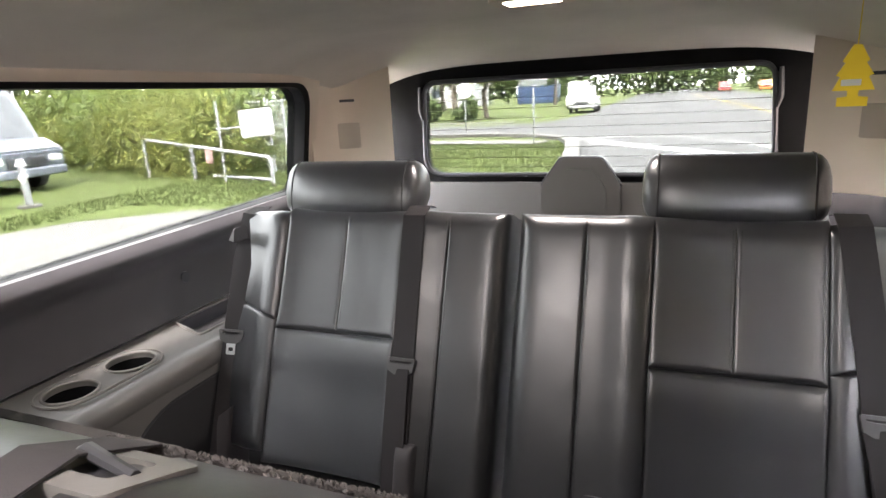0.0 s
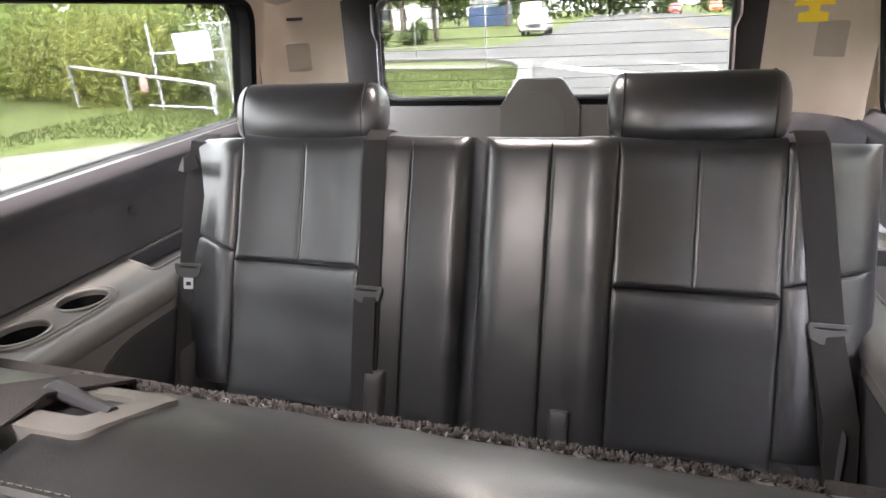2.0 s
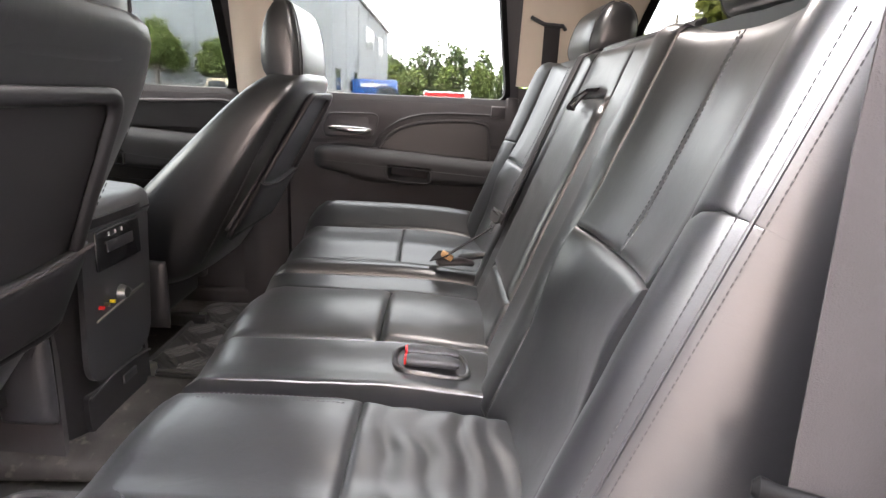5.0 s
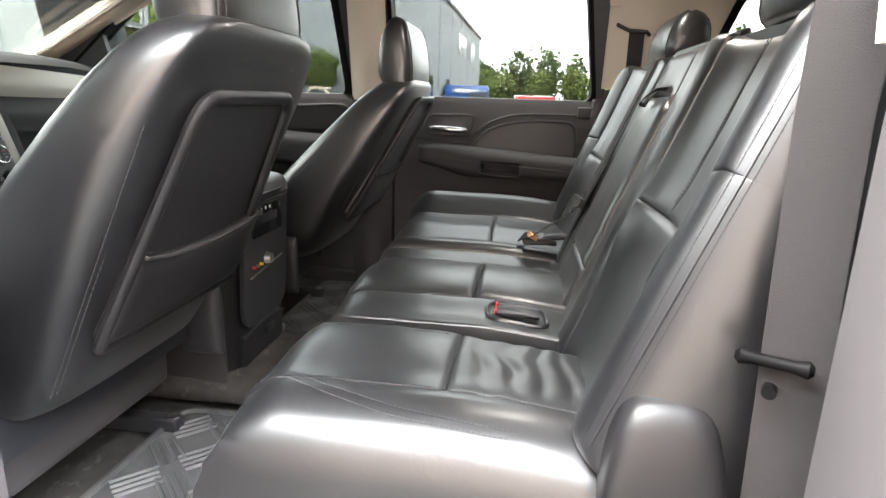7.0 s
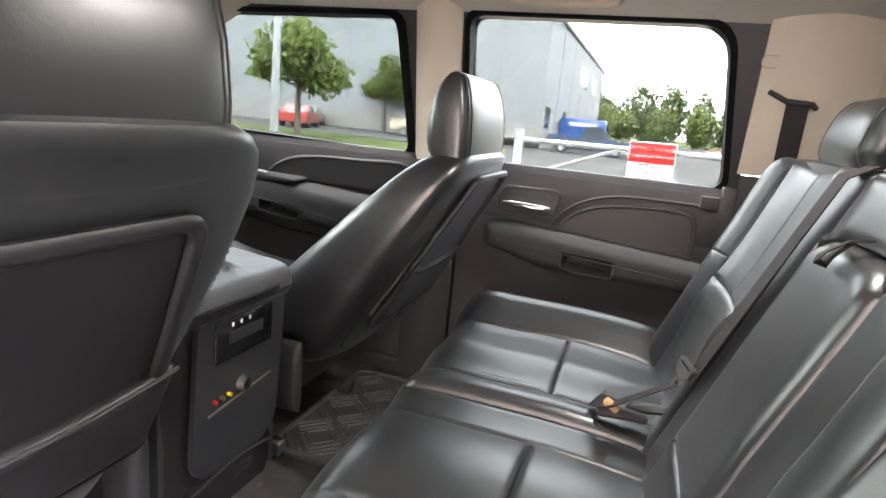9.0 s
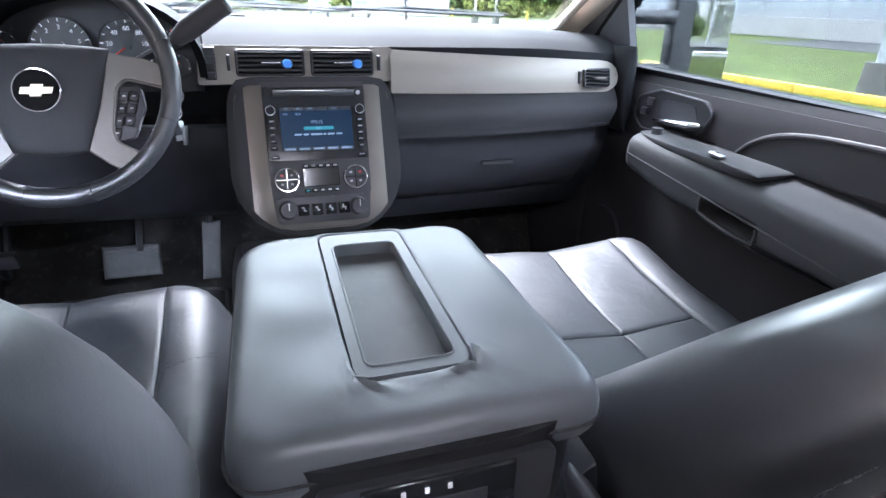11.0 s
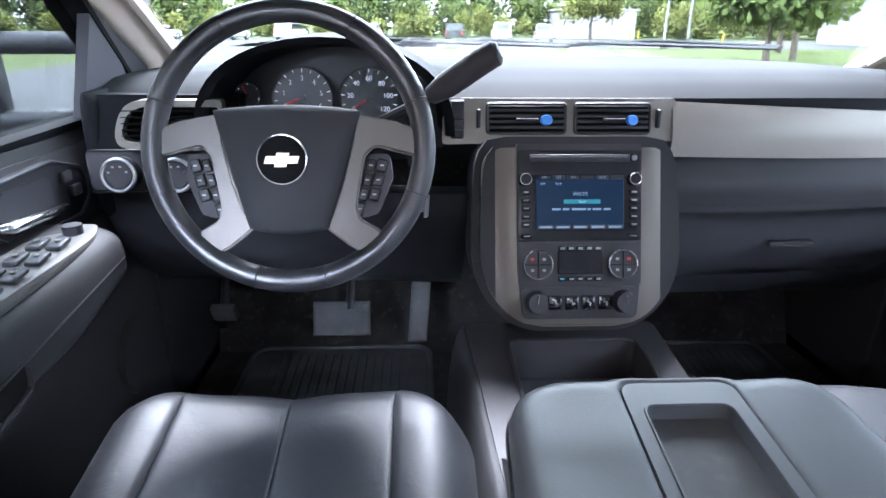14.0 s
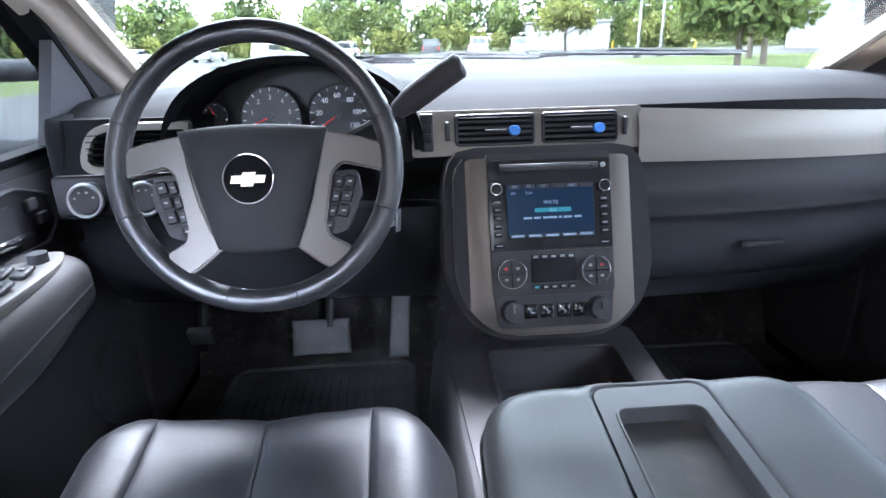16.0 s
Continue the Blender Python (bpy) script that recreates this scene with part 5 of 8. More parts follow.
def band_at(x, z, d=0.0):
    return (x, band_y(x) + 0.25 * (z - 0.70) - d, z)


dash = thing("dashboard", "charcoal and brushed silver dashboard of a large van", "dashboard")


def dash_top(a, b):
    x = -0.80 + 1.6 * a
    y0 = band_y(x) + 0.012 if not -0.60 < x < -0.205 else 0.30
    y = y0 + (0.92 - 0.2 * (2 * a - 1) ** 2 - y0) * b
    return (x, y, 0.757 + 0.03 * min(1, b * 6) ** 0.5 + 0.012 * math.sin(math.pi * min(1, b * 1.2)) - 0.015 * max(0, abs(x) - 0.4) - 0.05 * max(0, abs(x) - 0.55))


part("top_pad", slab(dash_top, 40, 24, (0, 0, -0.03)), DASHTOP, dash, "grey grained top pad")


def mid_pad(a, b):
    x = 0.17 + 0.60 * a
    z = 0.665 - 0.10 * b
    return (x, band_y(x) + 0.25 * (z - 0.70) + 0.004 - 0.025 * math.sin(math.pi * min(1, b * 1.1)) + 0.02 * b, z)


part("passenger_pad", slab(mid_pad, 20, 10, (0, 0.05, 0)), SOFT, dash)


def band(a, b):
    x = 0.165 + 0.608 * a
    end = max(0.0, (a - 0.93) / 0.07) ** 2
    z0, z1 = 0.665 - 0.013 * a + 0.016 * end, 0.752 - 0.028 * a - 0.016 * end
    z = z0 + (z1 - z0) * b
    p = band_at(x, z, 0.004 + 0.008 * math.sin(math.pi * b))
    return p


part("silver_band", slab(band, 40, 8, (0, 0.02, 0)), SILVER, dash, "brushed silver trim band")
band_l = rounded([(-0.215, 0.685), (0.17, 0.69), (0.17, 0.757), (-0.212, 0.757)], 0.006, 3)
part("vent_band", plate(band_l, lambda x, z: band_at(x, z, 0.006), (0, 0.02, 0)), SILVER, dash, "brushed silver vent surround")


def vent(x0, x1, z0, z1, tab, at, nslat=5):
    v = part("air_vent", plate(rounded([(x0, z0), (x1, z0), (x1, z1), (x0, z1)], 0.004, 3), lambda x, z: at(x, z, 0.008), (0, 0.01, 0)), BLACK, dash, "black slatted air vent")
    for k in range(nslat):
        z = z0 + (z1 - z0) * (k + 0.6) / (nslat + 0.2)
        part("slat", box(x1 - x0 - 0.008, 0.010, 0.0035, Vector(at((x0 + x1) / 2, z, 0.012)), 0.001, 1, Matrix.Rotation(radians(-18), 4, "X") @ Matrix.Rotation(math.atan2(at(x1, z)[1] - at(x0, z)[1], x1 - x0), 4, "Z")), FRAMEBLACK, v)
    part("rim", tube([at(x, z, 0.009) for x, z in rounded([(x0, z0), (x1, z0), (x1, z1), (x0, z1)], 0.006, 4)], 0.0022, 6, closed=True), BLACK, v)
    zc = (z0 + z1) / 2
    part("vane_tab", box(0.036, 0.012, 0.004, at(x0 + (x1 - x0) * 0.5, zc, 0.018), 0.001), PLASTIC, v)
    if tab:
        part("blue_clip", disc(0.0105, 0.005, 24, at(x0 + (x1 - x0) * 0.74, zc - 0.001, 0.0195), Matrix.Rotation(radians(78), 4, "X") @ Matrix.Diagonal((1, 0.85, 1, 1)), None, 0.0085), BLUE, v, "round blue freshener clip")
    else:
        part("vane_tip", box(0.026, 0.008, 0.0045, at(x0 + (x1 - x0) * 0.55, zc, 0.022), 0.0015), STACK, v)
    return v


vent(-0.142, -0.013, 0.703, 0.749, True, band_at)
vent(0.002, 0.127, 0.703, 0.749, True, band_at)
vent(0.657, 0.737, 0.668, 0.709, False, lambda x, z, d=0.0: band_at(x, z, d + 0.009))
for x in (-0.156, 0.14, 0.644):
    part("vent_wheel", box(0.007, 0.012, 0.03, band_at(x, 0.726 if x < 0.5 else 0.69, 0.01), 0.002), BLACK, dash)
bs4 = part("button_strip", box(0.022, 0.014, 0.062, band_at(-0.190, 0.724, 0.007), 0.003), PLASTIC, dash)
for k in range(4):
    part("button", box(0.017, 0.006, 0.0125, band_at(-0.190, 0.7035 + 0.0145 * k, 0.0155), 0.0015), PLASTIC, bs4)

# surround of the centre stack: a hood with rounded shoulders
def shield(w, top, mid, low, foot, r=0.03, n=10):
    """A shield outline: upright sides that draw in towards a rounded foot."""
    right = [(w * (1 - 0.06 * ((z - mid) / (top - mid)) ** 2), z) for z in (top - r - (top - r - mid) * k / 6 for k in range(7))]
    right += [(foot + (w - foot) * math.cos(q), mid - (mid - low) * math.sin(q)) for q in (0.5 * math.pi * k / n for k in range(1, n + 1))]
    wt = w * 0.94
    corner = [(wt - r, top), (wt - r * 0.35, top - r * 0.12), (wt - r * 0.05, top - r * 0.5)]
    right = corner + right
    return right + [(-x, z) for x, z in right[::-1]]


sur = shield(0.167, 0.704, 0.535, 0.414, 0.055, 0.045, 14)
hood_ = plate(sur, lambda x, z: stack_at(x, z, 0.009), (0, 0.14, -0.03))
bmesh.ops.bevel(hood_, geom=list({e for f in hood_.faces if len(f.verts) > 8 for e in f.edges}), offset=0.013, segments=6, affect="EDGES", clamp_overlap=True)
part("stack_hood", hood_, SOFT, dash)


def wings(a, b, w=0.153, top=0.687, mid=0.535, low=0.4235, foot=0.055, r=0.028):
    """The convex silver panel of the stack: wide shoulders, drawn in to a rounded foot."""
    z = low + (top - low) * b
    if z < mid:
        half = foot + (w - foot) * math.sqrt(max(0.0, 1 - ((mid - z) / (mid - low)) ** 2))
    else:
        half = w * (1 - 0.03 * ((z - mid) / (top - mid)) ** 2)
    if z > top - r:
        half -= r * (1 - math.sqrt(max(0.0, 1 - ((z - top + r) / r) ** 2)))
    x = (2 * a - 1) * half
    return stack_at(x, z, 0.0135 - 0.012 * max(0.0, (abs(x) - 0.095) / 0.058) ** 2 - 0.006 * max(0.0, (0.47 - z) / 0.05) ** 2)


part("stack_panel", slab(wings, 48, 48, (0, 0.02, -0.005)), STACK, dash, "brushed silver centre panel, coloured darker for its upright face")
blk = rounded([(-0.090, 0.436), (0.090, 0.436), (0.097, 0.51), (0.098, 0.692), (-0.098, 0.692), (-0.097, 0.51)], [0.012, 0.012, 0.03, 0.004, 0.004, 0.03], 4)
part("control_panel", plate(blk, lambda x, z: stack_at(x, z, 0.0155), (0, 0.02, -0.005)), PLASTIC, dash)


def key(parent, x, z, w, h, mat=None, d=0.02, name="key", bev=0.0012):
    return part(name, box(w, h, 0.006, stack_at(x, z, d), bev, 2, FACE), mat or PLASTIC, parent)


def write(parent, text, x, z, size, mat=None, d=0.0235, name="writing", align="CENTER"):
    return lettering(name, text, size, face_m(x, z, d), mat or WHITE, parent, 0.0003, align)


radio = part("radio", plate(rounded([(-0.096, 0.551), (0.096, 0.551), (0.096, 0.682), (-0.096, 0.682)], 0.004, 3), lambda x, z: stack_at(x, z, 0.018), (0, 0.02, -0.005)), GLOSS, dash, "radio with a colour screen")
key(radio, 0, 0.671, 0.15, 0.005, BLACK, 0.0185, "disc_slot")
part("slot_rim", box(0.156, 0.011, 0.003, stack_at(0, 0.671, 0.0185), 0.001, 1, FACE), BLACK, radio)
key(radio, 0.069, 0.671, 0.008, 0.006, PLASTIC, 0.02)
part("jack", disc(0.004, 0.004, 14, stack_at(0.085, 0.671, 0.02), FACE), STEEL, radio)
scr = part("screen", box(0.137, 0.083, 0.003, stack_at(0, 0.6065, 0.019), 0.001, 1, FACE), SCREEN, radio, "lit dark blue screen")
for k in range(6):
    key(scr, -0.0565 + 0.0226 * k, 0.6425, 0.0205, 0.007, PLASTIC, 0.0185, "soft_key")
for k in range(5):
    key(scr, -0.054 + 0.027 * k, 0.5705, 0.0255, 0.007, PLASTIC, 0.0185, "preset_key")
for k, w in enumerate(("AM", "FM", "XM", "", "AUX", "")):
    if w:
        write(scr, w, -0.0565 + 0.0226 * k, 0.6425, 0.0055, SCREENTEXT, 0.0225)
write(scr, "WKYS", 0.0, 0.6185, 0.0085, SCREENTEXT, 0.021)
part("teal_key", box(0.058, 0.0075, 0.003, stack_at(0.003, 0.6075, 0.0195), 0.0015, 2, FACE), TEAL, scr)
write(scr, "Easy", 0.003, 0.6075, 0.0062, SCREENTEXT, 0.0215)
write(scr, "FM", -0.058, 0.633, 0.006, SCREENTEXT, 0.021)
write(scr, "93.9", -0.034, 0.633, 0.006, SCREENTEXT, 0.021)
for x, w in ((-0.037, 0.013), (-0.022, 0.010), (-0.002, 0.022), (0.014, 0.005), (0.026, 0.013), (0.042, 0.011)):
    part("text_bar", box(w, 0.0032, 0.0015, stack_at(x, 0.5965, 0.0205), 0, 1, FACE), SCREENTEXT, scr)
for k in range(5):
    part("text_bar", box(0.019, 0.0032, 0.001, stack_at(-0.054 + 0.027 * k, 0.5705, 0.022), 0, 1, FACE), SCREENTEXT, scr)
for s in (-1, 1):
    kn = part("radio_knob", disc(0.0088, 0.012, 24, stack_at(s * 0.085, 0.640, 0.022), FACE, None, 0.008), GLOSS, radio)
    part("chrome_ring", tube([Vector(stack_at(s * 0.085, 0.640, 0.026)) + FACE @ Vector((0.0085 * math.cos(a), 0.0085 * math.sin(a), 0)) for a in (2 * math.pi * k / 24 for k in range(24))], 0.0011, 6, closed=True), CHROME, kn)
    for k in range(5):
        b = key(radio, s * 0.084, 0.6215 - 0.0118 * k, 0.0125, 0.0085, GLOSS, 0.0185)
        part("mark", box(0.0075, 0.0022, 0.001, stack_at(s * 0.084, 0.6215 - 0.0118 * k, 0.0222), 0, 1, FACE), PRINT, b)
    b = key(radio, s * 0.083, 0.5575, 0.016, 0.007, GLOSS, 0.0185)
    part("mark", box(0.010, 0.002, 0.001, stack_at(s * 0.083, 0.5575, 0.0222), 0, 1, FACE), PRINT, b)

hvac = part("climate_panel", plate(rounded([(-0.096, 0.486), (0.096, 0.486), (0.096, 0.548), (-0.096, 0.548)], 0.004, 3), lambda x, z: stack_at(x, z, 0.018), (0, 0.02, -0.005)), BLACK, dash, "climate control panel")
for s in (-1, 1):
    kn = part("dial", disc(0.0225, 0.008, 32, stack_at(s * 0.066, 0.516, 0.02), FACE), BLACK, hvac, "round dial with a chrome ring")
    part("chrome_ring", tube([Vector(stack_at(s * 0.066, 0.516, 0.025)) + FACE @ Vector((0.0222 * math.cos(a), 0.0222 * math.sin(a), 0)) for a in (2 * math.pi * k / 36 for k in range(36))], 0.0016, 6, closed=True), CHROME, kn)
    part("cross_gap", box(0.0016, 0.04, 0.001, stack_at(s * 0.066, 0.516, 0.0245), 0, 1, FACE), GLOSS, kn)
    part("cross_gap", box(0.04, 0.0016, 0.001, stack_at(s * 0.066, 0.516, 0.0245), 0, 1, FACE), GLOSS, kn)
    for dx, dz in ((-0.009, 0.008), (0.009, 0.008), (-0.009, -0.008), (0.009, -0.008)):
        part("mark", box(0.005, 0.004, 0.001, stack_at(s * 0.066 + dx, 0.516 + dz, 0.0247), 0, 1, FACE), RED if (dx < 0 < dz) == (s < 0) and dz > 0 else PRINT, kn)
part("display", box(0.07, 0.036, 0.004, stack_at(0, 0.519, 0.019), 0.001, 1, FACE), GLOSS, hvac)
for k in range(5):
    b = key(hvac, -0.028 + 0.014 * k, 0.5395, 0.012, 0.007, GLOSS, 0.0185)
    part("mark", box(0.007, 0.0035, 0.001, stack_at(-0.028 + 0.014 * k, 0.5395, 0.0222), 0, 1, FACE), PRINT, b)
    b = key(hvac, -0.028 + 0.014 * k, 0.495, 0.012, 0.007, GLOSS, 0.0185)
    part("mark", box(0.006, 0.003, 0.001, stack_at(-0.028 + 0.014 * k, 0.495, 0.0222), 0, 1, FACE), TEAL if k == 0 else PRINT, b)
low = part("switch_panel", plate(rounded([(-0.086, 0.441), (0.086, 0.441), (0.092, 0.483), (-0.092, 0.483)], 0.008, 3), lambda x, z: stack_at(x, z, 0.018), (0, 0.02, -0.005)), BLACK, dash, "panel of switches between two knobs")
for s in (-1, 1):
    kn = part("knob", disc(0.019, 0.022, 28, stack_at(s * 0.068, 0.461, 0.026), FACE, None, 0.015), BLACK, low)
    part("pointer", box(0.003, 0.014, 0.002, stack_at(s * 0.068, 0.466, 0.0375), 0.0005, 1, FACE), CHROME, kn)
for k in range(4):
    b = key(low, -0.039 + 0.026 * k, 0.46, 0.021, 0.022, GLOSS, 0.0185)
    for dx, dz, w, h in ((-0.002, 0.003, 0.005, 0.0026), (0.002, -0.003, 0.005, 0.0026), (0.0, 0.0, 0.0024, 0.007)):
        part("mark", box(w, h, 0.001, stack_at(-0.039 + 0.026 * k + dx, 0.461 + dz, 0.0222), 0.0004, 1, FACE @ Matrix.Rotation(0.5 * k, 4, "Z")), PRINT, b)

# lower dash, glove box
part("lower_face", slab(lambda a, b: (0.17 + 0.62 * a, 0.19 + 0.16 * b * b + 0.02 * a, 0.575 - 0.28 * b), 14, 10, (0, 0.05, 0)), BLACK, dash)
gb = part("glove_box", slab(lambda a, b: (0.19 + 0.54 * a, 0.148 + 0.12 * b * b + 0.03 * a, 0.562 - 0.19 * b), 14, 10, (0, 0.02, 0)), BLACK, dash, "dark glove box lid")
part("handle", box(0.085, 0.014, 0.012, (0.452, 0.170, 0.483), 0.004), PLASTIC, gb)
part("lid_gap", tube([(0.178, 0.145, 0.515), (0.186, 0.140, 0.545), (0.205, 0.138, 0.560), (0.235, 0.138, 0.565), (0.75, 0.165, 0.572)], 0.0035, 6), PLASTIC, dash)
part("driver_knee_panel", slab(lambda a, b: (-0.80 + 0.63 * a, 0.11 + 0.04 * (1 - a) + 0.17 * b * b, 0.60 - 0.24 * b), 14, 10, (0, 0.05, 0)), BLACK, dash)
part("left_face", slab(lambda a, b: (-0.80 + 0.25 * a, *band_at(-0.6, 0.60 + 0.157 * b, -0.0)[1:]), 6, 6, (0, 0.05, 0)), DASHTOP, dash)
part("switch_plate", box(0.235, 0.012, 0.068, (-0.672, 0.105, 0.643), 0.01, 3), PLASTIC, dash)
for x in (-0.728, -0.638):
    kn = part("light_switch", disc(0.027, 0.018, 28, (x, 0.095, 0.641), Matrix.Rotation(radians(80), 4, "X"), None, 0.027), BLACK, dash, "round light switch with a chrome rim")
    part("chrome_rim", tube([(x + 0.025 * math.cos(a), 0.0770 + 0.004 * math.sin(a), 0.642 + 0.025 * math.sin(a)) for a in (2 * math.pi * k / 28 for k in range(28))], 0.0035, 8, closed=True), STEEL, kn)
    for q in (0.4, 1.2, 2.0, 2.8, 4.6):
        part("mark", box(0.004, 0.001, 0.003, (x + 0.015 * math.cos(q), 0.0748, 0.642 + 0.015 * math.sin(q)), 0.0003, 1), PRINT, kn)
    part("grip", disc(0.021, 0.012, 24, (x, 0.082, 0.642), Matrix.Rotation(radians(80), 4, "X")), PLASTIC, kn)
vl = rounded([(-0.736, 0.680), (-0.560, 0.690), (-0.560, 0.756), (-0.712, 0.756)], [0.030, 0.006, 0.006, 0.045], 8)
vi = [((x + 0.645) * 0.86 - 0.645 if x < -0.60 else x - 0.006, (z - 0.719) * 0.72 + 0.719) for x, z in vl]
lv = lambda x, z, d=0.0: (x, 0.090 + 0.2 * (z - 0.7) - d, z)
part("left_vent_trim", ring_out(vl, vi, lambda x, z: lv(x, z, 0.004), (0, 0.02, 0)), SILVER, dash, "brushed silver vent surround")
part("left_vent_back", plate(vi, lambda x, z: lv(x, z, -0.012), (0, 0.01, 0)), FRAMEBLACK, dash)
for k in range(5):
    part("vent_slat", box(0.125, 0.012, 0.0035, lv(-0.655, 0.700 + 0.0095 * k, -0.002), 0.001, 1, Matrix.Rotation(radians(-18), 4, "X")), FRAMEBLACK, dash)

for s in (1, -1):
    part("end_cap", pillow(lambda u, v: (Vector((s * 0.792, 0.30 + 0.16 * u, 0.658 + 0.105 * v)), Vector((-s, 0, 0))), 16, 14, 4, 0.022, 0.03), DASHTOP, dash)

# instrument cluster
cl = thing("instrument_cluster", "instrument cluster with white dials and red needles under a hood", "instrument cluster")
HC = (-0.40, 0.70)
arc = [(HC[0] + 0.205 * math.cos(a), HC[1] + 0.15 * math.sin(a) ** 0.8) for a in (math.pi * k / 24 for k in range(25))]
hood = bmesh.new()
for (d0, g0), (d1, g1) in (((0.09, 1.0), (0.20, 1.03)), ((0.20, 1.03), (0.30, 0.92)), ((0.09, 1.0), (0.10, 0.93)), ((0.10, 0.93), (0.27, 0.86))):
    sheet(lambda a, b: ((arc[int(a * 24 + 0.5)][0] - HC[0]) * (g0 + (g1 - g0) * b) + HC[0], d0 + (d1 - d0) * b, (arc[int(a * 24 + 0.5)][1] - HC[1]) * (g0 + (g1 - g0) * b) + HC[1]), 24, 4, hood)
bmesh.ops.remove_doubles(hood, verts=hood.verts, dist=1e-5)
part("hood", hood, DASHTOP, cl)
part("face", plate([(HC[0] + (x - HC[0]) * 0.93, HC[1] + (z - HC[1]) * 0.93) for x, z in arc] + [(-0.59, 0.66), (-0.21, 0.66)], lambda x, z: (x, 0.205 + 0.16 * (z - 0.66), z), (0, 0.01, 0)), BLACK, cl)
GT = Matrix.Rotation(radians(81), 4, "X")


def gauge(x, z, r, marks, nums, swing, needle):
    c = Vector((x, 0.198, z))
    at = lambda a, k, d=0.0: c + GT @ Vector((r * k * math.cos(a), r * k * math.sin(a), d))
    g = part("gauge", disc(r, 0.006, 40, c, GT), BLACK, cl, "round gauge with white figures")
    part("rim", tube([at(2 * math.pi * k / 40, 1.0, 0.003) for k in range(40)], 0.0018, 6, closed=True), PLASTIC, g)
    for k in range(marks):
        a = radians(swing[0] + (swing[1] - swing[0]) * k / (marks - 1))
        part("mark", tube([at(a, 0.84, 0.004), at(a, 0.95, 0.004)], 0.0007 if k % 2 else 0.0011, 4), BACKLIT, g)
    for k, w in enumerate(nums):
        a = radians(swing[0] + (swing[1] - swing[0]) * k / (len(nums) - 1))
        lettering("figure", w, r * 0.23, Matrix.Translation(at(a, 0.64, 0.0045)) @ GT, BACKLIT, g, 0.0002)
    a = radians(needle)
    part("needle", tube([at(a, 0.0, 0.007), at(a, 0.85, 0.006)], [0.0018, 0.0008], 6), NEEDLE, g)
    part("hub", disc(r * 0.13, 0.006, 16, at(0, 0, 0.008), GT), BLACK, g)
    return g


gauge(-0.452, 0.748, 0.051, 13, ("0", "1", "2", "3", "4", "5", "6"), (205, -25), 202)
gauge(-0.338, 0.748, 0.051, 13, ("0", "20", "40", "60", "80", "100", "120"), (215, -35), 214)
for x, z in ((-0.545, 0.752), (-0.545, 0.70), (-0.25, 0.765), (-0.25, 0.712)):
    gauge(x, z, 0.021, 5, (), (200, -20), 120)

# steering wheel
WC = Vector((-0.424, -0.068, 0.714))
WM = Matrix.Translation(WC) @ Matrix.Rotation(radians(90 - 17), 4, "X")
wheel = thing("steering_wheel", "black leather steering wheel with silver spokes", "steering wheel")
wp = lambda x, y, z=0.0: WM @ Vector((x, y, z))
part("rim", tube([wp(0.178 * math.cos(a), 0.178 * math.sin(a)) for a in (2 * math.pi * k / 72 for k in range(72))], 0.0155, 14, closed=True), LEATHER, wheel, "worn black leather rim")
for k in range(8):
    a0 = (20, 118, 200, 255, 285, 340, 62, 160)[k]
    a = radians(a0)
    part("seam", tube([wp((0.178 + 0.0158 * math.cos(q)) * math.cos(a), (0.178 + 0.0158 * math.cos(q)) * math.sin(a), 0.0158 * math.sin(q)) for q in (2 * math.pi * j / 14 for j in range(14))], 0.001, 5, closed=True), BLACK, wheel)
part("rim_stitching", stitches([wp(0.1645 * math.cos(a), 0.1645 * math.sin(a), 0.004) for a in (2 * math.pi * k / 72 for k in range(73))], 0.002, 0.005), THREAD, wheel)
part("airbag_cover", pillow(lambda u, v: (wp((0.096 - 0.022 * (1 - v)) * u, -0.030 + 0.077 * v + 0.007 * (1 - u * u) * v, 0.012), WM.to_3x3() @ Vector((0, 0, 1))), 24, 24, 7, 0.014, 0.05, crown=0.010), SOFT, wheel, "black airbag cover")
ec = wp(-0.002, -0.019, 0.038)
em = part("emblem", disc(0.031, 0.006, 36, ec, WM.to_3x3().to_4x4()), FRAMEBLACK, wheel, "round black badge with a chrome ring")
part("ring", tube([wp(-0.002 + 0.031 * math.cos(a), -0.019 + 0.031 * math.sin(a), 0.041) for a in (2 * math.pi * k / 36 for k in range(36))], 0.0013, 6, closed=True), CHROME, em)
part("badge_shape", plate([(-0.024, -0.006), (-0.009, -0.006), (-0.010, -0.0105), (0.006, -0.0105), (0.0075, -0.006), (0.022, -0.006), (0.025, 0.0045), (0.010, 0.0045), (0.011, 0.009), (-0.006, 0.009), (-0.0075, 0.0045), (-0.021, 0.0045)], lambda x, y: wp(x * 0.9 - 0.002, y * 0.9 - 0.019, 0.0445), WM.to_3x3() @ Vector((0, 0, -0.003))), GOLD, em, "pale gold plain badge")
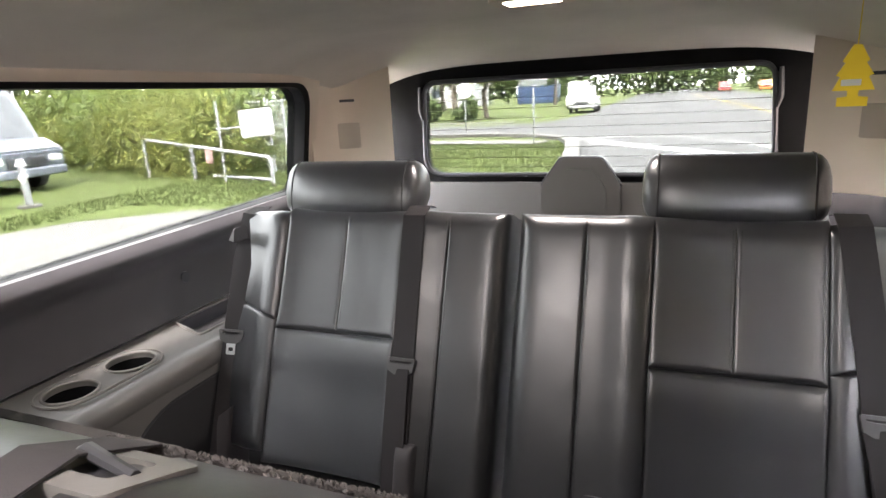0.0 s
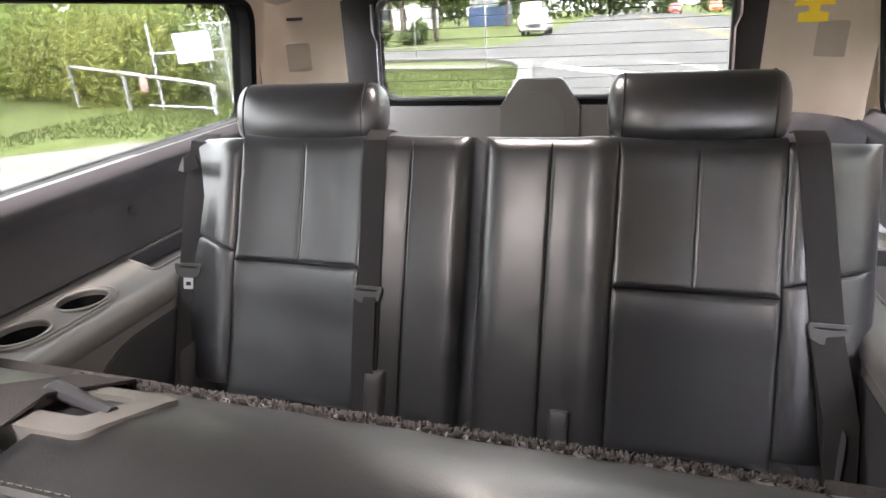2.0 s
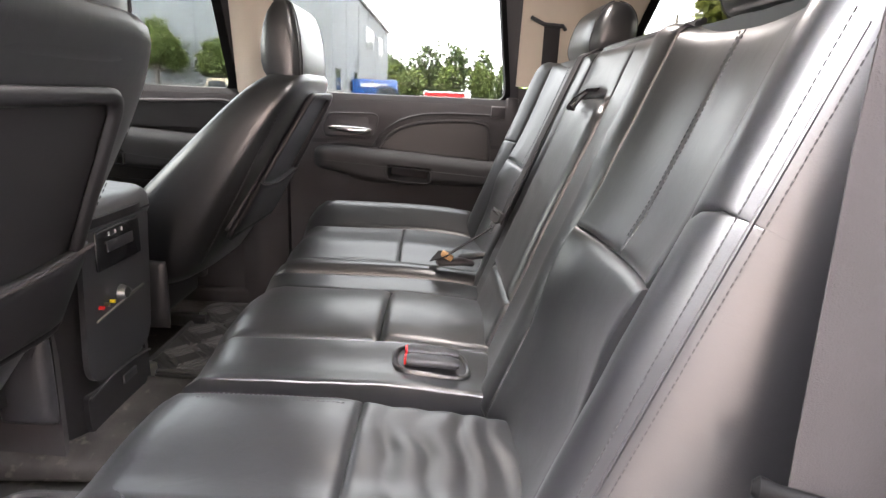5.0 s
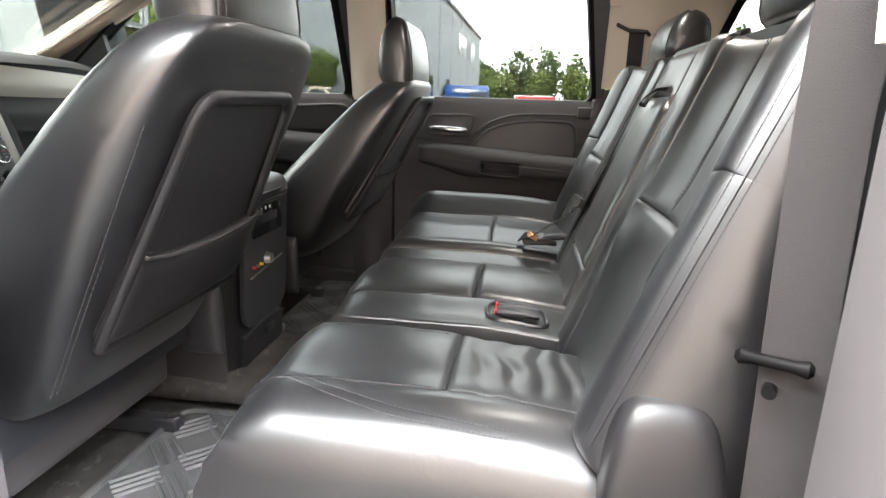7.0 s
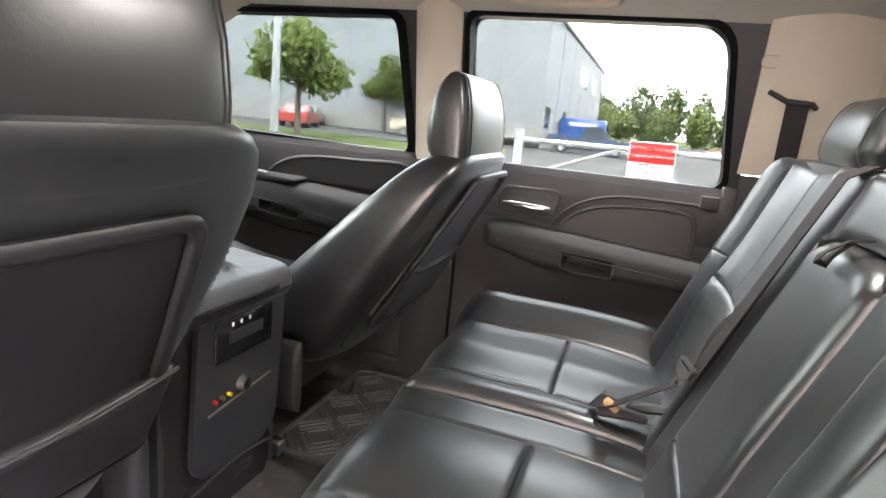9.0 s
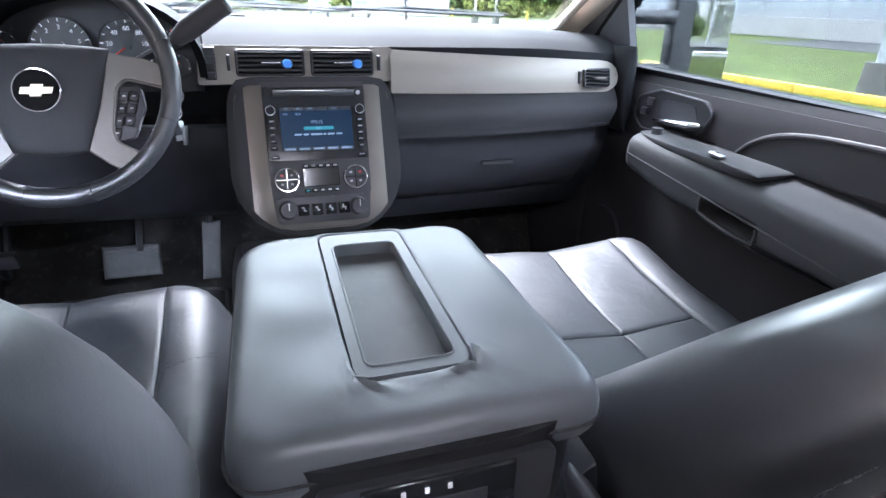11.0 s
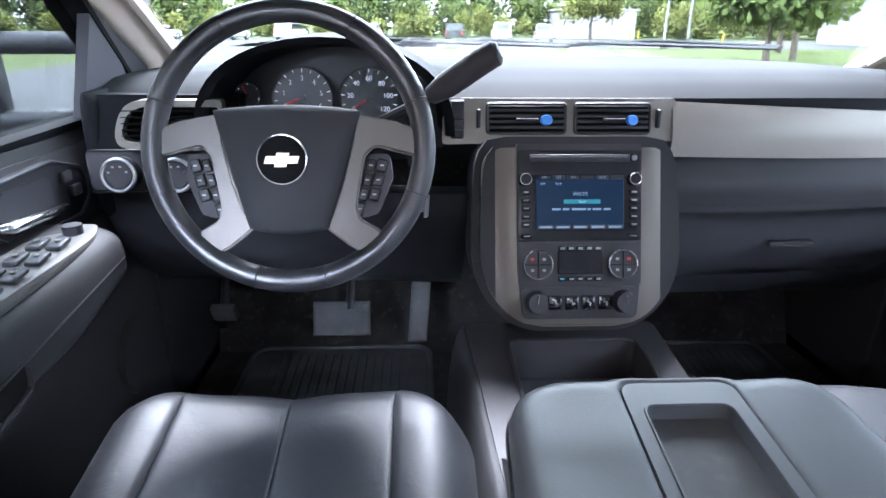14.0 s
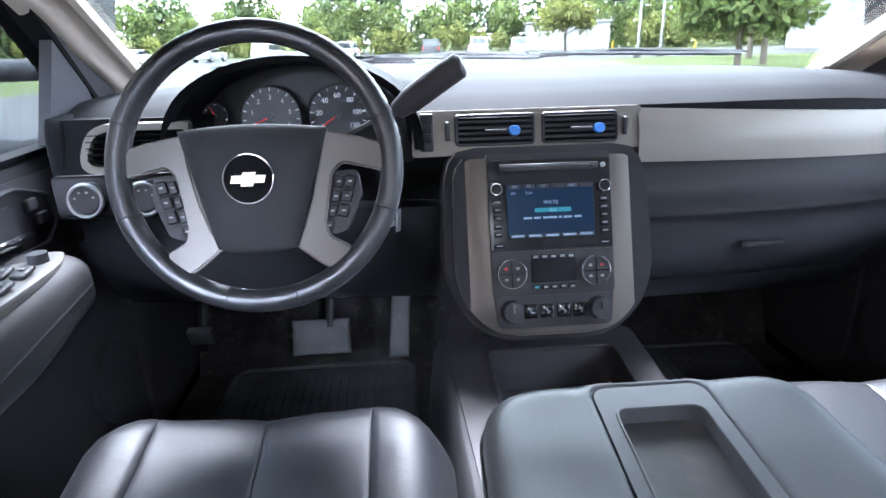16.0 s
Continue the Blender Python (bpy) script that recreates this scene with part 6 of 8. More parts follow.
for s in (-1, 1):
    up = rounded([(s * x, y) for x, y in ((0.086, 0.043), (0.140, 0.034), (0.170, 0.024), (0.170, -0.013), (0.113, 0.001), (0.100, -0.012), (0.094, -0.045), (0.089, -0.078), (0.093, -0.095), (0.116, -0.108), (0.124, -0.119), (0.098, -0.142), (0.079, -0.132), (0.046, -0.106), (0.058, -0.085), (0.072, -0.046), (0.084, 0.005))], [0.004, 0.02, 0.004, 0.004, 0.012, 0.010, 0.01, 0.012, 0.012, 0.006, 0.004, 0.004, 0.008, 0.006, 0.01, 0.01, 0.01], 5)
    sp = plate(up, lambda x, y: wp(x, y, 0.014 - 0.12 * max(0, math.hypot(x, y) - 0.11)), WM.to_3x3() @ Vector((0, 0, -0.016)))
    caps = [f for f in sp.faces if len(f.verts) > 6]
    bmesh.ops.bevel(sp, geom=list({e for f in caps for e in f.edges}), offset=0.0045, segments=3, affect="EDGES", clamp_overlap=True)
    part("spoke", sp, SPOKE, wheel, "brushed silver spoke")
    pod = part("switch_pod", plate(rounded([(s * x, y) for x, y in ((0.102, -0.010), (0.132, -0.008), (0.136, -0.040), (0.116, -0.088), (0.094, -0.095), (0.087, -0.070))], 0.008, 4), lambda x, y: wp(x, y, 0.003), WM.to_3x3() @ Vector((0, 0, -0.02))), PLASTIC, wheel)
    for q in range(4):
        sx, sy = 0.1075 - 0.0052 * q, -0.024 - 0.0192 * q
        for dx, w in ((0.0, 0.0115), (0.0145, 0.0145)):
            if q == 3 and dx:
                continue
            b = part("switch", box(w, 0.0172, 0.006, wp(s * (sx + dx), sy, 0.005), 0.0025, 3, WM.to_3x3().to_4x4() @ Matrix.Rotation(-s * 0.27, 4, "Z")), VINYL, pod)
            part("mark", box(0.005, 0.0022, 0.0006, wp(s * (sx + dx), sy, 0.0082), 0, 1, WM.to_3x3().to_4x4()), PRINT, b)
part("column_cover", tube([wp(0, -0.01, 0.0), wp(0, -0.02, -0.10), wp(0, -0.02, -0.22)], [0.05, 0.06, 0.07], 20), BLACK, wheel)
sh = thing("gear_lever", "black column gear lever with a thick grip", "gear lever")
part("stem", tube([(-0.33, 0.06, 0.72), (-0.25, 0.0, 0.765), (-0.215, -0.02, 0.79)], 0.008, 8), BLACK, sh)
part("grip", tube([(-0.235, -0.008, 0.775), (-0.215, -0.02, 0.79), (-0.17, -0.035, 0.822), (-0.150, -0.04, 0.834), (-0.146, -0.041, 0.836)], [0.013, 0.018, 0.018, 0.017, 0.012], 14), PLASTIC, sh)
ig = thing("ignition_keys", "bunch of keys hanging from the ignition", "keys")
part("barrel", disc(0.016, 0.03, 18, (-0.255, 0.04, 0.675), Matrix.Rotation(radians(80), 4, "X")), BLACK, ig)
part("key_blade", box(0.004, 0.03, 0.02, (-0.255, 0.015, 0.672), 0.001), STEEL, ig)
part("key_head", box(0.006, 0.012, 0.03, (-0.253, -0.005, 0.655), 0.003, 2, Matrix.Rotation(0.3, 4, "Z")), STEEL, ig)
for k in range(3):
    part("hanging_key", box(0.018, 0.003, 0.035, (-0.258 + 0.008 * k, 0.0 + 0.006 * k, 0.628 - 0.01 * k), 0.002, 2, Matrix.Rotation(0.6 * k, 4, "Z") @ Matrix.Rotation(0.2 * k - 0.2, 4, "Y")), STEEL if k else BLACK, ig)
part("key_ring", tube([(-0.254 + 0.012 * math.cos(a), 0.0, 0.652 + 0.012 * math.sin(a)) for a in (2 * math.pi * k / 18 for k in range(18))], 0.001, 5, closed=True), STEEL, ig)

# centre console
con = thing("centre_console", "charcoal centre console with a padded grey lid and tray", "centre console")
for s in (-1, 1):
    part("side_panel", slab(lambda a, b: (s * (0.155 - 0.005 * b), -0.715 + 0.685 * a, (0.05 + 0.42 * b) if a < 0.45 else 0.05 + (0.42 - 0.13 * min(1, (a - 0.45) * 4)) * b), 20, 6, (-s * 0.012, 0, 0)), PLASTIC, con)
lidp = lambda y: 0.50 + 0.11 * (y + 0.65)


def lid_top():
    """The padded top of the console box round its tray: rounded corners, a thick soft rim and a few creases at the tray's rear corners."""
    bm = bmesh.new()
    n, cy = 120, -0.513
    edge = [(-0.190, -0.742), (0.190, -0.742), (0.166, -0.343), (-0.166, -0.343)]
    outer, inner = rounded(edge, [0.045, 0.045, 0.06, 0.06], 12), rounded([(-0.063, -0.667), (0.063, -0.667), (0.058, -0.3605), (-0.058, -0.3605)], 0.018, 6)

    def cut(loop, a):
        d = Vector((math.cos(a), math.sin(a)))
        for p, q in zip(loop, loop[1:] + loop[:1]):
            p, q = Vector((p[0], p[1] - cy)), Vector((q[0], q[1] - cy))
            e = q - p
            den = d.x * e.y - d.y * e.x
            if abs(den) > 1e-9:
                r, w = (p.x * e.y - p.y * e.x) / den, (p.x * d.y - p.y * d.x) / den
                if r > 0 and -1e-6 <= w <= 1 + 1e-6:
                    return r
        return 0.1
    fs = [0, 0.02, 0.05, 0.1, 0.2, 0.3, 0.4, 0.5, 0.6, 0.7, 0.78, 0.85, 0.9, 0.94, 0.97, 0.99, 1.0]
    cols = []
    for i in range(n):
        a = 2 * math.pi * (i + 0.5) / n
        ri, ro = cut(inner, a), cut(outer, a)
        col = []
        for f in fs:
            r = ri + (ro - ri) * f
            x, y = r * math.cos(a), cy + r * math.sin(a)
            di, do = r - ri, ro - r
            z = lidp(y) + 0.004 + 0.004 * noise.noise(Vector((x * 11, y * 11, 2)))
            rr = min(0.026, (ro - ri) * 0.8)
            if do < rr:
                z -= 0.026 * (1 - math.sqrt(max(0.0, 1 - (1 - do / rr) ** 2)))
            if di < 0.005:
                z -= 0.0045 * (1 - di / 0.005) ** 2
            for sx in (-1, 1):
                ux, uy = x - sx * 0.062, y + 0.664
                if uy < 0.02:
                    ang = math.atan2(uy, sx * ux)
                    rad = math.hypot(ux, uy)
                    z += 0.004 * math.exp(-(rad / 0.035) ** 2) * math.sin(9 * ang + sx)
            col.append(bm.verts.new((x, y, z)))
        x, y = ro * math.cos(a), cy + ro * math.sin(a)
        for k, drop in ((1.002, 0.031), (1.001, 0.041), (0.985, 0.050)):
            col.append(bm.verts.new((x * k, cy + (y - cy) * k, lidp(y) - drop)))
        cols.append(col)
    for i in range(n):
        p, q = cols[i], cols[(i + 1) % n]
        for k in range(len(p) - 1):
            bm.faces.new((p[k], p[k + 1], q[k + 1], q[k]))
    bm.faces.new([c[-1] for c in cols])
    bmesh.ops.recalc_face_normals(bm, faces=bm.faces)
    return bm


lid = part("lid", lid_top(), LID, con, "padded grey vinyl lid")
part("side_seam", tube([(x, y, lidp(y) - 0.033) for x, y in rounded([(-0.1915, -0.7435), (0.1915, -0.7435), (0.1675, -0.3415), (-0.1675, -0.3415)], [0.045, 0.045, 0.06, 0.06], 8)], 0.0018, 6, closed=True), THREAD, lid)
tf = rounded([(-0.062, -0.666), (0.062, -0.666), (0.057, -0.3615), (-0.057, -0.3615)], 0.017, 6)
ti = rounded([(-0.049, -0.650), (0.049, -0.650), (0.043, -0.392), (-0.043, -0.392)], 0.013, 6)
part("tray_frame", ring_out(tf, ti, lambda x, y: (x, y, lidp(y) + 0.0035), (0, 0, -0.03)), LID, lid, "grey tray frame")
part("tray_edge", tube([(x, y, lidp(y) + 0.0035) for x, y in ti], 0.0016, 6, closed=True), LID, lid)
part("tray_mat", plate(ti, lambda x, y: (x, y, lidp(y) - 0.014 + 0.03 * (y + 0.405)), (0, 0, -0.01)), RUBBER, lid, "textured rubber tray mat")
part("rear_face", slab(lambda a, b: ((0.158 - 0.03 * (1 - b) ** 2) * (2 * a - 1), -0.752 + 0.05 * (0.42 - 0.42 * b) + 0.035 * abs(2 * a - 1) ** 5, 0.05 + 0.42 * b), 28, 10, (0, 0.012, 0)), VINYL, con)
hat = rounded([(-0.105, 0.062), (0.105, 0.062), (0.112, 0.155), (-0.112, 0.155)], [0.05, 0.05, 0.012, 0.012], 6)
part("lower_hatch", plate(hat, lambda x, z: (x, -0.7535 + 0.05 * (0.47 - z), z), (0, 0.01, 0)), VINYL, con, "dark lower hatch")
part("hatch_pull", box(0.05, 0.004, 0.018, (0.03, -0.755 + 0.05 * 0.34, 0.13), 0.0015), BLACK, con)
part("lower_line", tube([(0.11 * (2 * k / 16 - 1), -0.757 + 0.05 * (0.47 - 0.15), 0.150 + 0.012 * math.sin(math.pi * k / 16)) for k in range(17)], 0.003, 6), PLASTIC, con)
ry = lambda z: -0.756 + 0.05 * (0.47 - z)
rcp = part("control_face", plate(rounded([(-0.115, 0.17), (0.115, 0.17), (0.115, 0.455), (-0.115, 0.455)], [0.06, 0.06, 0.01, 0.01], 6), lambda x, z: (x, ry(z) - 0.004, z), (0, 0.01, 0)), BLACK, con, "black rear control panel")
rp = part("radio_panel", box(0.15, 0.006, 0.072, (-0.003, ry(0.415) - 0.006, 0.415), 0.003), GLOSS, rcp)
part("display", box(0.09, 0.003, 0.02, (-0.003, ry(0.415) - 0.0095, 0.418), 0.001), BLACK, rp)
for k in range(3):
    part("mark", box(0.0045, 0.0012, 0.007, (-0.04 + 0.022 * k, ry(0.44) - 0.0095, 0.441), 0.001), WHITE, rp)
for k in range(5):
    part("mark", box(0.009, 0.0012, 0.005, (-0.043 + 0.021 * k, ry(0.39) - 0.0095, 0.392), 0.0005), WHITE, rp)
part("outlet_cap", disc(0.015, 0.014, 24, (0.0, ry(0.33) - 0.01, 0.318), Matrix.Rotation(radians(90), 4, "X"), None, 0.011), STEEL, rcp, "round chrome outlet cap")
for k, mt in enumerate((RED, GOLD, YELLOW)):
    part("socket", disc(0.0036, 0.008, 14, (-0.072 + 0.018 * k, ry(0.315) - 0.008, 0.312), Matrix.Rotation(radians(90), 4, "X")), mt, rcp)
part("slot_line", box(0.17, 0.004, 0.004, (0, ry(0.30) - 0.006, 0.298), 0.0005, 1, Matrix.Rotation(radians(-6), 4, "Y")), TRIM, rcp)
# open bin in front of the lid
br = rounded([(-0.150, -0.33), (0.160, -0.33), (0.178, 0.11), (-0.170, 0.11)], 0.02, 5)
bi = rounded([(-0.100, -0.31), (0.112, -0.31), (0.124, 0.045), (-0.102, 0.045)], 0.02, 5)
bz = lambda y: 0.345 + 0.02 * (y + 0.3)
part("bin_rim", ring_out(br, bi, lambda x, y: (x, y, bz(y)), (0, 0, -0.08)), PLASTIC, con)
part("bin_floor", plate(bi, lambda x, y: (x, y, 0.272), (0, 0, -0.02)), RUBBER, con)
part("bin_lip", tube([(x, y, bz(y) + 0.001) for x, y in bi], 0.0035, 8, closed=True), PLASTIC, con)
part("cup_cover", box(0.10, 0.17, 0.012, (-0.045, -0.215, 0.349), 0.005, 3), PLASTIC, con)
for s in (-1, 1):
    part("flank", slab(lambda a, b: (s * (0.158 + 0.012 * a + 0.035 * math.sin(0.5 * math.pi * b)), -0.40 + 0.52 * a, 0.345 - 0.30 * b * b), 14, 12, (-s * 0.02, 0, -0.004)), SOFT, con)
part("bin_divider", box(0.006, 0.012, 0.035, (0.10, -0.02, 0.300), 0.002), BLACK, con)
part("bin_divider", box(0.006, 0.012, 0.02, (0.112, -0.05, 0.294), 0.002), BLACK, con)

# pedals and mats
ped = thing("brake_pedal", "wide black ribbed brake pedal", "pedal")
part("pad", pillow(lambda u, v: (Vector((-0.44 + 0.068 * u, 0.41 + 0.016 * v, 0.21 + 0.038 * v)), Vector((0, -0.92, 0.39))), 14, 10, 7, 0.006, 0.01), RUBBER, ped)
for k in range(6):
    part("rib", tube([(-0.50, 0.397 + 0.0042 * k, 0.188 + 0.0105 * k), (-0.38, 0.397 + 0.0042 * k, 0.188 + 0.0105 * k)], 0.0022, 5), RUBBER, ped)
part("arm", tube([(-0.42, 0.42, 0.23), (-0.415, 0.47, 0.33), (-0.41, 0.48, 0.45)], 0.011, 8), BLACK, ped)
gp = thing("accelerator_pedal", "long black accelerator pedal", "pedal")
part("pad", pillow(lambda u, v: (Vector((-0.255 + 0.024 * u + 0.006 * v, 0.50 + 0.03 * v, 0.185 + 0.075 * v)), Vector((0, -0.92, 0.39))), 10, 16, 6, 0.006, 0.01), RUBBER, gp)
part("arm", tube([(-0.252, 0.52, 0.26), (-0.25, 0.56, 0.42)], 0.01, 8), BLACK, gp)
pp = thing("parking_brake_pedal", "small black parking brake pedal", "pedal")
part("pad", box(0.055, 0.02, 0.045, (-0.685, 0.33, 0.27), 0.006, 2, Matrix.Rotation(radians(25), 4, "X")), RUBBER, pp)
part("arm", tube([(-0.70, 0.34, 0.26), (-0.715, 0.40, 0.2), (-0.72, 0.5, 0.35)], 0.012, 8), BLACK, pp)


def floor_mat(x0, x1, y0, y1, label, z=0.012, ribs="long"):
    t = thing("floor_mat", label, "floor mat", group="floor mats")
    o = rounded([(x0, y0), (x1, y0), (x1, y1), (x0, y1)], 0.05, 6)
    cx, cy = (x0 + x1) / 2, (y0 + y1) / 2
    part("mat", plate(o, lambda x, y: (x, y, z), (0, 0, -0.008)), RUBBER, t)
    part("raised_edge", tube([((x - cx) * 0.96 + cx, (y - cy) * 0.96 + cy, z + 0.003) for x, y in o], 0.007, 6, closed=True), RUBBER, t)
    if ribs == "long":
        n = int((x1 - x0) / 0.022)
        for k in range(3, n - 2):
            x = x0 + (x1 - x0) * k / n
            part("rib", tube([(x, y0 + 0.06, z + 0.001), (x, y1 - 0.05, z + 0.001)], 0.004, 5), RUBBER, t)
    else:
        for a in range(6):
            for b in range(4):
                px, py = x0 + (x1 - x0) * (a + 0.8) / 6.6, y0 + (y1 - y0) * (b + 0.8) / 4.6
                for q in range(4):
                    d = Vector((1, 1 if (a + b) % 2 else -1, 0)).normalized()
                    e = Vector((d.y, -d.x, 0))
                    c = Vector((px, py, z + 0.001)) + e * (q - 1.5) * 0.016
                    part("rib", tube([c - d * 0.04, c + d * 0.04], 0.004, 5), RUBBER, t)
    return t


floor_mat(-0.72, -0.22, 0.02, 0.62, "black ribbed rubber mat in the driver footwell")
floor_mat(0.22, 0.72, 0.02, 0.62, "black ribbed rubber mat in the passenger footwell")
floor_mat(-0.79, -0.18, -0.98, -0.63, "black rubber mat with a chevron tread, dusty", 0.012, "chevron")
floor_mat(0.26, 0.76, -0.95, -0.62, "black rubber mat with a chevron tread, dusty", 0.012, "chevron")


# ---- doors ----
def door_trim(name, s, y0, y1, label, front):
    """The inside of a door: a dark panel with an armrest, a pull cup, an upper pad and a chrome handle."""
    t = thing(name, label, "car door", kind="structure")
    L = y1 - y0
    Y = lambda a: y0 + L * a

    def panel(a, b):
        z = 0.05 + 0.63 * b
        bulge = 0.018 * math.exp(-((z - 0.62) / 0.07) ** 2)
        return (s * (0.83 - bulge), Y(a), z)
    part("panel", slab(panel, 12, 18, (s * 0.04, 0, 0)), PLASTIC, t)
    def skin(a, b):
        q = math.pi * 0.62 * max(0.0, (b - 0.55) / 0.45)
        return (s * (0.823 + 0.020 * (1 - math.cos(q)) - 0.006 * math.sin(math.pi * b)), Y(a), 0.545 + 0.138 * min(1.0, b / 0.8) + 0.016 * math.sin(q))
    part("upper_skin", slab(skin, 12, 20, (s * 0.012, 0, -0.004)), SOFT, t)
    return t


d2 = door_trim("door_2", 1, -1.56, -0.87, "closed rear door with dark plastic trim and padded armrest", False)


def smooth(pts, n=5):
    """A soft curve through points of the plane."""
    out = []
    for i in range(len(pts) - 1):
        p0, p1, p2, p3 = (Vector(pts[max(0, min(len(pts) - 1, i + k))]) for k in (-1, 0, 1, 2))
        for q in range(n):
            u = q / n
            out.append(tuple(0.5 * (2 * p1 + (p2 - p0) * u + (2 * p0 - 5 * p1 + 4 * p2 - p3) * u * u + (3 * p1 - p0 - 3 * p2 + p3) * u ** 3)))
    return out + [tuple(pts[-1])]


def smoothstep(a, b, v):
    k = min(1.0, max(0.0, (v - a) / (b - a)))
    return k * k * (3 - 2 * k)


def arm(t, s, y0, y1, top, low, xin, cup, seam, mat=None):
    """A long rounded armrest from its nose y0 back to y1: top, low and xin give its edges at y; cup is the pull pocket (y0, y1, z below the seam, depth)."""
    bm = bmesh.new()
    rings = []
    ny, n = 120, 72
    L = y0 - y1
    for j in range(ny + 1):
        d = L * (0.5 * (j / ny) ** 2 + 0.5 * (j / ny))
        y = y0 - d
        k = math.sqrt(max(0.0, 1 - (1 - min(1.0, d / 0.055)) ** 2))
        zt, zb = top(y), low(y)
        zc, hh = (zt + zb) / 2, (zt - zb) / 2 * (0.35 + 0.65 * k)
        xi = 0.83 - (0.83 - xin(y)) * (0.12 + 0.88 * k)
        ring = []
        for q in range(n):
            a = 2 * math.pi * q / n
            c, w = math.cos(a), math.sin(a)
            x = 0.84 + (xi - 0.84) * abs(c) ** 0.42 if c > 0 else 0.84
            z = zc + hh * abs(w) ** 0.55 * (1 if w > 0 else -1)
            if c > 0:
                zs = seam(y)
                x += cup[3] * smoothstep(cup[1] - 0.006, cup[1] + 0.006, y) * smoothstep(cup[0] + 0.006, cup[0] - 0.006, y) * smoothstep(zs, zs - 0.006, z) * smoothstep(zs - cup[2] - 0.005, zs - cup[2] + 0.007, z)
            ring.append(bm.verts.new((s * x, y, z)))
        rings.append(ring)
    for a, b in zip(rings, rings[1:]):
        for q in range(n):
            bm.faces.new((a[q], a[(q + 1) % n], b[(q + 1) % n], b[q]))
    bm.faces.new(rings[0])
    bm.faces.new(rings[-1][::-1])
    bmesh.ops.recalc_face_normals(bm, faces=bm.faces)
    ar = part("armrest", bm, mat or SOFT, t)
    ys = [y0 - 0.05 - (L - 0.05) * k / 40 for k in range(41)]
    part("arm_seam", tube([(s * (xin(y) + 0.0006), y, seam(y)) for y in ys], 0.0017, 6), BLACK, ar)
    lip = [(cup[0] + 0.004, -0.004), (cup[0] + 0.003, -cup[2] * 0.75), (cup[0] - 0.012, -cup[2] - 0.004), (cup[1] + 0.012, -cup[2] - 0.004), (cup[1] - 0.003, -cup[2] * 0.75), (cup[1] - 0.004, -0.004)]
    part("cup_lip", tube([(s * (xin(y) + 0.0006), y, seam(y) + z) for y, z in smooth(lip)], 0.0035, 8), mat or SOFT, ar)
    return ar


arm(d2, 1, -0.955, -1.557, lambda y: 0.543 - 0.075 * max(0.0, -1.05 - y), lambda y: 0.432 + 0.035 * smoothstep(-1.15, -1.0, y), lambda y: 0.712, (-1.195, -1.318, 0.034, 0.045), lambda y: 0.502 - 0.02 * (-1.0 - y) / 0.3)


padr = smooth([(-1.150, 0.520), (-1.170, 0.558), (-1.215, 0.595), (-1.285, 0.618), (-1.38, 0.627), (-1.46, 0.627), (-1.495, 0.612), (-1.503, 0.565), (-1.503, 0.500)])
part("upper_pad", plate(padr, lambda y, z: (0.8115, y, z), (0.02, 0, 0)), VINYL, d2, "dark padded insert")
part("pad_trim", tube([(0.809, y, z) for y, z in padr], 0.0055, 8), PLASTIC, d2)
part("shoulder_line", tube([(0.811, y, z) for y, z in smooth([(-1.135, 0.535), (-1.155, 0.570), (-1.20, 0.612), (-1.27, 0.640), (-1.36, 0.650), (-1.545, 0.650)])], 0.004, 6), BLACK, d2)
hp = part("handle_recess", plate(rounded([(-1.140, 0.570), (-0.985, 0.566), (-0.982, 0.600), (-1.0, 0.637), (-1.158, 0.641)], 0.022, 5), lambda y, z: (0.8125, y, z), (0.012, 0, 0)), PLASTIC, d2)
part("recess_rim", tube([(0.812, y, z) for y, z in rounded([(-1.140, 0.570), (-0.985, 0.566), (-0.982, 0.600), (-1.0, 0.637), (-1.158, 0.641)], 0.022, 5)], 0.003, 6, closed=True), BLACK, hp)
part("recess_cup", plate(rounded([(-1.118, 0.592), (-1.010, 0.588), (-1.018, 0.624), (-1.125, 0.628)], 0.014, 5), lambda y, z: (0.810, y, z), (0.012, 0, 0)), BLACK, hp)
part("handle", tube([(0.806, -0.996, 0.594), (0.796, -1.005, 0.594), (0.793, -1.04, 0.592), (0.793, -1.115, 0.588), (0.80, -1.130, 0.588)], [0.005, 0.008, 0.0095, 0.011, 0.008], 12), CHROME, d2, "chrome door handle")
part("lock_plate", box(0.012, 0.045, 0.035, (0.805, -1.525, 0.66), 0.004), PLASTIC, d2)
part("door_edge", box(0.05, 0.04, 0.66, (0.845, -1.568, 0.375), 0.008), PLASTIC, d2)
part("lower_pocket", tube([(0.815, -1.53, 0.42), (0.813, -1.52, 0.34), (0.813, -1.46, 0.29), (0.813, -1.36, 0.275)], 0.005, 8), BLACK, d2)

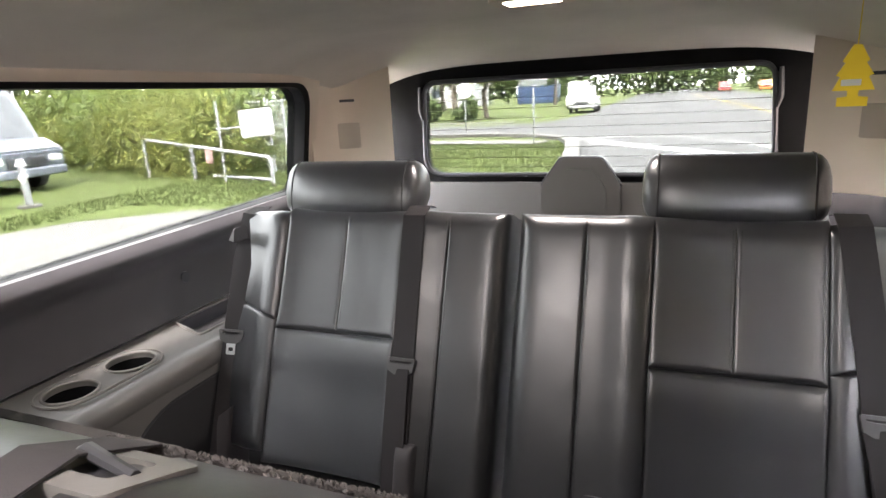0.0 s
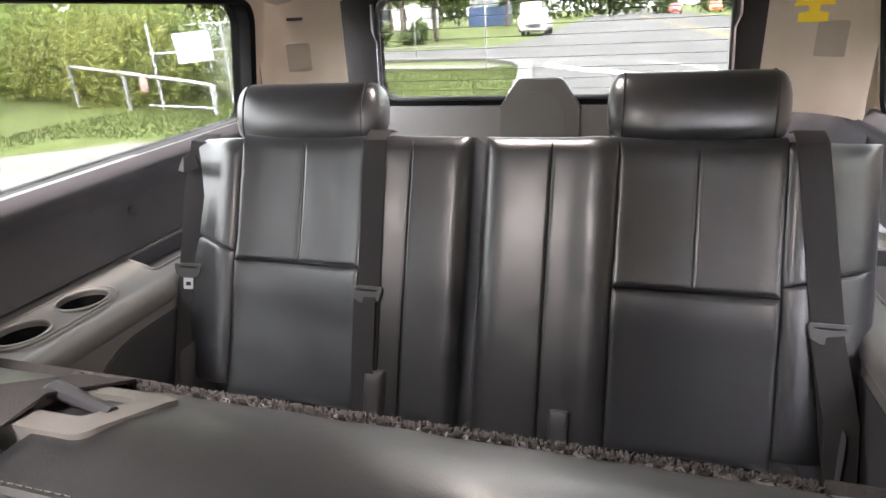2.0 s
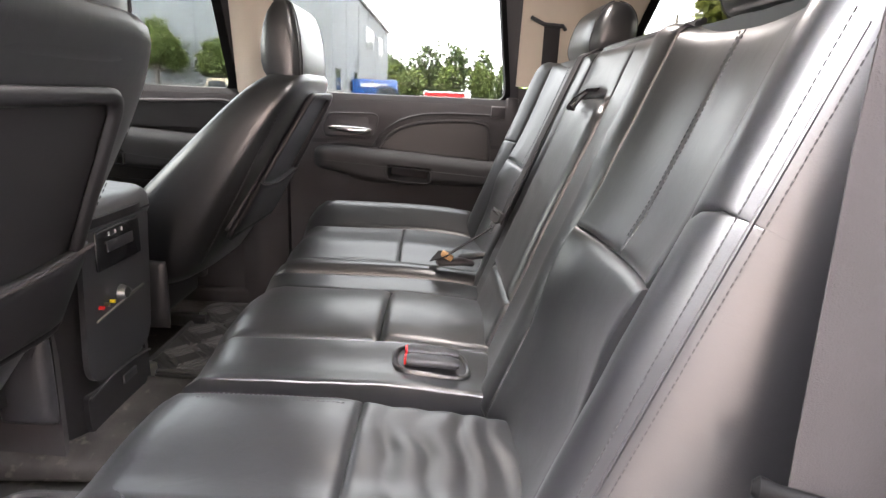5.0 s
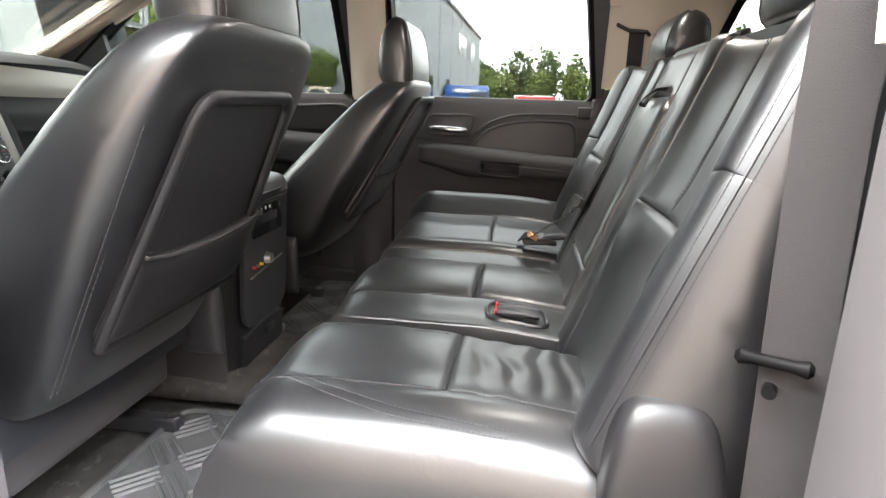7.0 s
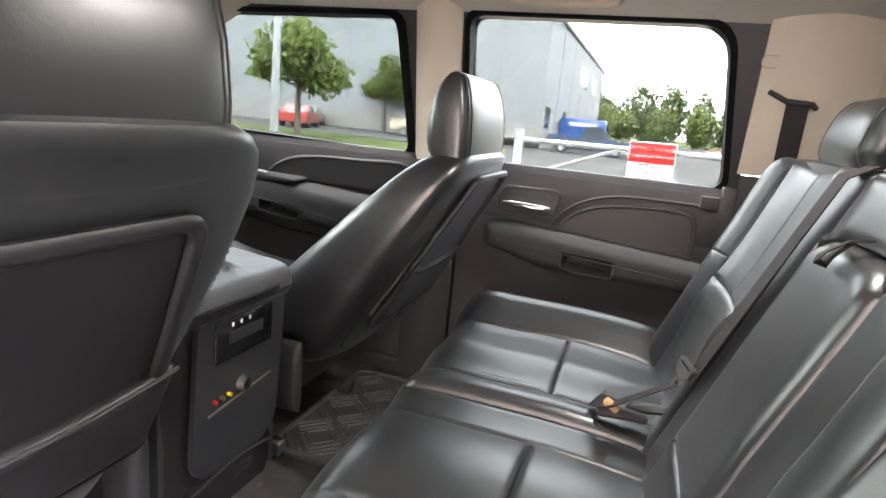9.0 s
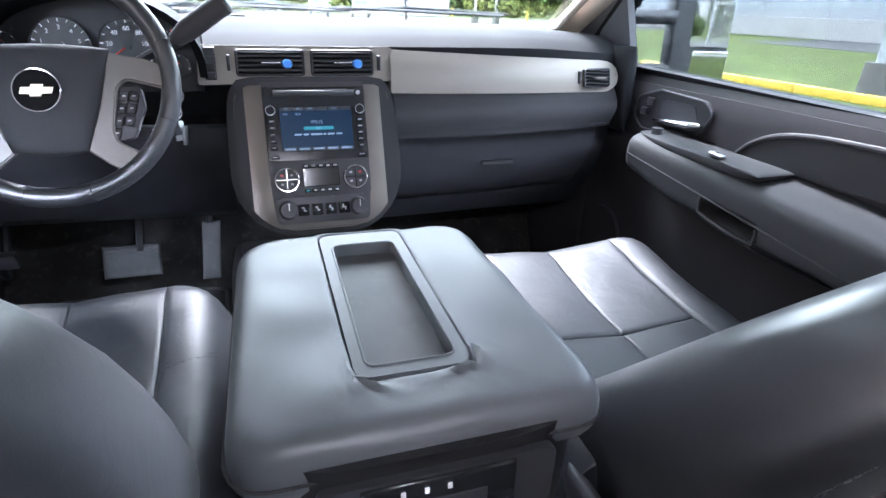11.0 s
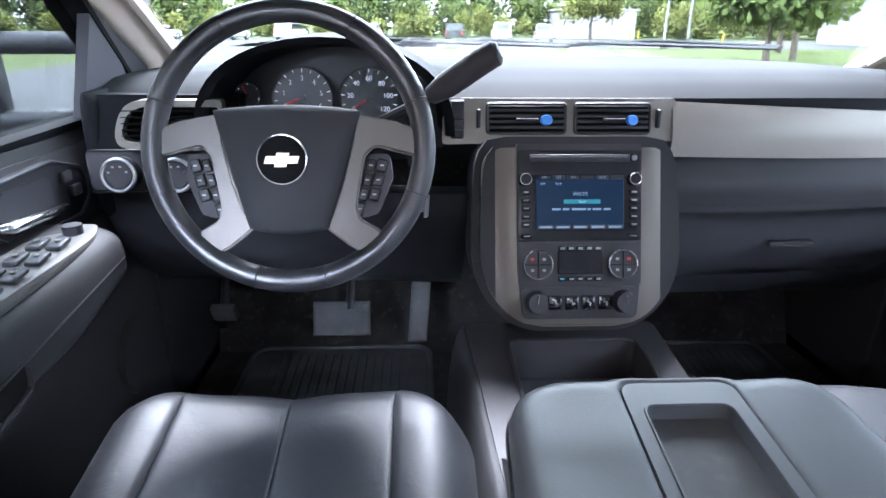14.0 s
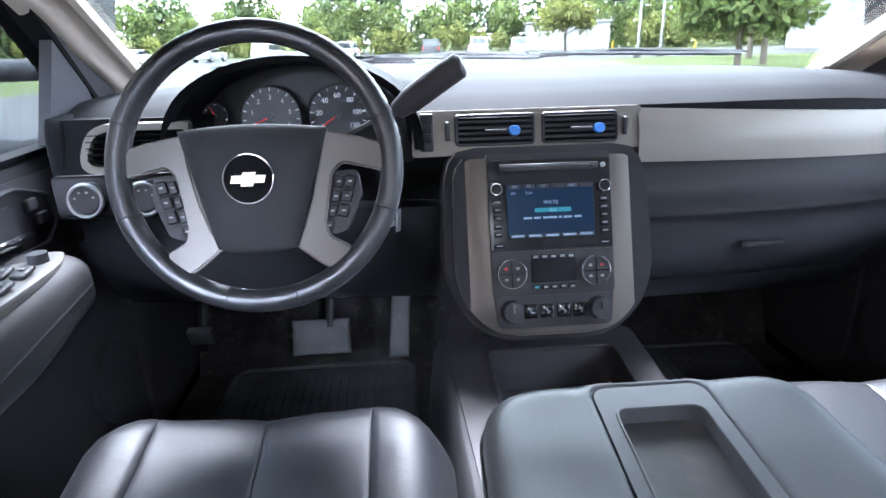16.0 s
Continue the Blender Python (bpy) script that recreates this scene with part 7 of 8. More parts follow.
for s, name in ((1, "door_1"), (-1, "door_3")):
    d1 = door_trim(name, s, -0.72, 0.40, "closed front door with dark trim, armrest switches and chrome handle", True)
    arm(d1, s, 0.022, -0.715, lambda y: 0.592 - 0.065 * max(0.0, -0.05 - y), lambda y: 0.462 - 0.06 * max(0.0, -0.25 - y) + 0.035 * smoothstep(-0.2, 0.0, y), lambda y: 0.688, (-0.278, -0.412, 0.032, 0.045), lambda y: 0.543 - 0.11 * (-0.04 - y))
    part("switch_panel", pillow(lambda u, v: (Vector((s * (0.750 + (0.044 * v - 0.012) * (1 - 0.55 * max(0.0, u) ** 5) + 0.010), -0.190 + 0.19 * u, 0.583 + 0.002 * u)), Vector((0, 0, 1))), 24, 12, 5, 0.007, 0.02), SOFT if s > 0 else GREYTRIM, d1, "switch panel on the armrest")
    for k in range(1 if s > 0 else 4):
        for q in range(1 if s > 0 else 2):
            sw = part("window_switch", box(0.020, 0.030, 0.007, (s * (0.716 + 0.026 * q + 0.004 * k), -0.265 + 0.052 * k, 0.594 + 0.0005 * k), 0.003, 3, Matrix.Rotation(radians(8), 4, "X")), STEEL if s > 0 else BLACK, d1)
            part("mark", box(0.007, 0.006, 0.001, (s * (0.716 + 0.026 * q + 0.004 * k), -0.265 + 0.052 * k, 0.5995 + 0.0005 * k), 0.0003, 1, Matrix.Rotation(radians(8), 4, "X")), TRIM, sw)
    part("mirror_knob", disc(0.013, 0.014, 18, (s * 0.738, -0.055, 0.597)), BLACK, d1)
    hp = part("handle_recess", plate(rounded([(-0.14, 0.648), (-0.105, 0.668), (0.04, 0.673), (0.118, 0.648), (0.132, 0.600), (0.09, 0.574), (-0.075, 0.580), (-0.115, 0.606)], 0.025, 5), lambda y, z: (s * 0.808, y, z), (s * 0.012, 0, 0)), VINYL, d1)
    part("recess_cup", plate(rounded([(-0.105, 0.600), (0.03, 0.592), (0.03, 0.652), (-0.08, 0.655)], 0.016, 5), lambda y, z: (s * 0.806, y, z), (s * 0.012, 0, 0)), BLACK, hp)
    part("handle", tube([(s * 0.802, 0.038, 0.604), (s * 0.793, 0.025, 0.606), (s * 0.790, -0.02, 0.609), (s * 0.790, -0.10, 0.614), (s * 0.80, -0.115, 0.616)], [0.006, 0.010, 0.012, 0.013, 0.009], 12, None, 0.7), CHROME, d1, "chrome door handle")
    for q in range(2):
        part("lock_switch", box(0.008, 0.024, 0.018, (s * 0.804, 0.067 + 0.02 * q, 0.643 - 0.026 * q), 0.003, 3), BLACK, d1)
    padf = smooth([(-0.215, 0.575), (-0.25, 0.608), (-0.31, 0.636), (-0.40, 0.650), (-0.55, 0.655), (-0.70, 0.655), (-0.705, 0.575)])
    part("upper_pad", plate(padf, lambda y, z: (s * 0.809, y, z), (s * 0.02, 0, 0)), SOFT, d1, "dark padded insert")
    part("pad_trim", tube([(s * 0.806, y, z) for y, z in padf], 0.005, 8), PLASTIC, d1)
    part("recess_rim", tube([(s * 0.807, y, z) for y, z in rounded([(-0.14, 0.648), (-0.105, 0.668), (0.04, 0.673), (0.118, 0.648), (0.132, 0.600), (0.09, 0.574), (-0.075, 0.580), (-0.115, 0.606)], 0.025, 5)], 0.003, 6, closed=True), BLACK, d1)
    part("lower_line", tube([(s * 0.818, y, z) for y, z in smooth([(-0.70, 0.42), (-0.4, 0.40), (-0.1, 0.43), (0.05, 0.50)])], 0.004, 6), BLACK, d1)
    part("speaker_grille", disc(0.085, 0.012, 32, (s * 0.822, 0.22, 0.24), Matrix.Rotation(radians(90), 4, "Y")), PLASTIC, d1)
    part("corner_trim", plate([(0.20, 0.70), (0.42, 0.70), (0.33, 0.80), (0.22, 0.92)], lambda y, z: (side_x(z, s) - s * 0.004, y, z), (s * 0.02, 0, 0)), BLACK, d1)


def door_mirror(s):
    t = thing("door_mirror", "black towing mirror with a tall double glass", "door mirror", group="door mirrors")
    part("arm", tube([(s * 0.90, 0.40, 0.83), (s * 1.08, 0.38, 0.83)], 0.022, 10), BLACK, t)
    part("arm", tube([(s * 0.90, 0.40, 0.68), (s * 1.08, 0.38, 0.68)], 0.022, 10), BLACK, t)
    part("housing", pillow(lambda u, v: (Vector((s * (1.18 + 0.105 * u), 0.37, 0.80 + 0.17 * v)), Vector((0, 1, 0))), 18, 22, 5, 0.07, 0.008), BLACK, t)
    part("glass", box(0.17, 0.004, 0.20, (s * 1.18, 0.358, 0.85), 0.002, 1, Matrix.Rotation(radians(-s * 8), 4, "Z")), MIRROR, t, "mirror glass")
    part("wide_glass", box(0.17, 0.004, 0.085, (s * 1.18, 0.358, 0.695), 0.002, 1, Matrix.Rotation(radians(-s * 12), 4, "Z")), MIRROR, t, "mirror glass")
    return t


MIRROR = material("mirror_glass", (0.9, 0.9, 0.9), 0.03, metal=1.0, var=0.01, bump=0)
door_mirror(1)
door_mirror(-1)

# small things
af = thing("air_freshener", "yellow tree-shaped card air freshener hanging from the ceiling", "air freshener")
fz = 0.995
tree_o = [(-0.008, -0.052), (-0.024, -0.052), (-0.024, -0.036), (-0.008, -0.034), (-0.009, -0.024), (-0.033, -0.024), (-0.022, 0.0), (-0.029, 0.003), (-0.016, 0.024), (-0.021, 0.027), (-0.006, 0.055), (0.006, 0.055), (0.021, 0.027), (0.016, 0.024), (0.029, 0.003), (0.022, 0.0), (0.033, -0.024), (0.009, -0.024), (0.008, -0.034), (0.024, -0.036), (0.024, -0.052), (0.008, -0.052)]
part("card", plate(tree_o, lambda a, b: (-0.575 + a * 0.95, -2.78 - a * 0.2, fz + b), (0, 0.0015, 0)), YELLOW, af)
part("label", box(0.04, 0.0015, 0.011, (-0.575, -2.777, fz - 0.01), 0, 1), WHITE, af)
part("string", tube([(-0.575, -2.78, fz + 0.053), (-0.575, -2.78, roof_z(-0.575, -2.78) + 0.005)], 0.001, 4), YELLOW, af)
# The second lamp is unseen, put in to brighten the middle row.
for x, y in ((-0.02, -2.66), (0.04, -1.47)):
    dl = thing("dome_lamp", "small lit ceiling lamp with a warm white lens", "dome lamp", group="dome lamps")
    part("bezel", ring_out(rounded([(-0.075, -0.05), (0.075, -0.05), (0.075, 0.05), (-0.075, 0.05)], 0.015, 5), rounded([(-0.052, -0.032), (0.052, -0.032), (0.052, 0.032), (-0.052, 0.032)], 0.01, 5), lambda a, b: (x + a, y + b, roof_z(x, y) - 0.010), (0, 0, 0.02)), BEIGE, dl)
    part("lens", box(0.10, 0.06, 0.006, (x, y, roof_z(x, y) - 0.004), 0.002), LITLENS, dl, "lit warm white lens")
gh = thing("grab_handle", "beige grab handle over the rear door", "grab handle")
pocket_o = rounded([(0.655, -1.255), (0.720, -1.255), (0.720, -0.965), (0.655, -0.965)], 0.022, 6)
# Flat patch under the roof; the recess's shade is put into its taupe colour.
part("pocket", plate(pocket_o, lambda x, y: (x, y, roof_z(x, y) - 0.002), (0, 0, 0.004)), TAUPE, gh, "flat taupe patch toned as the shade of a handle pocket")
part("pocket_rim", tube([(x, y, roof_z(x, y) - 0.002) for x, y in pocket_o], 0.003, 8, closed=True), BEIGE, gh)
part("handle", tube([(0.70, -0.985, roof_z(0.70, -1) - 0.002), (0.693, -1.00, roof_z(0.69, -1) - 0.016), (0.688, -1.04, roof_z(0.69, -1) - 0.021), (0.688, -1.18, roof_z(0.69, -1) - 0.021), (0.693, -1.22, roof_z(0.69, -1) - 0.016), (0.70, -1.235, roof_z(0.70, -1) - 0.002)], 0.011, 12), BEIGE, gh)
for y in (-1.01, -1.21):
    part("hinge_block", box(0.03, 0.036, 0.014, (0.694, y, roof_z(0.694, y) - 0.006), 0.004), BEIGE, gh)
wi = thing("windscreen_wiper", "black windscreen wiper lying at the foot of the glass", "windscreen wiper", group="wipers")
for (x0, x1) in ((-0.35, 0.2), (0.15, 0.75)):
    part("arm", tube([(x0, 0.99, 0.812), (x0 + 0.3, 0.975, 0.828), (x1, 0.95 - 0.18 * abs(x1), 0.818)], [0.008, 0.006, 0.004], 6), BLACK, wi)
    part("blade", tube([(x0 + 0.05, 0.985, 0.822), (x1 - 0.02, 0.96 - 0.2 * abs(x1), 0.813)], 0.006, 6), RUBBER, wi)

# the driver's rear door stands wide open
od = thing("door_4", "open rear door swung out from the body", "car door", kind="structure")
part("inner_panel", box(0.74, 0.06, 0.86, (-1.30, -0.80, 0.24), 0.03), PLASTIC, od)
part("outer_skin", box(0.74, 0.03, 0.88, (-1.30, -0.752, 0.22), 0.012), PAINT, od)
part("window_frame", ring_out(rounded([(-1.67, 0.67), (-0.93, 0.67), (-0.95, 1.10), (-1.62, 1.10)], 0.06, 6), rounded([(-1.63, 0.70), (-0.97, 0.70), (-0.98, 1.06), (-1.58, 1.06)], 0.05, 6), lambda x, z: (x, -0.80, z), (0, 0.05, 0)), BLACK, od)
part("pane", plate(rounded([(-1.64, 0.69), (-0.96, 0.69), (-0.97, 1.07), (-1.59, 1.07)], 0.05, 6), lambda x, z: (x, -0.78, z), (0, 0.004, 0)), DOORTINT, od)


# ---- outside ----
G = -0.75
GRASS = material("mown_grass", (0.062, 0.078, 0.026), 0.9, var=0.3, scale=0.7, fine=30, bump=0.8, spec=0.05, dist=0.05, stains=0.12)
ASPHALT = material("asphalt", (0.0493, 0.0493, 0.0481), 0.9, var=0.10, scale=0.35, fine=50, bump=0.3, spec=0.15, dist=0.01)
CONCRETE = material("concrete", (0.074, 0.071, 0.064), 0.85, var=0.10, scale=1.2, fine=40, bump=0.2)
LINE = material("road_paint", (0.29, 0.29, 0.278), 0.7, var=0.06, scale=6, bump=0.1)
YLINE = material("yellow_paint", (0.435, 0.29, 0.0174), 0.6, var=0.08, scale=4, bump=0.1)
LEAF = leafy("green_leaves", (0.092, 0.120, 0.036), (0.15, 0.18, 0.045))
LEAF2 = leafy("yellow_green_leaves", (0.135, 0.148, 0.042), (0.21, 0.21, 0.05))
LEAF3 = leafy("dark_green_leaves", (0.062, 0.086, 0.032), (0.10, 0.13, 0.04))
BARK = material("grey_bark", (0.0928, 0.0725, 0.0551), 0.9, var=0.3, scale=9, fine=30, bump=0.6, dist=0.02)
GALV = material("galvanised_steel", (0.29, 0.296, 0.302), 0.45, metal=0.6, var=0.12, bump=0.05)
WALLGREY = material("grey_stucco", (0.19, 0.20, 0.205), 0.85, var=0.05, scale=0.3, fine=12, bump=0.1)
WALLWHITE = material("white_cladding", (0.29, 0.29, 0.284), 0.7, var=0.05, scale=0.4, bump=0)
STONE = material("pale_stone", (0.209, 0.2, 0.186), 0.85, var=0.15, scale=2, bump=0.2)
CARGLASS = material("dark_car_glass", (0.03, 0.035, 0.04), 0.08, var=0.1, bump=0, spec=0.8)
PINK = material("faded_red_paint", (0.261, 0.162, 0.151), 0.7, var=0.2, scale=8, bump=0)
BOARD = material("white_board", (0.42, 0.42, 0.42), 0.6, var=0.04, bump=0)
TYRE = material("tyre_rubber", (0.02, 0.02, 0.02), 0.8, bump=0.1)
PAINTS = {k: material(k + "_car_paint", c, 0.3, var=0.04, bump=0, coat=0.5) for k, c in (("silver", (0.28, 0.285, 0.29)), ("slate", (0.10, 0.11, 0.13)), ("dark_blue", (0.03, 0.05, 0.10)), ("red", (0.35, 0.03, 0.02)), ("black", (0.015, 0.015, 0.017)), ("blue", (0.02, 0.09, 0.32)), ("orange", (0.65, 0.16, 0.03)), ("tan", (0.45, 0.38, 0.28)))}
PAINTS["white"] = PAINT

ground = thing("ground", "mown green grass reaching to the horizon", "ground", kind="structure")
part("lawn", sheet(lambda a, b: (-700 + 1400 * a, -700 + 1400 * b, G), 40, 40), GRASS, ground)


def paved(name, outline, mat, label, cat, top=0.02):
    t = thing(name, label, cat, kind="structure")
    part("surface", plate(outline, lambda x, y: (x, y, G + top), (0, 0, -0.06)), mat, t, "", False)
    return t


KERB = [(1.35, 30), (1.35, 6.2), None, (1.4, -4.5), (1.4, -9), (1.6, -12.6), (1.95, -15.5), (2.25, -18), (2.7, -21), (3.3, -23), (4.4, -24.6), (6.5, -25.6), (14, -26.2), (60, -27)]
road = paved("road", [(-15, 120), (1.3, 120), (1.3, -9), (1.55, -12.6), (2.2, -18), (2.6, -21), (3.2, -23.1), (4.4, -24.8), (6.5, -25.8), (60, -27.2), (60, -36), (9, -34), (6.5, -36), (5.6, -45), (6.5, -75), (8, -300), (-9, -300), (-11, -100), (-14, -40)], ASPHALT, "grey asphalt road and junction behind the car", "road")
lot = paved("parking_lot", [(1.3, 6.0), (11.8, 5.4), (13, 6.2), (30, 6.2), (30, 30), (150, 60), (150, -16), (45, -8), (14, -4.2), (1.3, -4.2)], ASPHALT, "grey asphalt drive and parking lot", "parking lot", 0.024)
yard = paved("front_parking_lot", [(-60, 46), (60, 46), (60, 74), (-60, 74)], ASPHALT, "grey asphalt parking lot ahead", "parking lot", 0.02)
slabs = thing("driveway_slab", "pale concrete slab in the grass", "pavement", kind="structure")
part("surface", plate([(6.0, -5.2), (7.4, -5.9), (9.4, -7.1), (9.0, -8.2), (7.6, -9.4), (6.3, -9.6), (5.9, -7.2)], lambda x, y: (x, y, G + 0.03), (0, 0, -0.06)), CONCRETE, slabs, "", False)
walkway = paved("pavement", [(3.9, -22.6), (9, -23.6), (40, -25.2), (40, -24.2), (9, -22.4), (4.1, -21.4)], CONCRETE, "pale concrete pavement along the side street", "pavement", 0.05)
farwalk = paved("pavement_far", [(8.6, -36.0), (40, -39), (40, -40.2), (8.6, -37.2)], CONCRETE, "pale concrete pavement across the side street", "pavement", 0.04)
kerbs = thing("kerb", "pale concrete kerb round the grass corner", "kerb", kind="structure")
seg = [p for p in KERB if p]
for run in ([p for p in KERB[:2]], [p for p in KERB[3:]]):
    for (x0, y0), (x1, y1) in zip(run, run[1:]):
        L = math.hypot(x1 - x0, y1 - y0)
        n = max(1, min(30, int(L / 1.8)))
        for k in range(n):
            cx, cy = x0 + (x1 - x0) * (k + 0.5) / n, y0 + (y1 - y0) * (k + 0.5) / n
            part("kerbstone", box(L / n - 0.012, 0.42, 0.17, (cx + 0.1, cy, G + 0.06), 0.02, 2, Matrix.Rotation(math.atan2(y1 - y0, x1 - x0), 4, "Z")), CONCRETE, kerbs)
ykerb = thing("yellow_kerb", "yellow painted kerb round the grass island", "kerb", kind="structure")
for k in range(14):
    part("kerbstone", box(1.38, 0.2, 0.2, (12.5 + 1.4 * k, 6.3, G + 0.08), 0.03, 2), YLINE, ykerb)
for k in range(6):
    part("kerbstone", box(0.2, 1.38, 0.2, (11.8, 7.1 + 1.4 * k, G + 0.08), 0.03, 2), YLINE, ykerb)
marks = thing("stop_line", "broad white stop line on the asphalt", "road marking", kind="structure")
part("bar", plate([(2.35, -21.6), (-1.9, -16.6), (-2.2, -17.1), (2.1, -22.4)], lambda x, y: (x, y, G + 0.026), (0, 0, -0.004)), LINE, marks, "", False)
arcl = [(3.0 - 0.2 * k, -23.2 - 0.06 * k + 0.0 * k, G + 0.027) for k in range(3)] + [(1.5, -24.0, G + 0.027), (-0.6, -23.2, G + 0.027), (-2.2, -20.6, G + 0.027), (-3.4, -16, G + 0.027), (-4.0, -8, G + 0.027)]
part("edge_line", strap(arcl, (0, 0, 1), 0.13, 0.004), LINE, marks)
part("centre_line", strap([(-5.5, -30, G + 0.027), (-2.5, -120, G + 0.027)], (0, 0, 1), 0.14, 0.004), YLINE, marks)


# Unseen wall, added to hold back sky light on the open door side.
shade_wall = thing("shade_wall_west", "unseen brown brick wall added to cut sky light at the open door", "wall", kind="structure")
BRICKS = material("brown_brick", (0.26, 0.21, 0.18), 0.9, var=0.25, scale=3, fine=40, bump=0.4, spec=0.1)
part("masonry", box(0.3, 11.0, 4.4, (-4.4, -3.5, G + 2.2), 0.02, 1), BRICKS, shade_wall)
part("coping", box(0.42, 11.1, 0.1, (-4.4, -3.5, G + 4.45), 0.02, 2), CONCRETE, shade_wall)


def leaves(n, spots, size, seed, flat=0.6):
    """A mesh of n small leaf clumps scattered in the given blobs: (x, y, z, rx, ry, rz)."""
    rng = np.random.default_rng(seed)
    sp = np.array(spots, float)
    vol = (sp[:, 3] * sp[:, 4] * sp[:, 5]) ** 0.75
    pick = rng.choice(len(sp), n, p=vol / vol.sum())
    d = rng.normal(size=(n, 3))
    d /= np.linalg.norm(d, axis=1)[:, None]
    r = rng.uniform(0.25, 1.0, n) ** 0.45 * (1 + 0.18 * rng.normal(size=n))
    c = sp[pick, :3] + d * r[:, None] * sp[pick, 3:]
    a = rng.normal(size=(n, 3))
    a /= np.linalg.norm(a, axis=1)[:, None]
    b = np.cross(a, rng.normal(size=(n, 3)))
    b /= np.linalg.norm(b, axis=1)[:, None]
    s = size * rng.uniform(0.5, 1.4, n)[:, None]
    v = np.stack([c - a * s, c + b * s * flat, c + a * s, c - b * s * flat], 1).reshape(-1, 3)
    v[:, 2] = np.maximum(v[:, 2], G + 0.02)
    me = bpy.data.meshes.new("leaves")
    f = np.arange(4 * n).reshape(-1, 4)
    me.from_pydata(v.tolist(), [], f.tolist())
    return me


def foliage(name, me, mat, parent):
    me.materials.append(mat)
    ob = new(name, me)
    ob.parent = parent
    return ob


def tree(x, y, h, r, mat, label, seed, n=2600, size=None, trunk=None):
    """A broadleaf tree: tapered trunk, limbs and a loose crown of leaf clumps."""
    rng = random.Random(seed)
    t = thing("tree", label, "tree", (x, y, G), "trees")
    tr = trunk or 0.035 * h
    part("trunk", tube([(0, 0, -0.05), (0.02 * h * rng.uniform(-1, 1), 0.02 * h, 0.3 * h), (0.03 * h * rng.uniform(-1, 1), 0, 0.6 * h), (0, 0, 0.85 * h)], [tr, tr * 0.75, tr * 0.45, tr * 0.15], 9), BARK, t)
    limbs = bmesh.new()
    spots = []
    for k in range(11):
        a, e = 2.4 * k + rng.uniform(-0.4, 0.4), rng.uniform(0.35, 0.95)
        q = Vector((r * 0.75 * math.cos(a) * (1.25 - e), r * 0.75 * math.sin(a) * (1.25 - e), h * (0.30 + 0.6 * e)))
        tube([(0, 0, h * (0.22 + 0.42 * e)), q * 0.6 + Vector((0, 0, h * 0.14)), q], [tr * 0.4, tr * 0.25, tr * 0.08], 6, limbs)
        k2 = rng.uniform(0.34, 0.6) * r
        spots.append((q.x, q.y, q.z, k2, k2, k2 * 0.75))
    spots.append((0, 0, h * 0.86, r * 0.45, r * 0.45, h * 0.14))
    part("limbs", limbs, BARK, t)
    me = leaves(n, spots, size or r * 0.085, seed)
    v = np.zeros(len(me.vertices) * 3)
    me.vertices.foreach_get("co", v)
    v = v.reshape(-1, 3)
    foliage("crown", me, mat, t)
    return t


# hedge, fence and barrier in the grass beside the car
bush = thing("hedge", "tall overgrown green and yellow bushes", "bushes", kind="stuff")
rng = random.Random(3)
foliage("leaves", leaves(30000, [(11.6 + 14 * k / 11 + rng.uniform(-0.4, 0.4), -15.2 - 4.2 * k / 11 + rng.uniform(-0.8, 0.8), G + rng.uniform(0.7, 1.5), 1.7, 1.5, rng.uniform(1.1, 1.75)) for k in range(12)], 0.10, 11), LEAF, bush)
foliage("tall_grass", leaves(17000, [(11.0 + 14 * k / 11 + rng.uniform(-0.5, 0.5), -14.4 - 4.0 * k / 11 + rng.uniform(-0.6, 0.6), G + 0.9, 1.5, 1.1, rng.uniform(0.8, 1.6)) for k in range(12)], 0.12, 12, 0.2), LEAF2, bush)
fence = thing("fence", "grey chain-link fence along the bushes", "fence")
FP = [(8.7, -15.2), (9.9, -14.9), (11.3, -15.0), (12.8, -15.3), (14.3, -15.7)]
for x, y in FP:
    part("post", tube([(x, y, G), (x, y, G + 1.9)], 0.035, 8), GALV, fence)
part("top_rail", tube([(x, y, G + 1.85) for x, y in FP], 0.022, 6), GALV, fence)
wires = bmesh.new()
for (x0, y0), (x1, y1) in zip(FP, FP[1:]):
    for k in range(-13, 14):
        for sgn in (1, -1):
            a, b = k / 14, k / 14 + 1.25
            lo, hi = max(0, a), min(1, b)
            if hi > lo:
                za, zb = (lo - a) / 1.25 * 1.8, (hi - a) / 1.25 * 1.8
                if sgn < 0:
                    za, zb = 1.8 - za, 1.8 - zb
                tube([(x0 + (x1 - x0) * lo, y0 + (y1 - y0) * lo, G + za), (x0 + (x1 - x0) * hi, y0 + (y1 - y0) * hi, G + zb)], 0.006, 3, wires, caps=False)
part("mesh_wires", wires, GALV, fence)
ns = thing("notice_board", "blank white notice board on the fence", "sign")
part("board", box(0.78, 0.02, 0.66, (9.1, -13.35, 0.62), 0.03, 2, Matrix.Rotation(radians(38), 4, "Z") @ Matrix.Rotation(radians(3), 4, "Y")), BOARD, ns)
for dx in (-0.62, 0.9):
    part("post", tube([(9.1 + 0.79 * dx, -13.40 + 0.62 * dx, G), (9.1 + 0.79 * dx, -13.40 + 0.62 * dx, 1.15)], 0.03, 8), GALV, ns)
part("rail", tube([(8.55, -13.83, 0.52), (9.85, -12.80, 0.52)], 0.02, 8), GALV, ns)
bar = thing("pipe_barrier", "grey steel pipe barrier in the grass", "barrier")
part("rail", tube([(8.05, -12.35, G + 0.62), (9.0, -12.55, G + 0.72), (13.2, -13.7, G + 1.02)], 0.045, 8), GALV, bar)
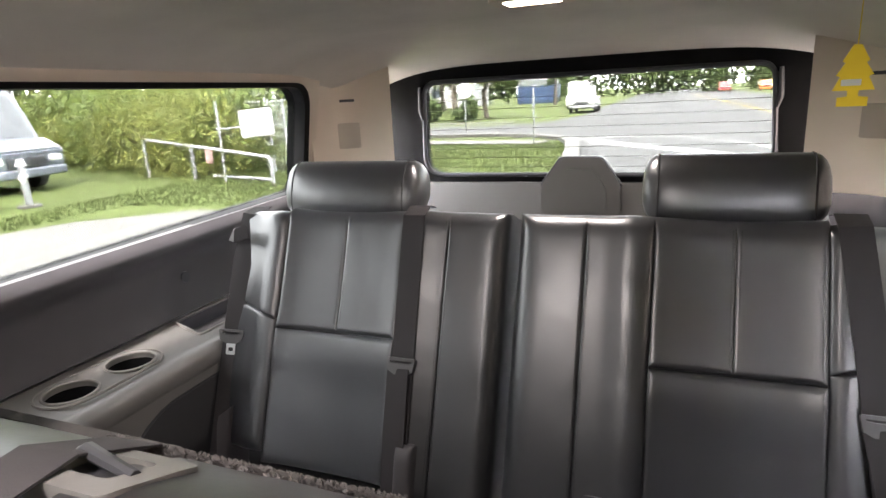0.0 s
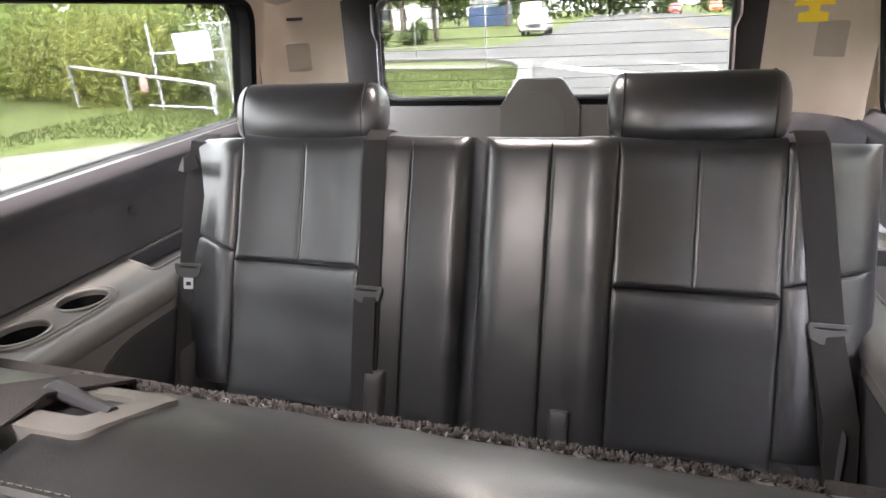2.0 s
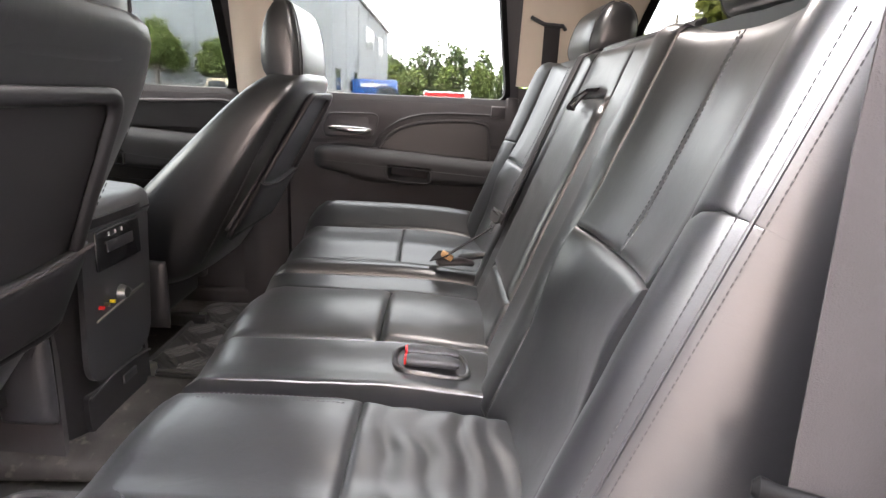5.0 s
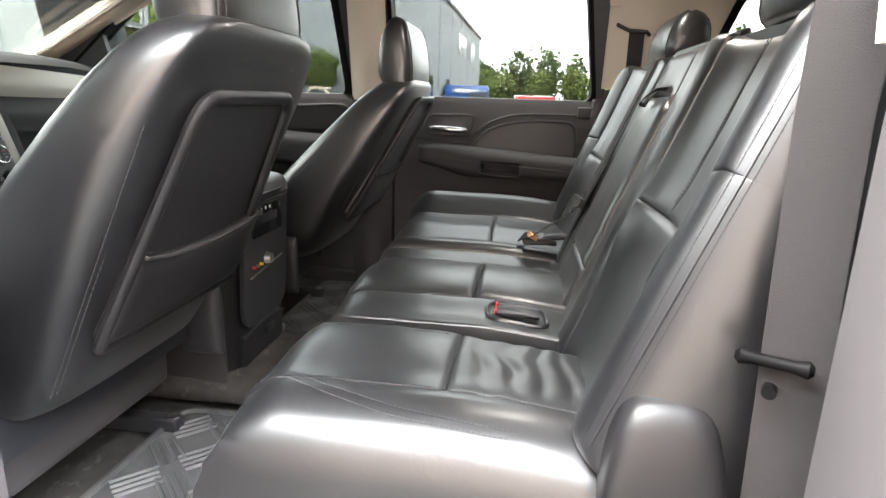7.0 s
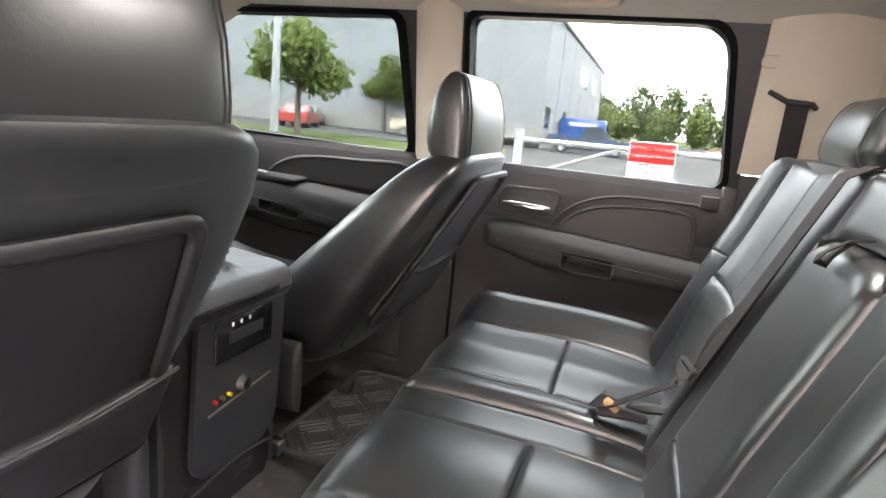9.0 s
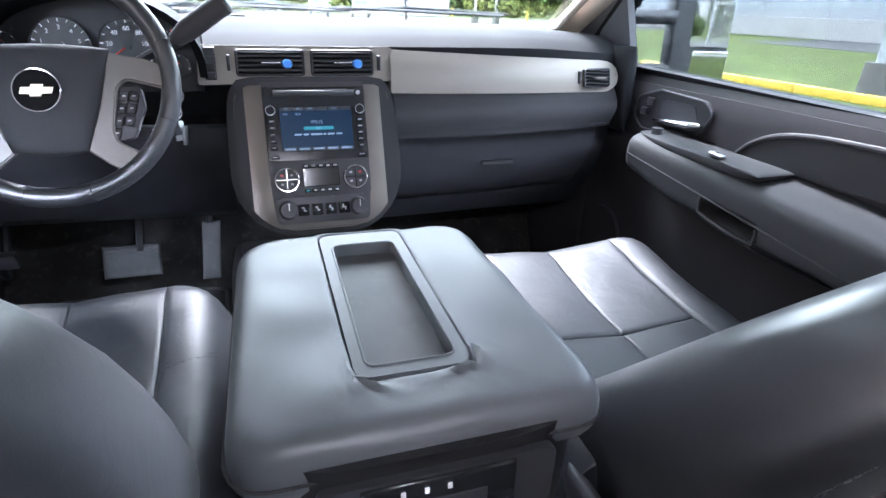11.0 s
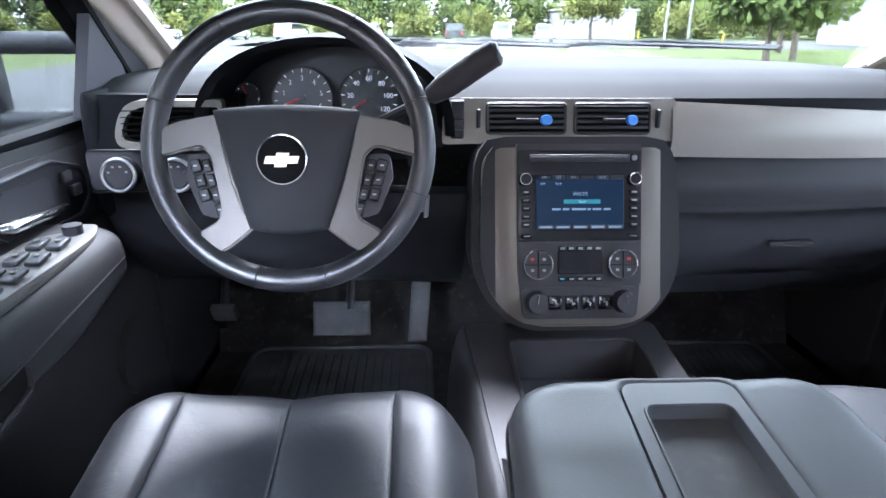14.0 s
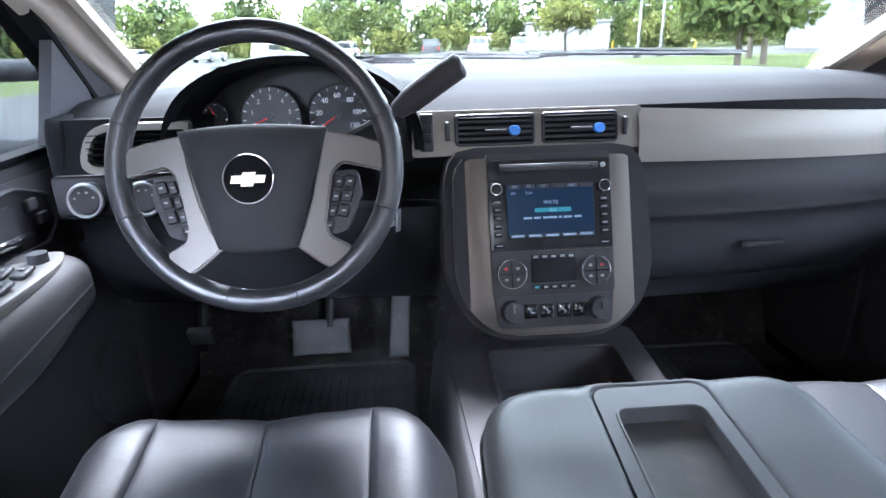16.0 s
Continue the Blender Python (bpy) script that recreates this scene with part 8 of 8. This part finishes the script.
for x, y, h in ((8.05, -12.35, 0.62), (11.0, -13.1, 0.86), (13.2, -13.7, 1.02)):
    part("post", tube([(x, y, G), (x, y, G + h)], 0.05, 8), GALV, bar)
part("low_rail", tube([(8.2, -12.6, G + 0.1), (10.4, -13.1, G + 0.12)], 0.035, 8), GALV, bar)
part("warning_plate", box(0.3, 0.02, 0.32, (10.2, -12.82, G + 0.62), 0.01, 2, Matrix.Rotation(radians(-15), 4, "Z")), PINK, bar, "faded pale red plate")


# road signs, lamps, poles
def sign_post(x, y, h, w, sh, label, mat=None, round_=False):
    t = thing("road_sign", label, "road sign", (x, y, G), "road signs")
    part("post", tube([(0, 0, 0), (0, 0, h)], 0.035, 8), GALV, t)
    if round_:
        part("plate", disc(w / 2, 0.02, 24, (0, 0.04, h - sh / 2), Matrix.Rotation(radians(90), 4, "X")), mat or WHITE, t)
    else:
        part("plate", box(w, 0.02, sh, (0, 0.04, h - sh / 2), 0.02, 2), mat or GALV, t)
    return t


sign_post(4.2, -21.6, 2.75, 0.95, 0.8, "grey back of a road sign on a post")
sign_post(9.0, -28.5, 2.3, 0.7, 0.7, "white round sign on a post", WHITE, True)


def lamp_post(x, y, h, label):
    t = thing("lamp_post", label, "lamp post", (x, y, G), "lamp posts")
    part("base", disc(0.32, 0.75, 20, (0, 0, 0.37), None, None, 0.28), CONCRETE, t, "round concrete base")
    part("pole", tube([(0, 0, 0.7), (0, 0, h)], [0.11, 0.07], 10), GALV, t)
    part("arm", tube([(0, 0, h - 0.05), (-0.7, 0, h + 0.05)], 0.04, 8), GALV, t)
    part("head", box(0.55, 0.28, 0.12, (-0.85, 0, h + 0.05), 0.04), GALV, t)
    return t


lamp_post(12.7, 8.1, 7.0, "grey lamp post on a round concrete base")
lamp_post(18.1, 45, 7.0, "slim pale lamp post by the lot")
lamp_post(20.3, 46, 7.0, "slim pale lamp post by the lot")
lamp_post(95, -11, 9.0, "slim lamp post over the parked cars")
for px, py in ((31, -28), (60, -24)):
    po = thing("utility_pole", "tall brown wooden utility pole", "utility pole", (px, py, G), "utility poles")
    part("pole", tube([(0, 0, 0), (0, 0, 10)], [0.17, 0.12], 10), BARK, po)
    part("crossarm", box(2.4, 0.1, 0.12, (0, 0, 9.2), 0.01), BARK, po)

# barrier gate with its notice
gate = thing("swing_gate", "white steel swing gate with diagonal braces", "gate")
part("top_rail", tube([(7.0, 0.25, 0.62), (7.0, -3.6, 0.66)], 0.035, 10), PAINT, gate)
part("low_rail", tube([(7.0, 0.25, 0.12), (7.0, -3.6, 0.20)], 0.03, 10), PAINT, gate)
for y0, y1 in ((0.2, -1.0), (-2.0, -1.0), (-2.0, -3.4)):
    part("brace", tube([(7.0, y0, 0.14), (7.0, y1, 0.62)], 0.022, 8), PAINT, gate)
part("hinge_post", tube([(7.0, 0.3, G), (7.0, 0.3, 0.75)], 0.06, 12), PAINT, gate)
part("latch_post", tube([(7.0, -3.65, G), (7.0, -3.65, 0.75)], 0.06, 12), PAINT, gate)
bol = thing("bollard", "yellow steel bollard on a concrete pad", "bollard")
part("post", tube([(7.4, 0.55, G), (7.4, 0.55, 0.12), (7.4, 0.55, 0.17)], [0.08, 0.08, 0.03], 14), YLINE, bol)
part("pad", box(1.0, 1.0, 0.14, (7.4, 0.6, G + 0.06), 0.03), CONCRETE, bol)
sg = thing("warning_sign", "red and white trespass warning sign on the gate", "sign")
part("board", box(0.012, 0.55, 0.56, (6.945, -1.385, 0.47), 0.004), WHITE, sg)
part("red_field", box(0.006, 0.53, 0.24, (6.937, -1.385, 0.615), 0.002), RED, sg, "red upper field")
SM = lambda y, z: Matrix.Translation((6.931, y, z)) @ Matrix.Rotation(radians(-90), 4, "Z") @ Matrix.Rotation(radians(90), 4, "X")
lettering("writing", "THIS FACILITY IS UNDER", 0.047, SM(-1.385, 0.67), WHITE, sg)
lettering("writing", "24 HOUR SURVEILLANCE", 0.047, SM(-1.385, 0.575), WHITE, sg)
lettering("writing", "TRESPASSERS", 0.062, Matrix.Translation((0, 0, 0)) @ SM(-1.385, 0.455), BLACK, sg)
lettering("writing", "WILL BE", 0.062, SM(-1.385, 0.37), BLACK, sg)
part("text_bar", box(0.004, 0.4, 0.045, (6.936, -1.385, 0.28), 0.0), BLACK, sg)


# vehicles
def profile_body(pts, w, mat, name, parent, inset=0.0, bev=0.05):
    """A body from a side outline (length, height), with a width and rounded edges."""
    bm = plate(pts, lambda a, b: (a, -w / 2, b), (0, w, 0))
    bmesh.ops.bevel(bm, geom=[e for e in bm.edges], offset=bev, segments=2, affect="EDGES", clamp_overlap=True)
    return part(name, bm, mat, parent)


def vehicle(kind, paint, x, y, turn, label, group="parked vehicles"):
    t = thing({"pickup": "pickup_truck", "suv": "car", "sedan": "car", "van": "van"}[kind], label, {"pickup": "pickup truck", "suv": "car", "sedan": "car", "van": "van"}[kind], (x, y, G), group)
    t.rotation_euler = (0, 0, radians(turn))
    P = PAINTS[paint]
    if kind == "pickup":
        L, W, hb, gh = 5.6, 1.95, 1.05, [(-0.6, 1.02), (1.35, 1.02), (0.75, 1.85), (-0.35, 1.88)]
        body = [(-2.8, 0.45), (2.75, 0.4), (2.8, 0.95), (1.4, 1.12), (-2.75, 1.15)]
    elif kind == "suv":
        L, W, hb, gh = 4.9, 1.9, 1.0, [(-2.3, 1.0), (1.2, 1.0), (0.6, 1.72), (-2.1, 1.75)]
        body = [(-2.45, 0.4), (2.4, 0.35), (2.42, 0.85), (1.3, 1.06), (-2.42, 1.1)]
    elif kind == "van":
        L, W, hb, gh = 5.6, 2.05, 1.2, [(-2.7, 1.15), (2.35, 1.15), (1.65, 2.45), (-2.7, 2.55)]
        body = [(-2.8, 0.4), (2.75, 0.35), (2.8, 1.0), (2.3, 1.25), (-2.78, 1.25)]
    else:
        L, W, hb, gh = 4.7, 1.82, 0.9, [(-1.7, 0.9), (1.1, 0.9), (0.35, 1.42), (-1.0, 1.44)]
        body = [(-2.35, 0.35), (2.3, 0.3), (2.35, 0.68), (1.2, 0.92), (-1.8, 0.98), (-2.33, 0.9)]
    profile_body(body, W, P, "body", t)
    cab = profile_body(gh, W - 0.22, P, "cabin", t, bev=0.09)
    g0, g1, g2, g3 = gh
    top = min(g2[1], g3[1])
    for s in (1, -1):
        part("side_window", plate([(g0[0] + 0.15 if kind != "van" else 0.6, g0[1] + 0.1), (g1[0] - 0.28, g0[1] + 0.1), (g2[0] - 0.08, top - 0.13), (g3[0] + 0.14 if kind != "van" else 0.6, top - 0.13)], lambda a, b: (a, s * (W / 2 - 0.105), b), (0, -s * 0.01, 0)), CARGLASS, cab)
    dx, dz = g2[0] - g1[0], g2[1] - g1[1]
    part("windscreen", plate([(-0.72, 0.12), (0.72, 0.12), (0.64, 0.9), (-0.64, 0.9)], lambda a, b: (g1[0] + dx * b + 0.012, a, g1[1] + dz * b + 0.012), (-0.02, 0, 0)), CARGLASS, cab)
    part("rear_window", plate([(-0.7, 0.2), (0.7, 0.2), (0.62, 0.85), (-0.62, 0.85)], lambda a, b: (g0[0] + (g3[0] - g0[0]) * b - 0.012, a, g0[1] + (g3[1] - g0[1]) * b), (0.02, 0, 0)), CARGLASS, cab)
    for fx in (-0.31 * L, 0.31 * L):
        for s in (1, -1):
            wh = part("wheel", disc(0.36, 0.24, 24, (fx, s * (W / 2 - 0.1), 0.36), Matrix.Rotation(radians(90), 4, "X")), TYRE, t)
            part("rim", disc(0.2, 0.03, 16, (fx, s * (W / 2 + 0.025), 0.36), Matrix.Rotation(radians(90), 4, "X")), GALV, wh)
    for s in (1, -1):
        part("headlight", box(0.06, 0.34, 0.16, (L / 2 - 0.03, s * (W / 2 - 0.28), 0.78), 0.03), WHITE, t)
        part("tail_light", box(0.05, 0.16, 0.3, (-L / 2 + 0.02, s * (W / 2 - 0.14), 0.85), 0.02), RED, t)
    part("grille", box(0.05, 1.0, 0.24, (L / 2 - 0.02, 0, 0.72), 0.02), BLACK, t)
    part("bumper", box(0.16, W - 0.1, 0.22, (L / 2 - 0.02, 0, 0.47), 0.05), GALV if kind == "pickup" else P, t)
    return t


vehicle("pickup", "white", 6.4, -50, 92, "white pickup truck coming up the road")
vehicle("van", "white", 8.2, -60, 92, "white van behind the pickup")
vehicle("van", "slate", 16.9, -10.9, 184, "slate grey van with a broad dark windscreen on the grass")
vehicle("pickup", "dark_blue", 40, 2.6, -85, "dark pickup truck beside the building")
vehicle("pickup", "tan", 37, 12.6, -90, "tan pickup truck by the wall")
vehicle("suv", "silver", -6.3, 60, 165, "silver car parked facing away")
for k, (c, kd) in enumerate((("white", "sedan"), ("red", "suv"), ("silver", "sedan"), ("blue", "sedan"), ("white", "suv"), ("black", "sedan"), ("white", "sedan"), ("red", "sedan"))):
    vehicle(kd, c, 58 + 5.2 * k, -8.5 - 0.9 * k, 75, {"white": "white", "red": "dark red", "silver": "silver", "blue": "blue", "black": "black"}[c] + " car in a parked row")
for k, (c, kd) in enumerate((("white", "sedan"), ("silver", "sedan"), ("white", "suv"), ("black", "suv"), ("white", "pickup"), ("silver", "suv"))):
    vehicle(kd, c, -26 + 6.5 * k if k < 3 else -10 + 4.6 * k, 63 + 2 * (k % 2), 80, {"white": "white", "silver": "silver", "black": "black"}[c] + " car parked ahead by the trees")
for k, c in enumerate(("red", "orange", "white", "orange", "red")):
    vehicle("suv", c, -8 - 6 * k, -118 + 3 * k, 85, ("red", "orange", "white", "orange", "dark red")[k] + " vehicle parked far down the road")
for k, c in enumerate(("red", "silver", "white", "dark_blue")):
    vehicle("sedan", c, 34 + 5 * k, 21 + 2.5 * k, 20, ("dark red", "silver", "white", "dark blue")[k] + " car beyond the grass island")
tl = thing("trailer", "low flatbed trailer with rails", "trailer")
part("bed", box(0.9, 3.2, 0.12, (40.5, 7.6, G + 0.62), 0.03), GALV, tl)
for y in (6.6, 8.6):
    part("wheel", disc(0.32, 0.22, 20, (40.1, y, G + 0.32), Matrix.Rotation(radians(90), 4, "Y")), TYRE, tl)
bt = thing("box_truck", "blue box truck by the building", "truck")
part("box", box(2.4, 3.6, 1.5, (50, 4.2, G + 1.7), 0.06), PAINTS["blue"], bt)
part("text_bar", box(0.02, 2.2, 0.28, (48.78, 4.2, G + 2.0), 0.0), WHITE, bt)
part("chassis", box(2.2, 4.8, 0.3, (50, 4.0, G + 0.75), 0.04), BLACK, bt)
for y in (2.6, 5.6):
    part("wheel", disc(0.45, 0.3, 20, (48.9, y, G + 0.45), Matrix.Rotation(radians(90), 4, "Y")), TYRE, bt)

# buildings
bd = thing("warehouse", "large grey warehouse with a pale stone base", "building")
part("wall", box(42, 56, 9.2, (62.2, 34.2, G + 4.6), 0.05, 1), WALLGREY, bd)
part("parapet", box(42.4, 56.4, 0.35, (62.2, 34.2, G + 9.3), 0.05, 1), STONE, bd)
part("stone_base", box(42.3, 56.3, 1.5, (62.2, 34.2, G + 0.75), 0.03, 1), STONE, bd)
for k in range(8):
    part("panel_joint", box(0.03, 0.06, 7.6, (41.19, 9.5 + 6 * k, G + 5.3)), BLACK, bd)
for k in range(5):
    part("panel_joint", box(0.06, 0.03, 7.6, (47 + 7 * k, 6.19, G + 5.3)), BLACK, bd)
for x in (60, 62.4, 64.8, 72, 74.4):
    w = part("window", box(1.6, 0.06, 2.0, (x, 6.18, G + 6.6), 0.02, 1), CARGLASS, bd)
    part("frame", box(1.75, 0.04, 2.15, (x, 6.19, G + 6.6), 0.02, 1), GALV, w)
for x in (43.2, 52):
    part("door", box(1.8, 0.08, 3.0, (x, 6.17, G + 1.5), 0.02, 1), CARGLASS, bd)
wb = thing("white_building", "long low white building among the trees ahead", "building")
part("wall", box(9.4, 8, 3.4, (22.7, 82, G + 1.7), 0.05, 1), WALLWHITE, wb)
part("roof", box(10, 8.6, 0.25, (22.7, 82, G + 3.5), 0.05, 1), STONE, wb)
for k in range(5):
    part("panel_joint", box(0.04, 0.04, 3.1, (19.4 + 1.7 * k, 77.97, G + 1.7)), GALV, wb)
for k, (x, y) in enumerate(((26.5, 77), (27.6, 77.2), (30, 60))):
    yb = thing("bollard", "yellow steel bollard at the lot's edge", "bollard", (x, y, G), "yellow bollards")
    part("post", tube([(0, 0, 0), (0, 0, 1.1)], 0.11, 12), YLINE, yb)
house = thing("far_house", "pale house behind trees down the road", "building")
part("wall", box(14, 9, 4.2, (34, -88, G + 2.1), 0.05, 1), WALLWHITE, house)
part("roof", plate([(-8, 0), (8, 0), (6, 2.4), (-6, 2.4)], lambda a, b: (34 + a, -93, G + 4.2 + b), (0, 10, 0)), STONE, house, "", False)
for k in range(4):
    part("window", box(1.3, 0.06, 1.4, (29 + 3.3 * k, -83.47, G + 2.2), 0.02, 1), CARGLASS, house)
cont = thing("container", "dark blue shipping container down the road", "container")
part("box", box(6, 2.5, 2.6, (19, -92, G + 1.3), 0.05, 1), PAINTS["dark_blue"], cont)

sp = thing("standpipe", "grey steel standpipe with pale caps in the grass", "standpipe", (11.8, -9.4, G))
part("pipe", tube([(0, 0, 0), (0, 0, 0.85)], 0.07, 12), GALV, sp)
part("base_plate", disc(0.22, 0.05, 16, (0, 0, 0.03)), CONCRETE, sp)
part("cap", disc(0.1, 0.12, 14, (0, 0, 0.9), None, None, 0.05), WHITE, sp)
for d in (-1, 1):
    part("outlet", tube([(0, 0, 0.62), (0.12 * d, -0.1 * d, 0.62), (0.2 * d, -0.16 * d, 0.6)], [0.05, 0.06, 0.07], 12), WHITE, sp)
part("cabinet", box(0.5, 0.4, 0.7, (0.5, 0.6, 0.35), 0.03), PLASTIC, sp)
# trees
for k, (x, y, h, r, m, n) in enumerate((
        (14.9, 25.5, 4.6, 2.6, LEAF, 3600), (19.5, 31, 5.4, 2.8, LEAF2, 3000), (24, 40, 6, 3, LEAF, 2400), (14.5, 52, 5, 2.6, LEAF2, 1800),
        (40, 17.6, 5.6, 1.7, LEAF, 2200), (40, 13.6, 4.6, 1.5, LEAF, 2000), (26, 16, 5.6, 2.4, LEAF, 2400),
        (17, -22, 6.5, 3.2, LEAF2, 3600), (24, -25, 9.5, 4.2, LEAF, 3600), (31, -22, 9, 4, LEAF, 3200), (38, -20, 9.5, 4.4, LEAF2, 3000), (44, -25, 11, 5, LEAF, 3000),
        # The last three stand west of the car, added to cut sky light there.
        (13, -45, 6, 3, LEAF, 2200), (18, -52, 8, 3.6, LEAF, 2200), (24, -60, 9, 4, LEAF3, 2000), (14, -78, 8, 4, LEAF3, 1800), (26, -70, 8, 4, LEAF, 1800), (-14, -75, 9, 4.5, LEAF3, 1800), (-20, -60, 8, 4, LEAF, 1800), (-9.5, -6.5, 9, 4, LEAF, 3600), (-10, 0.5, 10, 4.2, LEAF2, 3600), (-9, 7.5, 9, 4, LEAF, 3200))):
    tree(x, y, h, r, m, ("green", "yellow-green", "dark green")[(LEAF, LEAF2, LEAF3).index(m)] + " broadleaf tree with a loose crown", 40 + k, int(n * 1.7))
woods = thing("woods", "belt of mixed green woods in the distance", "woods", kind="stuff")
rng = random.Random(8)


def belt(x0, y0, x1, y1, n, h, depth, count, size, mat, seed):
    sp = []
    for k in range(n):
        t = (k + rng.random()) / n
        hh = h * rng.uniform(0.65, 1.2)
        sp.append((x0 + (x1 - x0) * t + rng.uniform(-depth, depth) * 0.4, y0 + (y1 - y0) * t + rng.uniform(-depth, depth) * 0.5, G + hh * rng.uniform(0.42, 0.62), depth * 0.5, depth * 0.5, hh * 0.5))
    foliage("canopy", leaves(int(count * 1.6), sp, size, seed), mat, woods)


belt(-90, 92, 110, 98, 60, 11, 6, 16000, 0.5, LEAF3, 21)
belt(-70, 88, 62, 89, 50, 6.5, 4, 15000, 0.36, LEAF, 22)
belt(-60, 80, 16, 82, 26, 3.2, 2.4, 6000, 0.26, LEAF2, 23)
belt(29, 80, 66, 76, 18, 4.0, 2.8, 5000, 0.30, LEAF2, 33)
belt(46, 84, 100, 80, 20, 7, 4, 5000, 0.4, LEAF, 24)
belt(150, -40, 150, 40, 30, 12, 6, 9000, 0.6, LEAF3, 25)
belt(130, -40, 134, 30, 26, 7, 5, 7000, 0.45, LEAF, 26)
belt(40, -34, 120, -20, 30, 9, 5, 9000, 0.42, LEAF3, 27)
belt(20, -112, 70, -60, 30, 9, 5, 8000, 0.45, LEAF3, 28)
belt(-60, -150, 22, -125, 36, 9, 6, 8000, 0.5, LEAF3, 29)
belt(-16, -40, -40, -100, 22, 8, 5, 5000, 0.45, LEAF3, 30)
belt(12, -40.5, 36, -44, 18, 1.6, 1.2, 5000, 0.16, LEAF3, 31)
belt(-70, -40, -60, 80, 30, 10, 6, 6000, 0.6, LEAF3, 32)
blades = thing("grass", "short uneven grass blades by the car", "grass", kind="stuff")
rg = np.random.default_rng(5)
n = 26000
px, py = rg.uniform(1.8, 11, n), rg.uniform(-22, -4.6, n)
keep = ~((px > 5.8) & (px < 9.6) & (py > -9.8) & (py < -5)) & (px > 1.8 + np.maximum(0, (-py - 12) * 0.12))
px, py = px[keep], py[keep]
n = len(px)
an, hh, ww = rg.uniform(0, 6.3, n), rg.uniform(0.03, 0.09, n), 0.02
v = np.zeros((n, 3, 3))
v[:, 0] = np.stack([px - np.cos(an) * ww, py - np.sin(an) * ww, np.full(n, G)], 1)
v[:, 1] = np.stack([px + np.cos(an) * ww, py + np.sin(an) * ww, np.full(n, G)], 1)
v[:, 2] = np.stack([px + rg.uniform(-0.03, 0.03, n), py + rg.uniform(-0.03, 0.03, n), G + hh], 1)
me = bpy.data.meshes.new("blades")
me.from_pydata(v.reshape(-1, 3).tolist(), [], np.arange(3 * n).reshape(-1, 3).tolist())
foliage("blade_field", me, GRASS, blades)
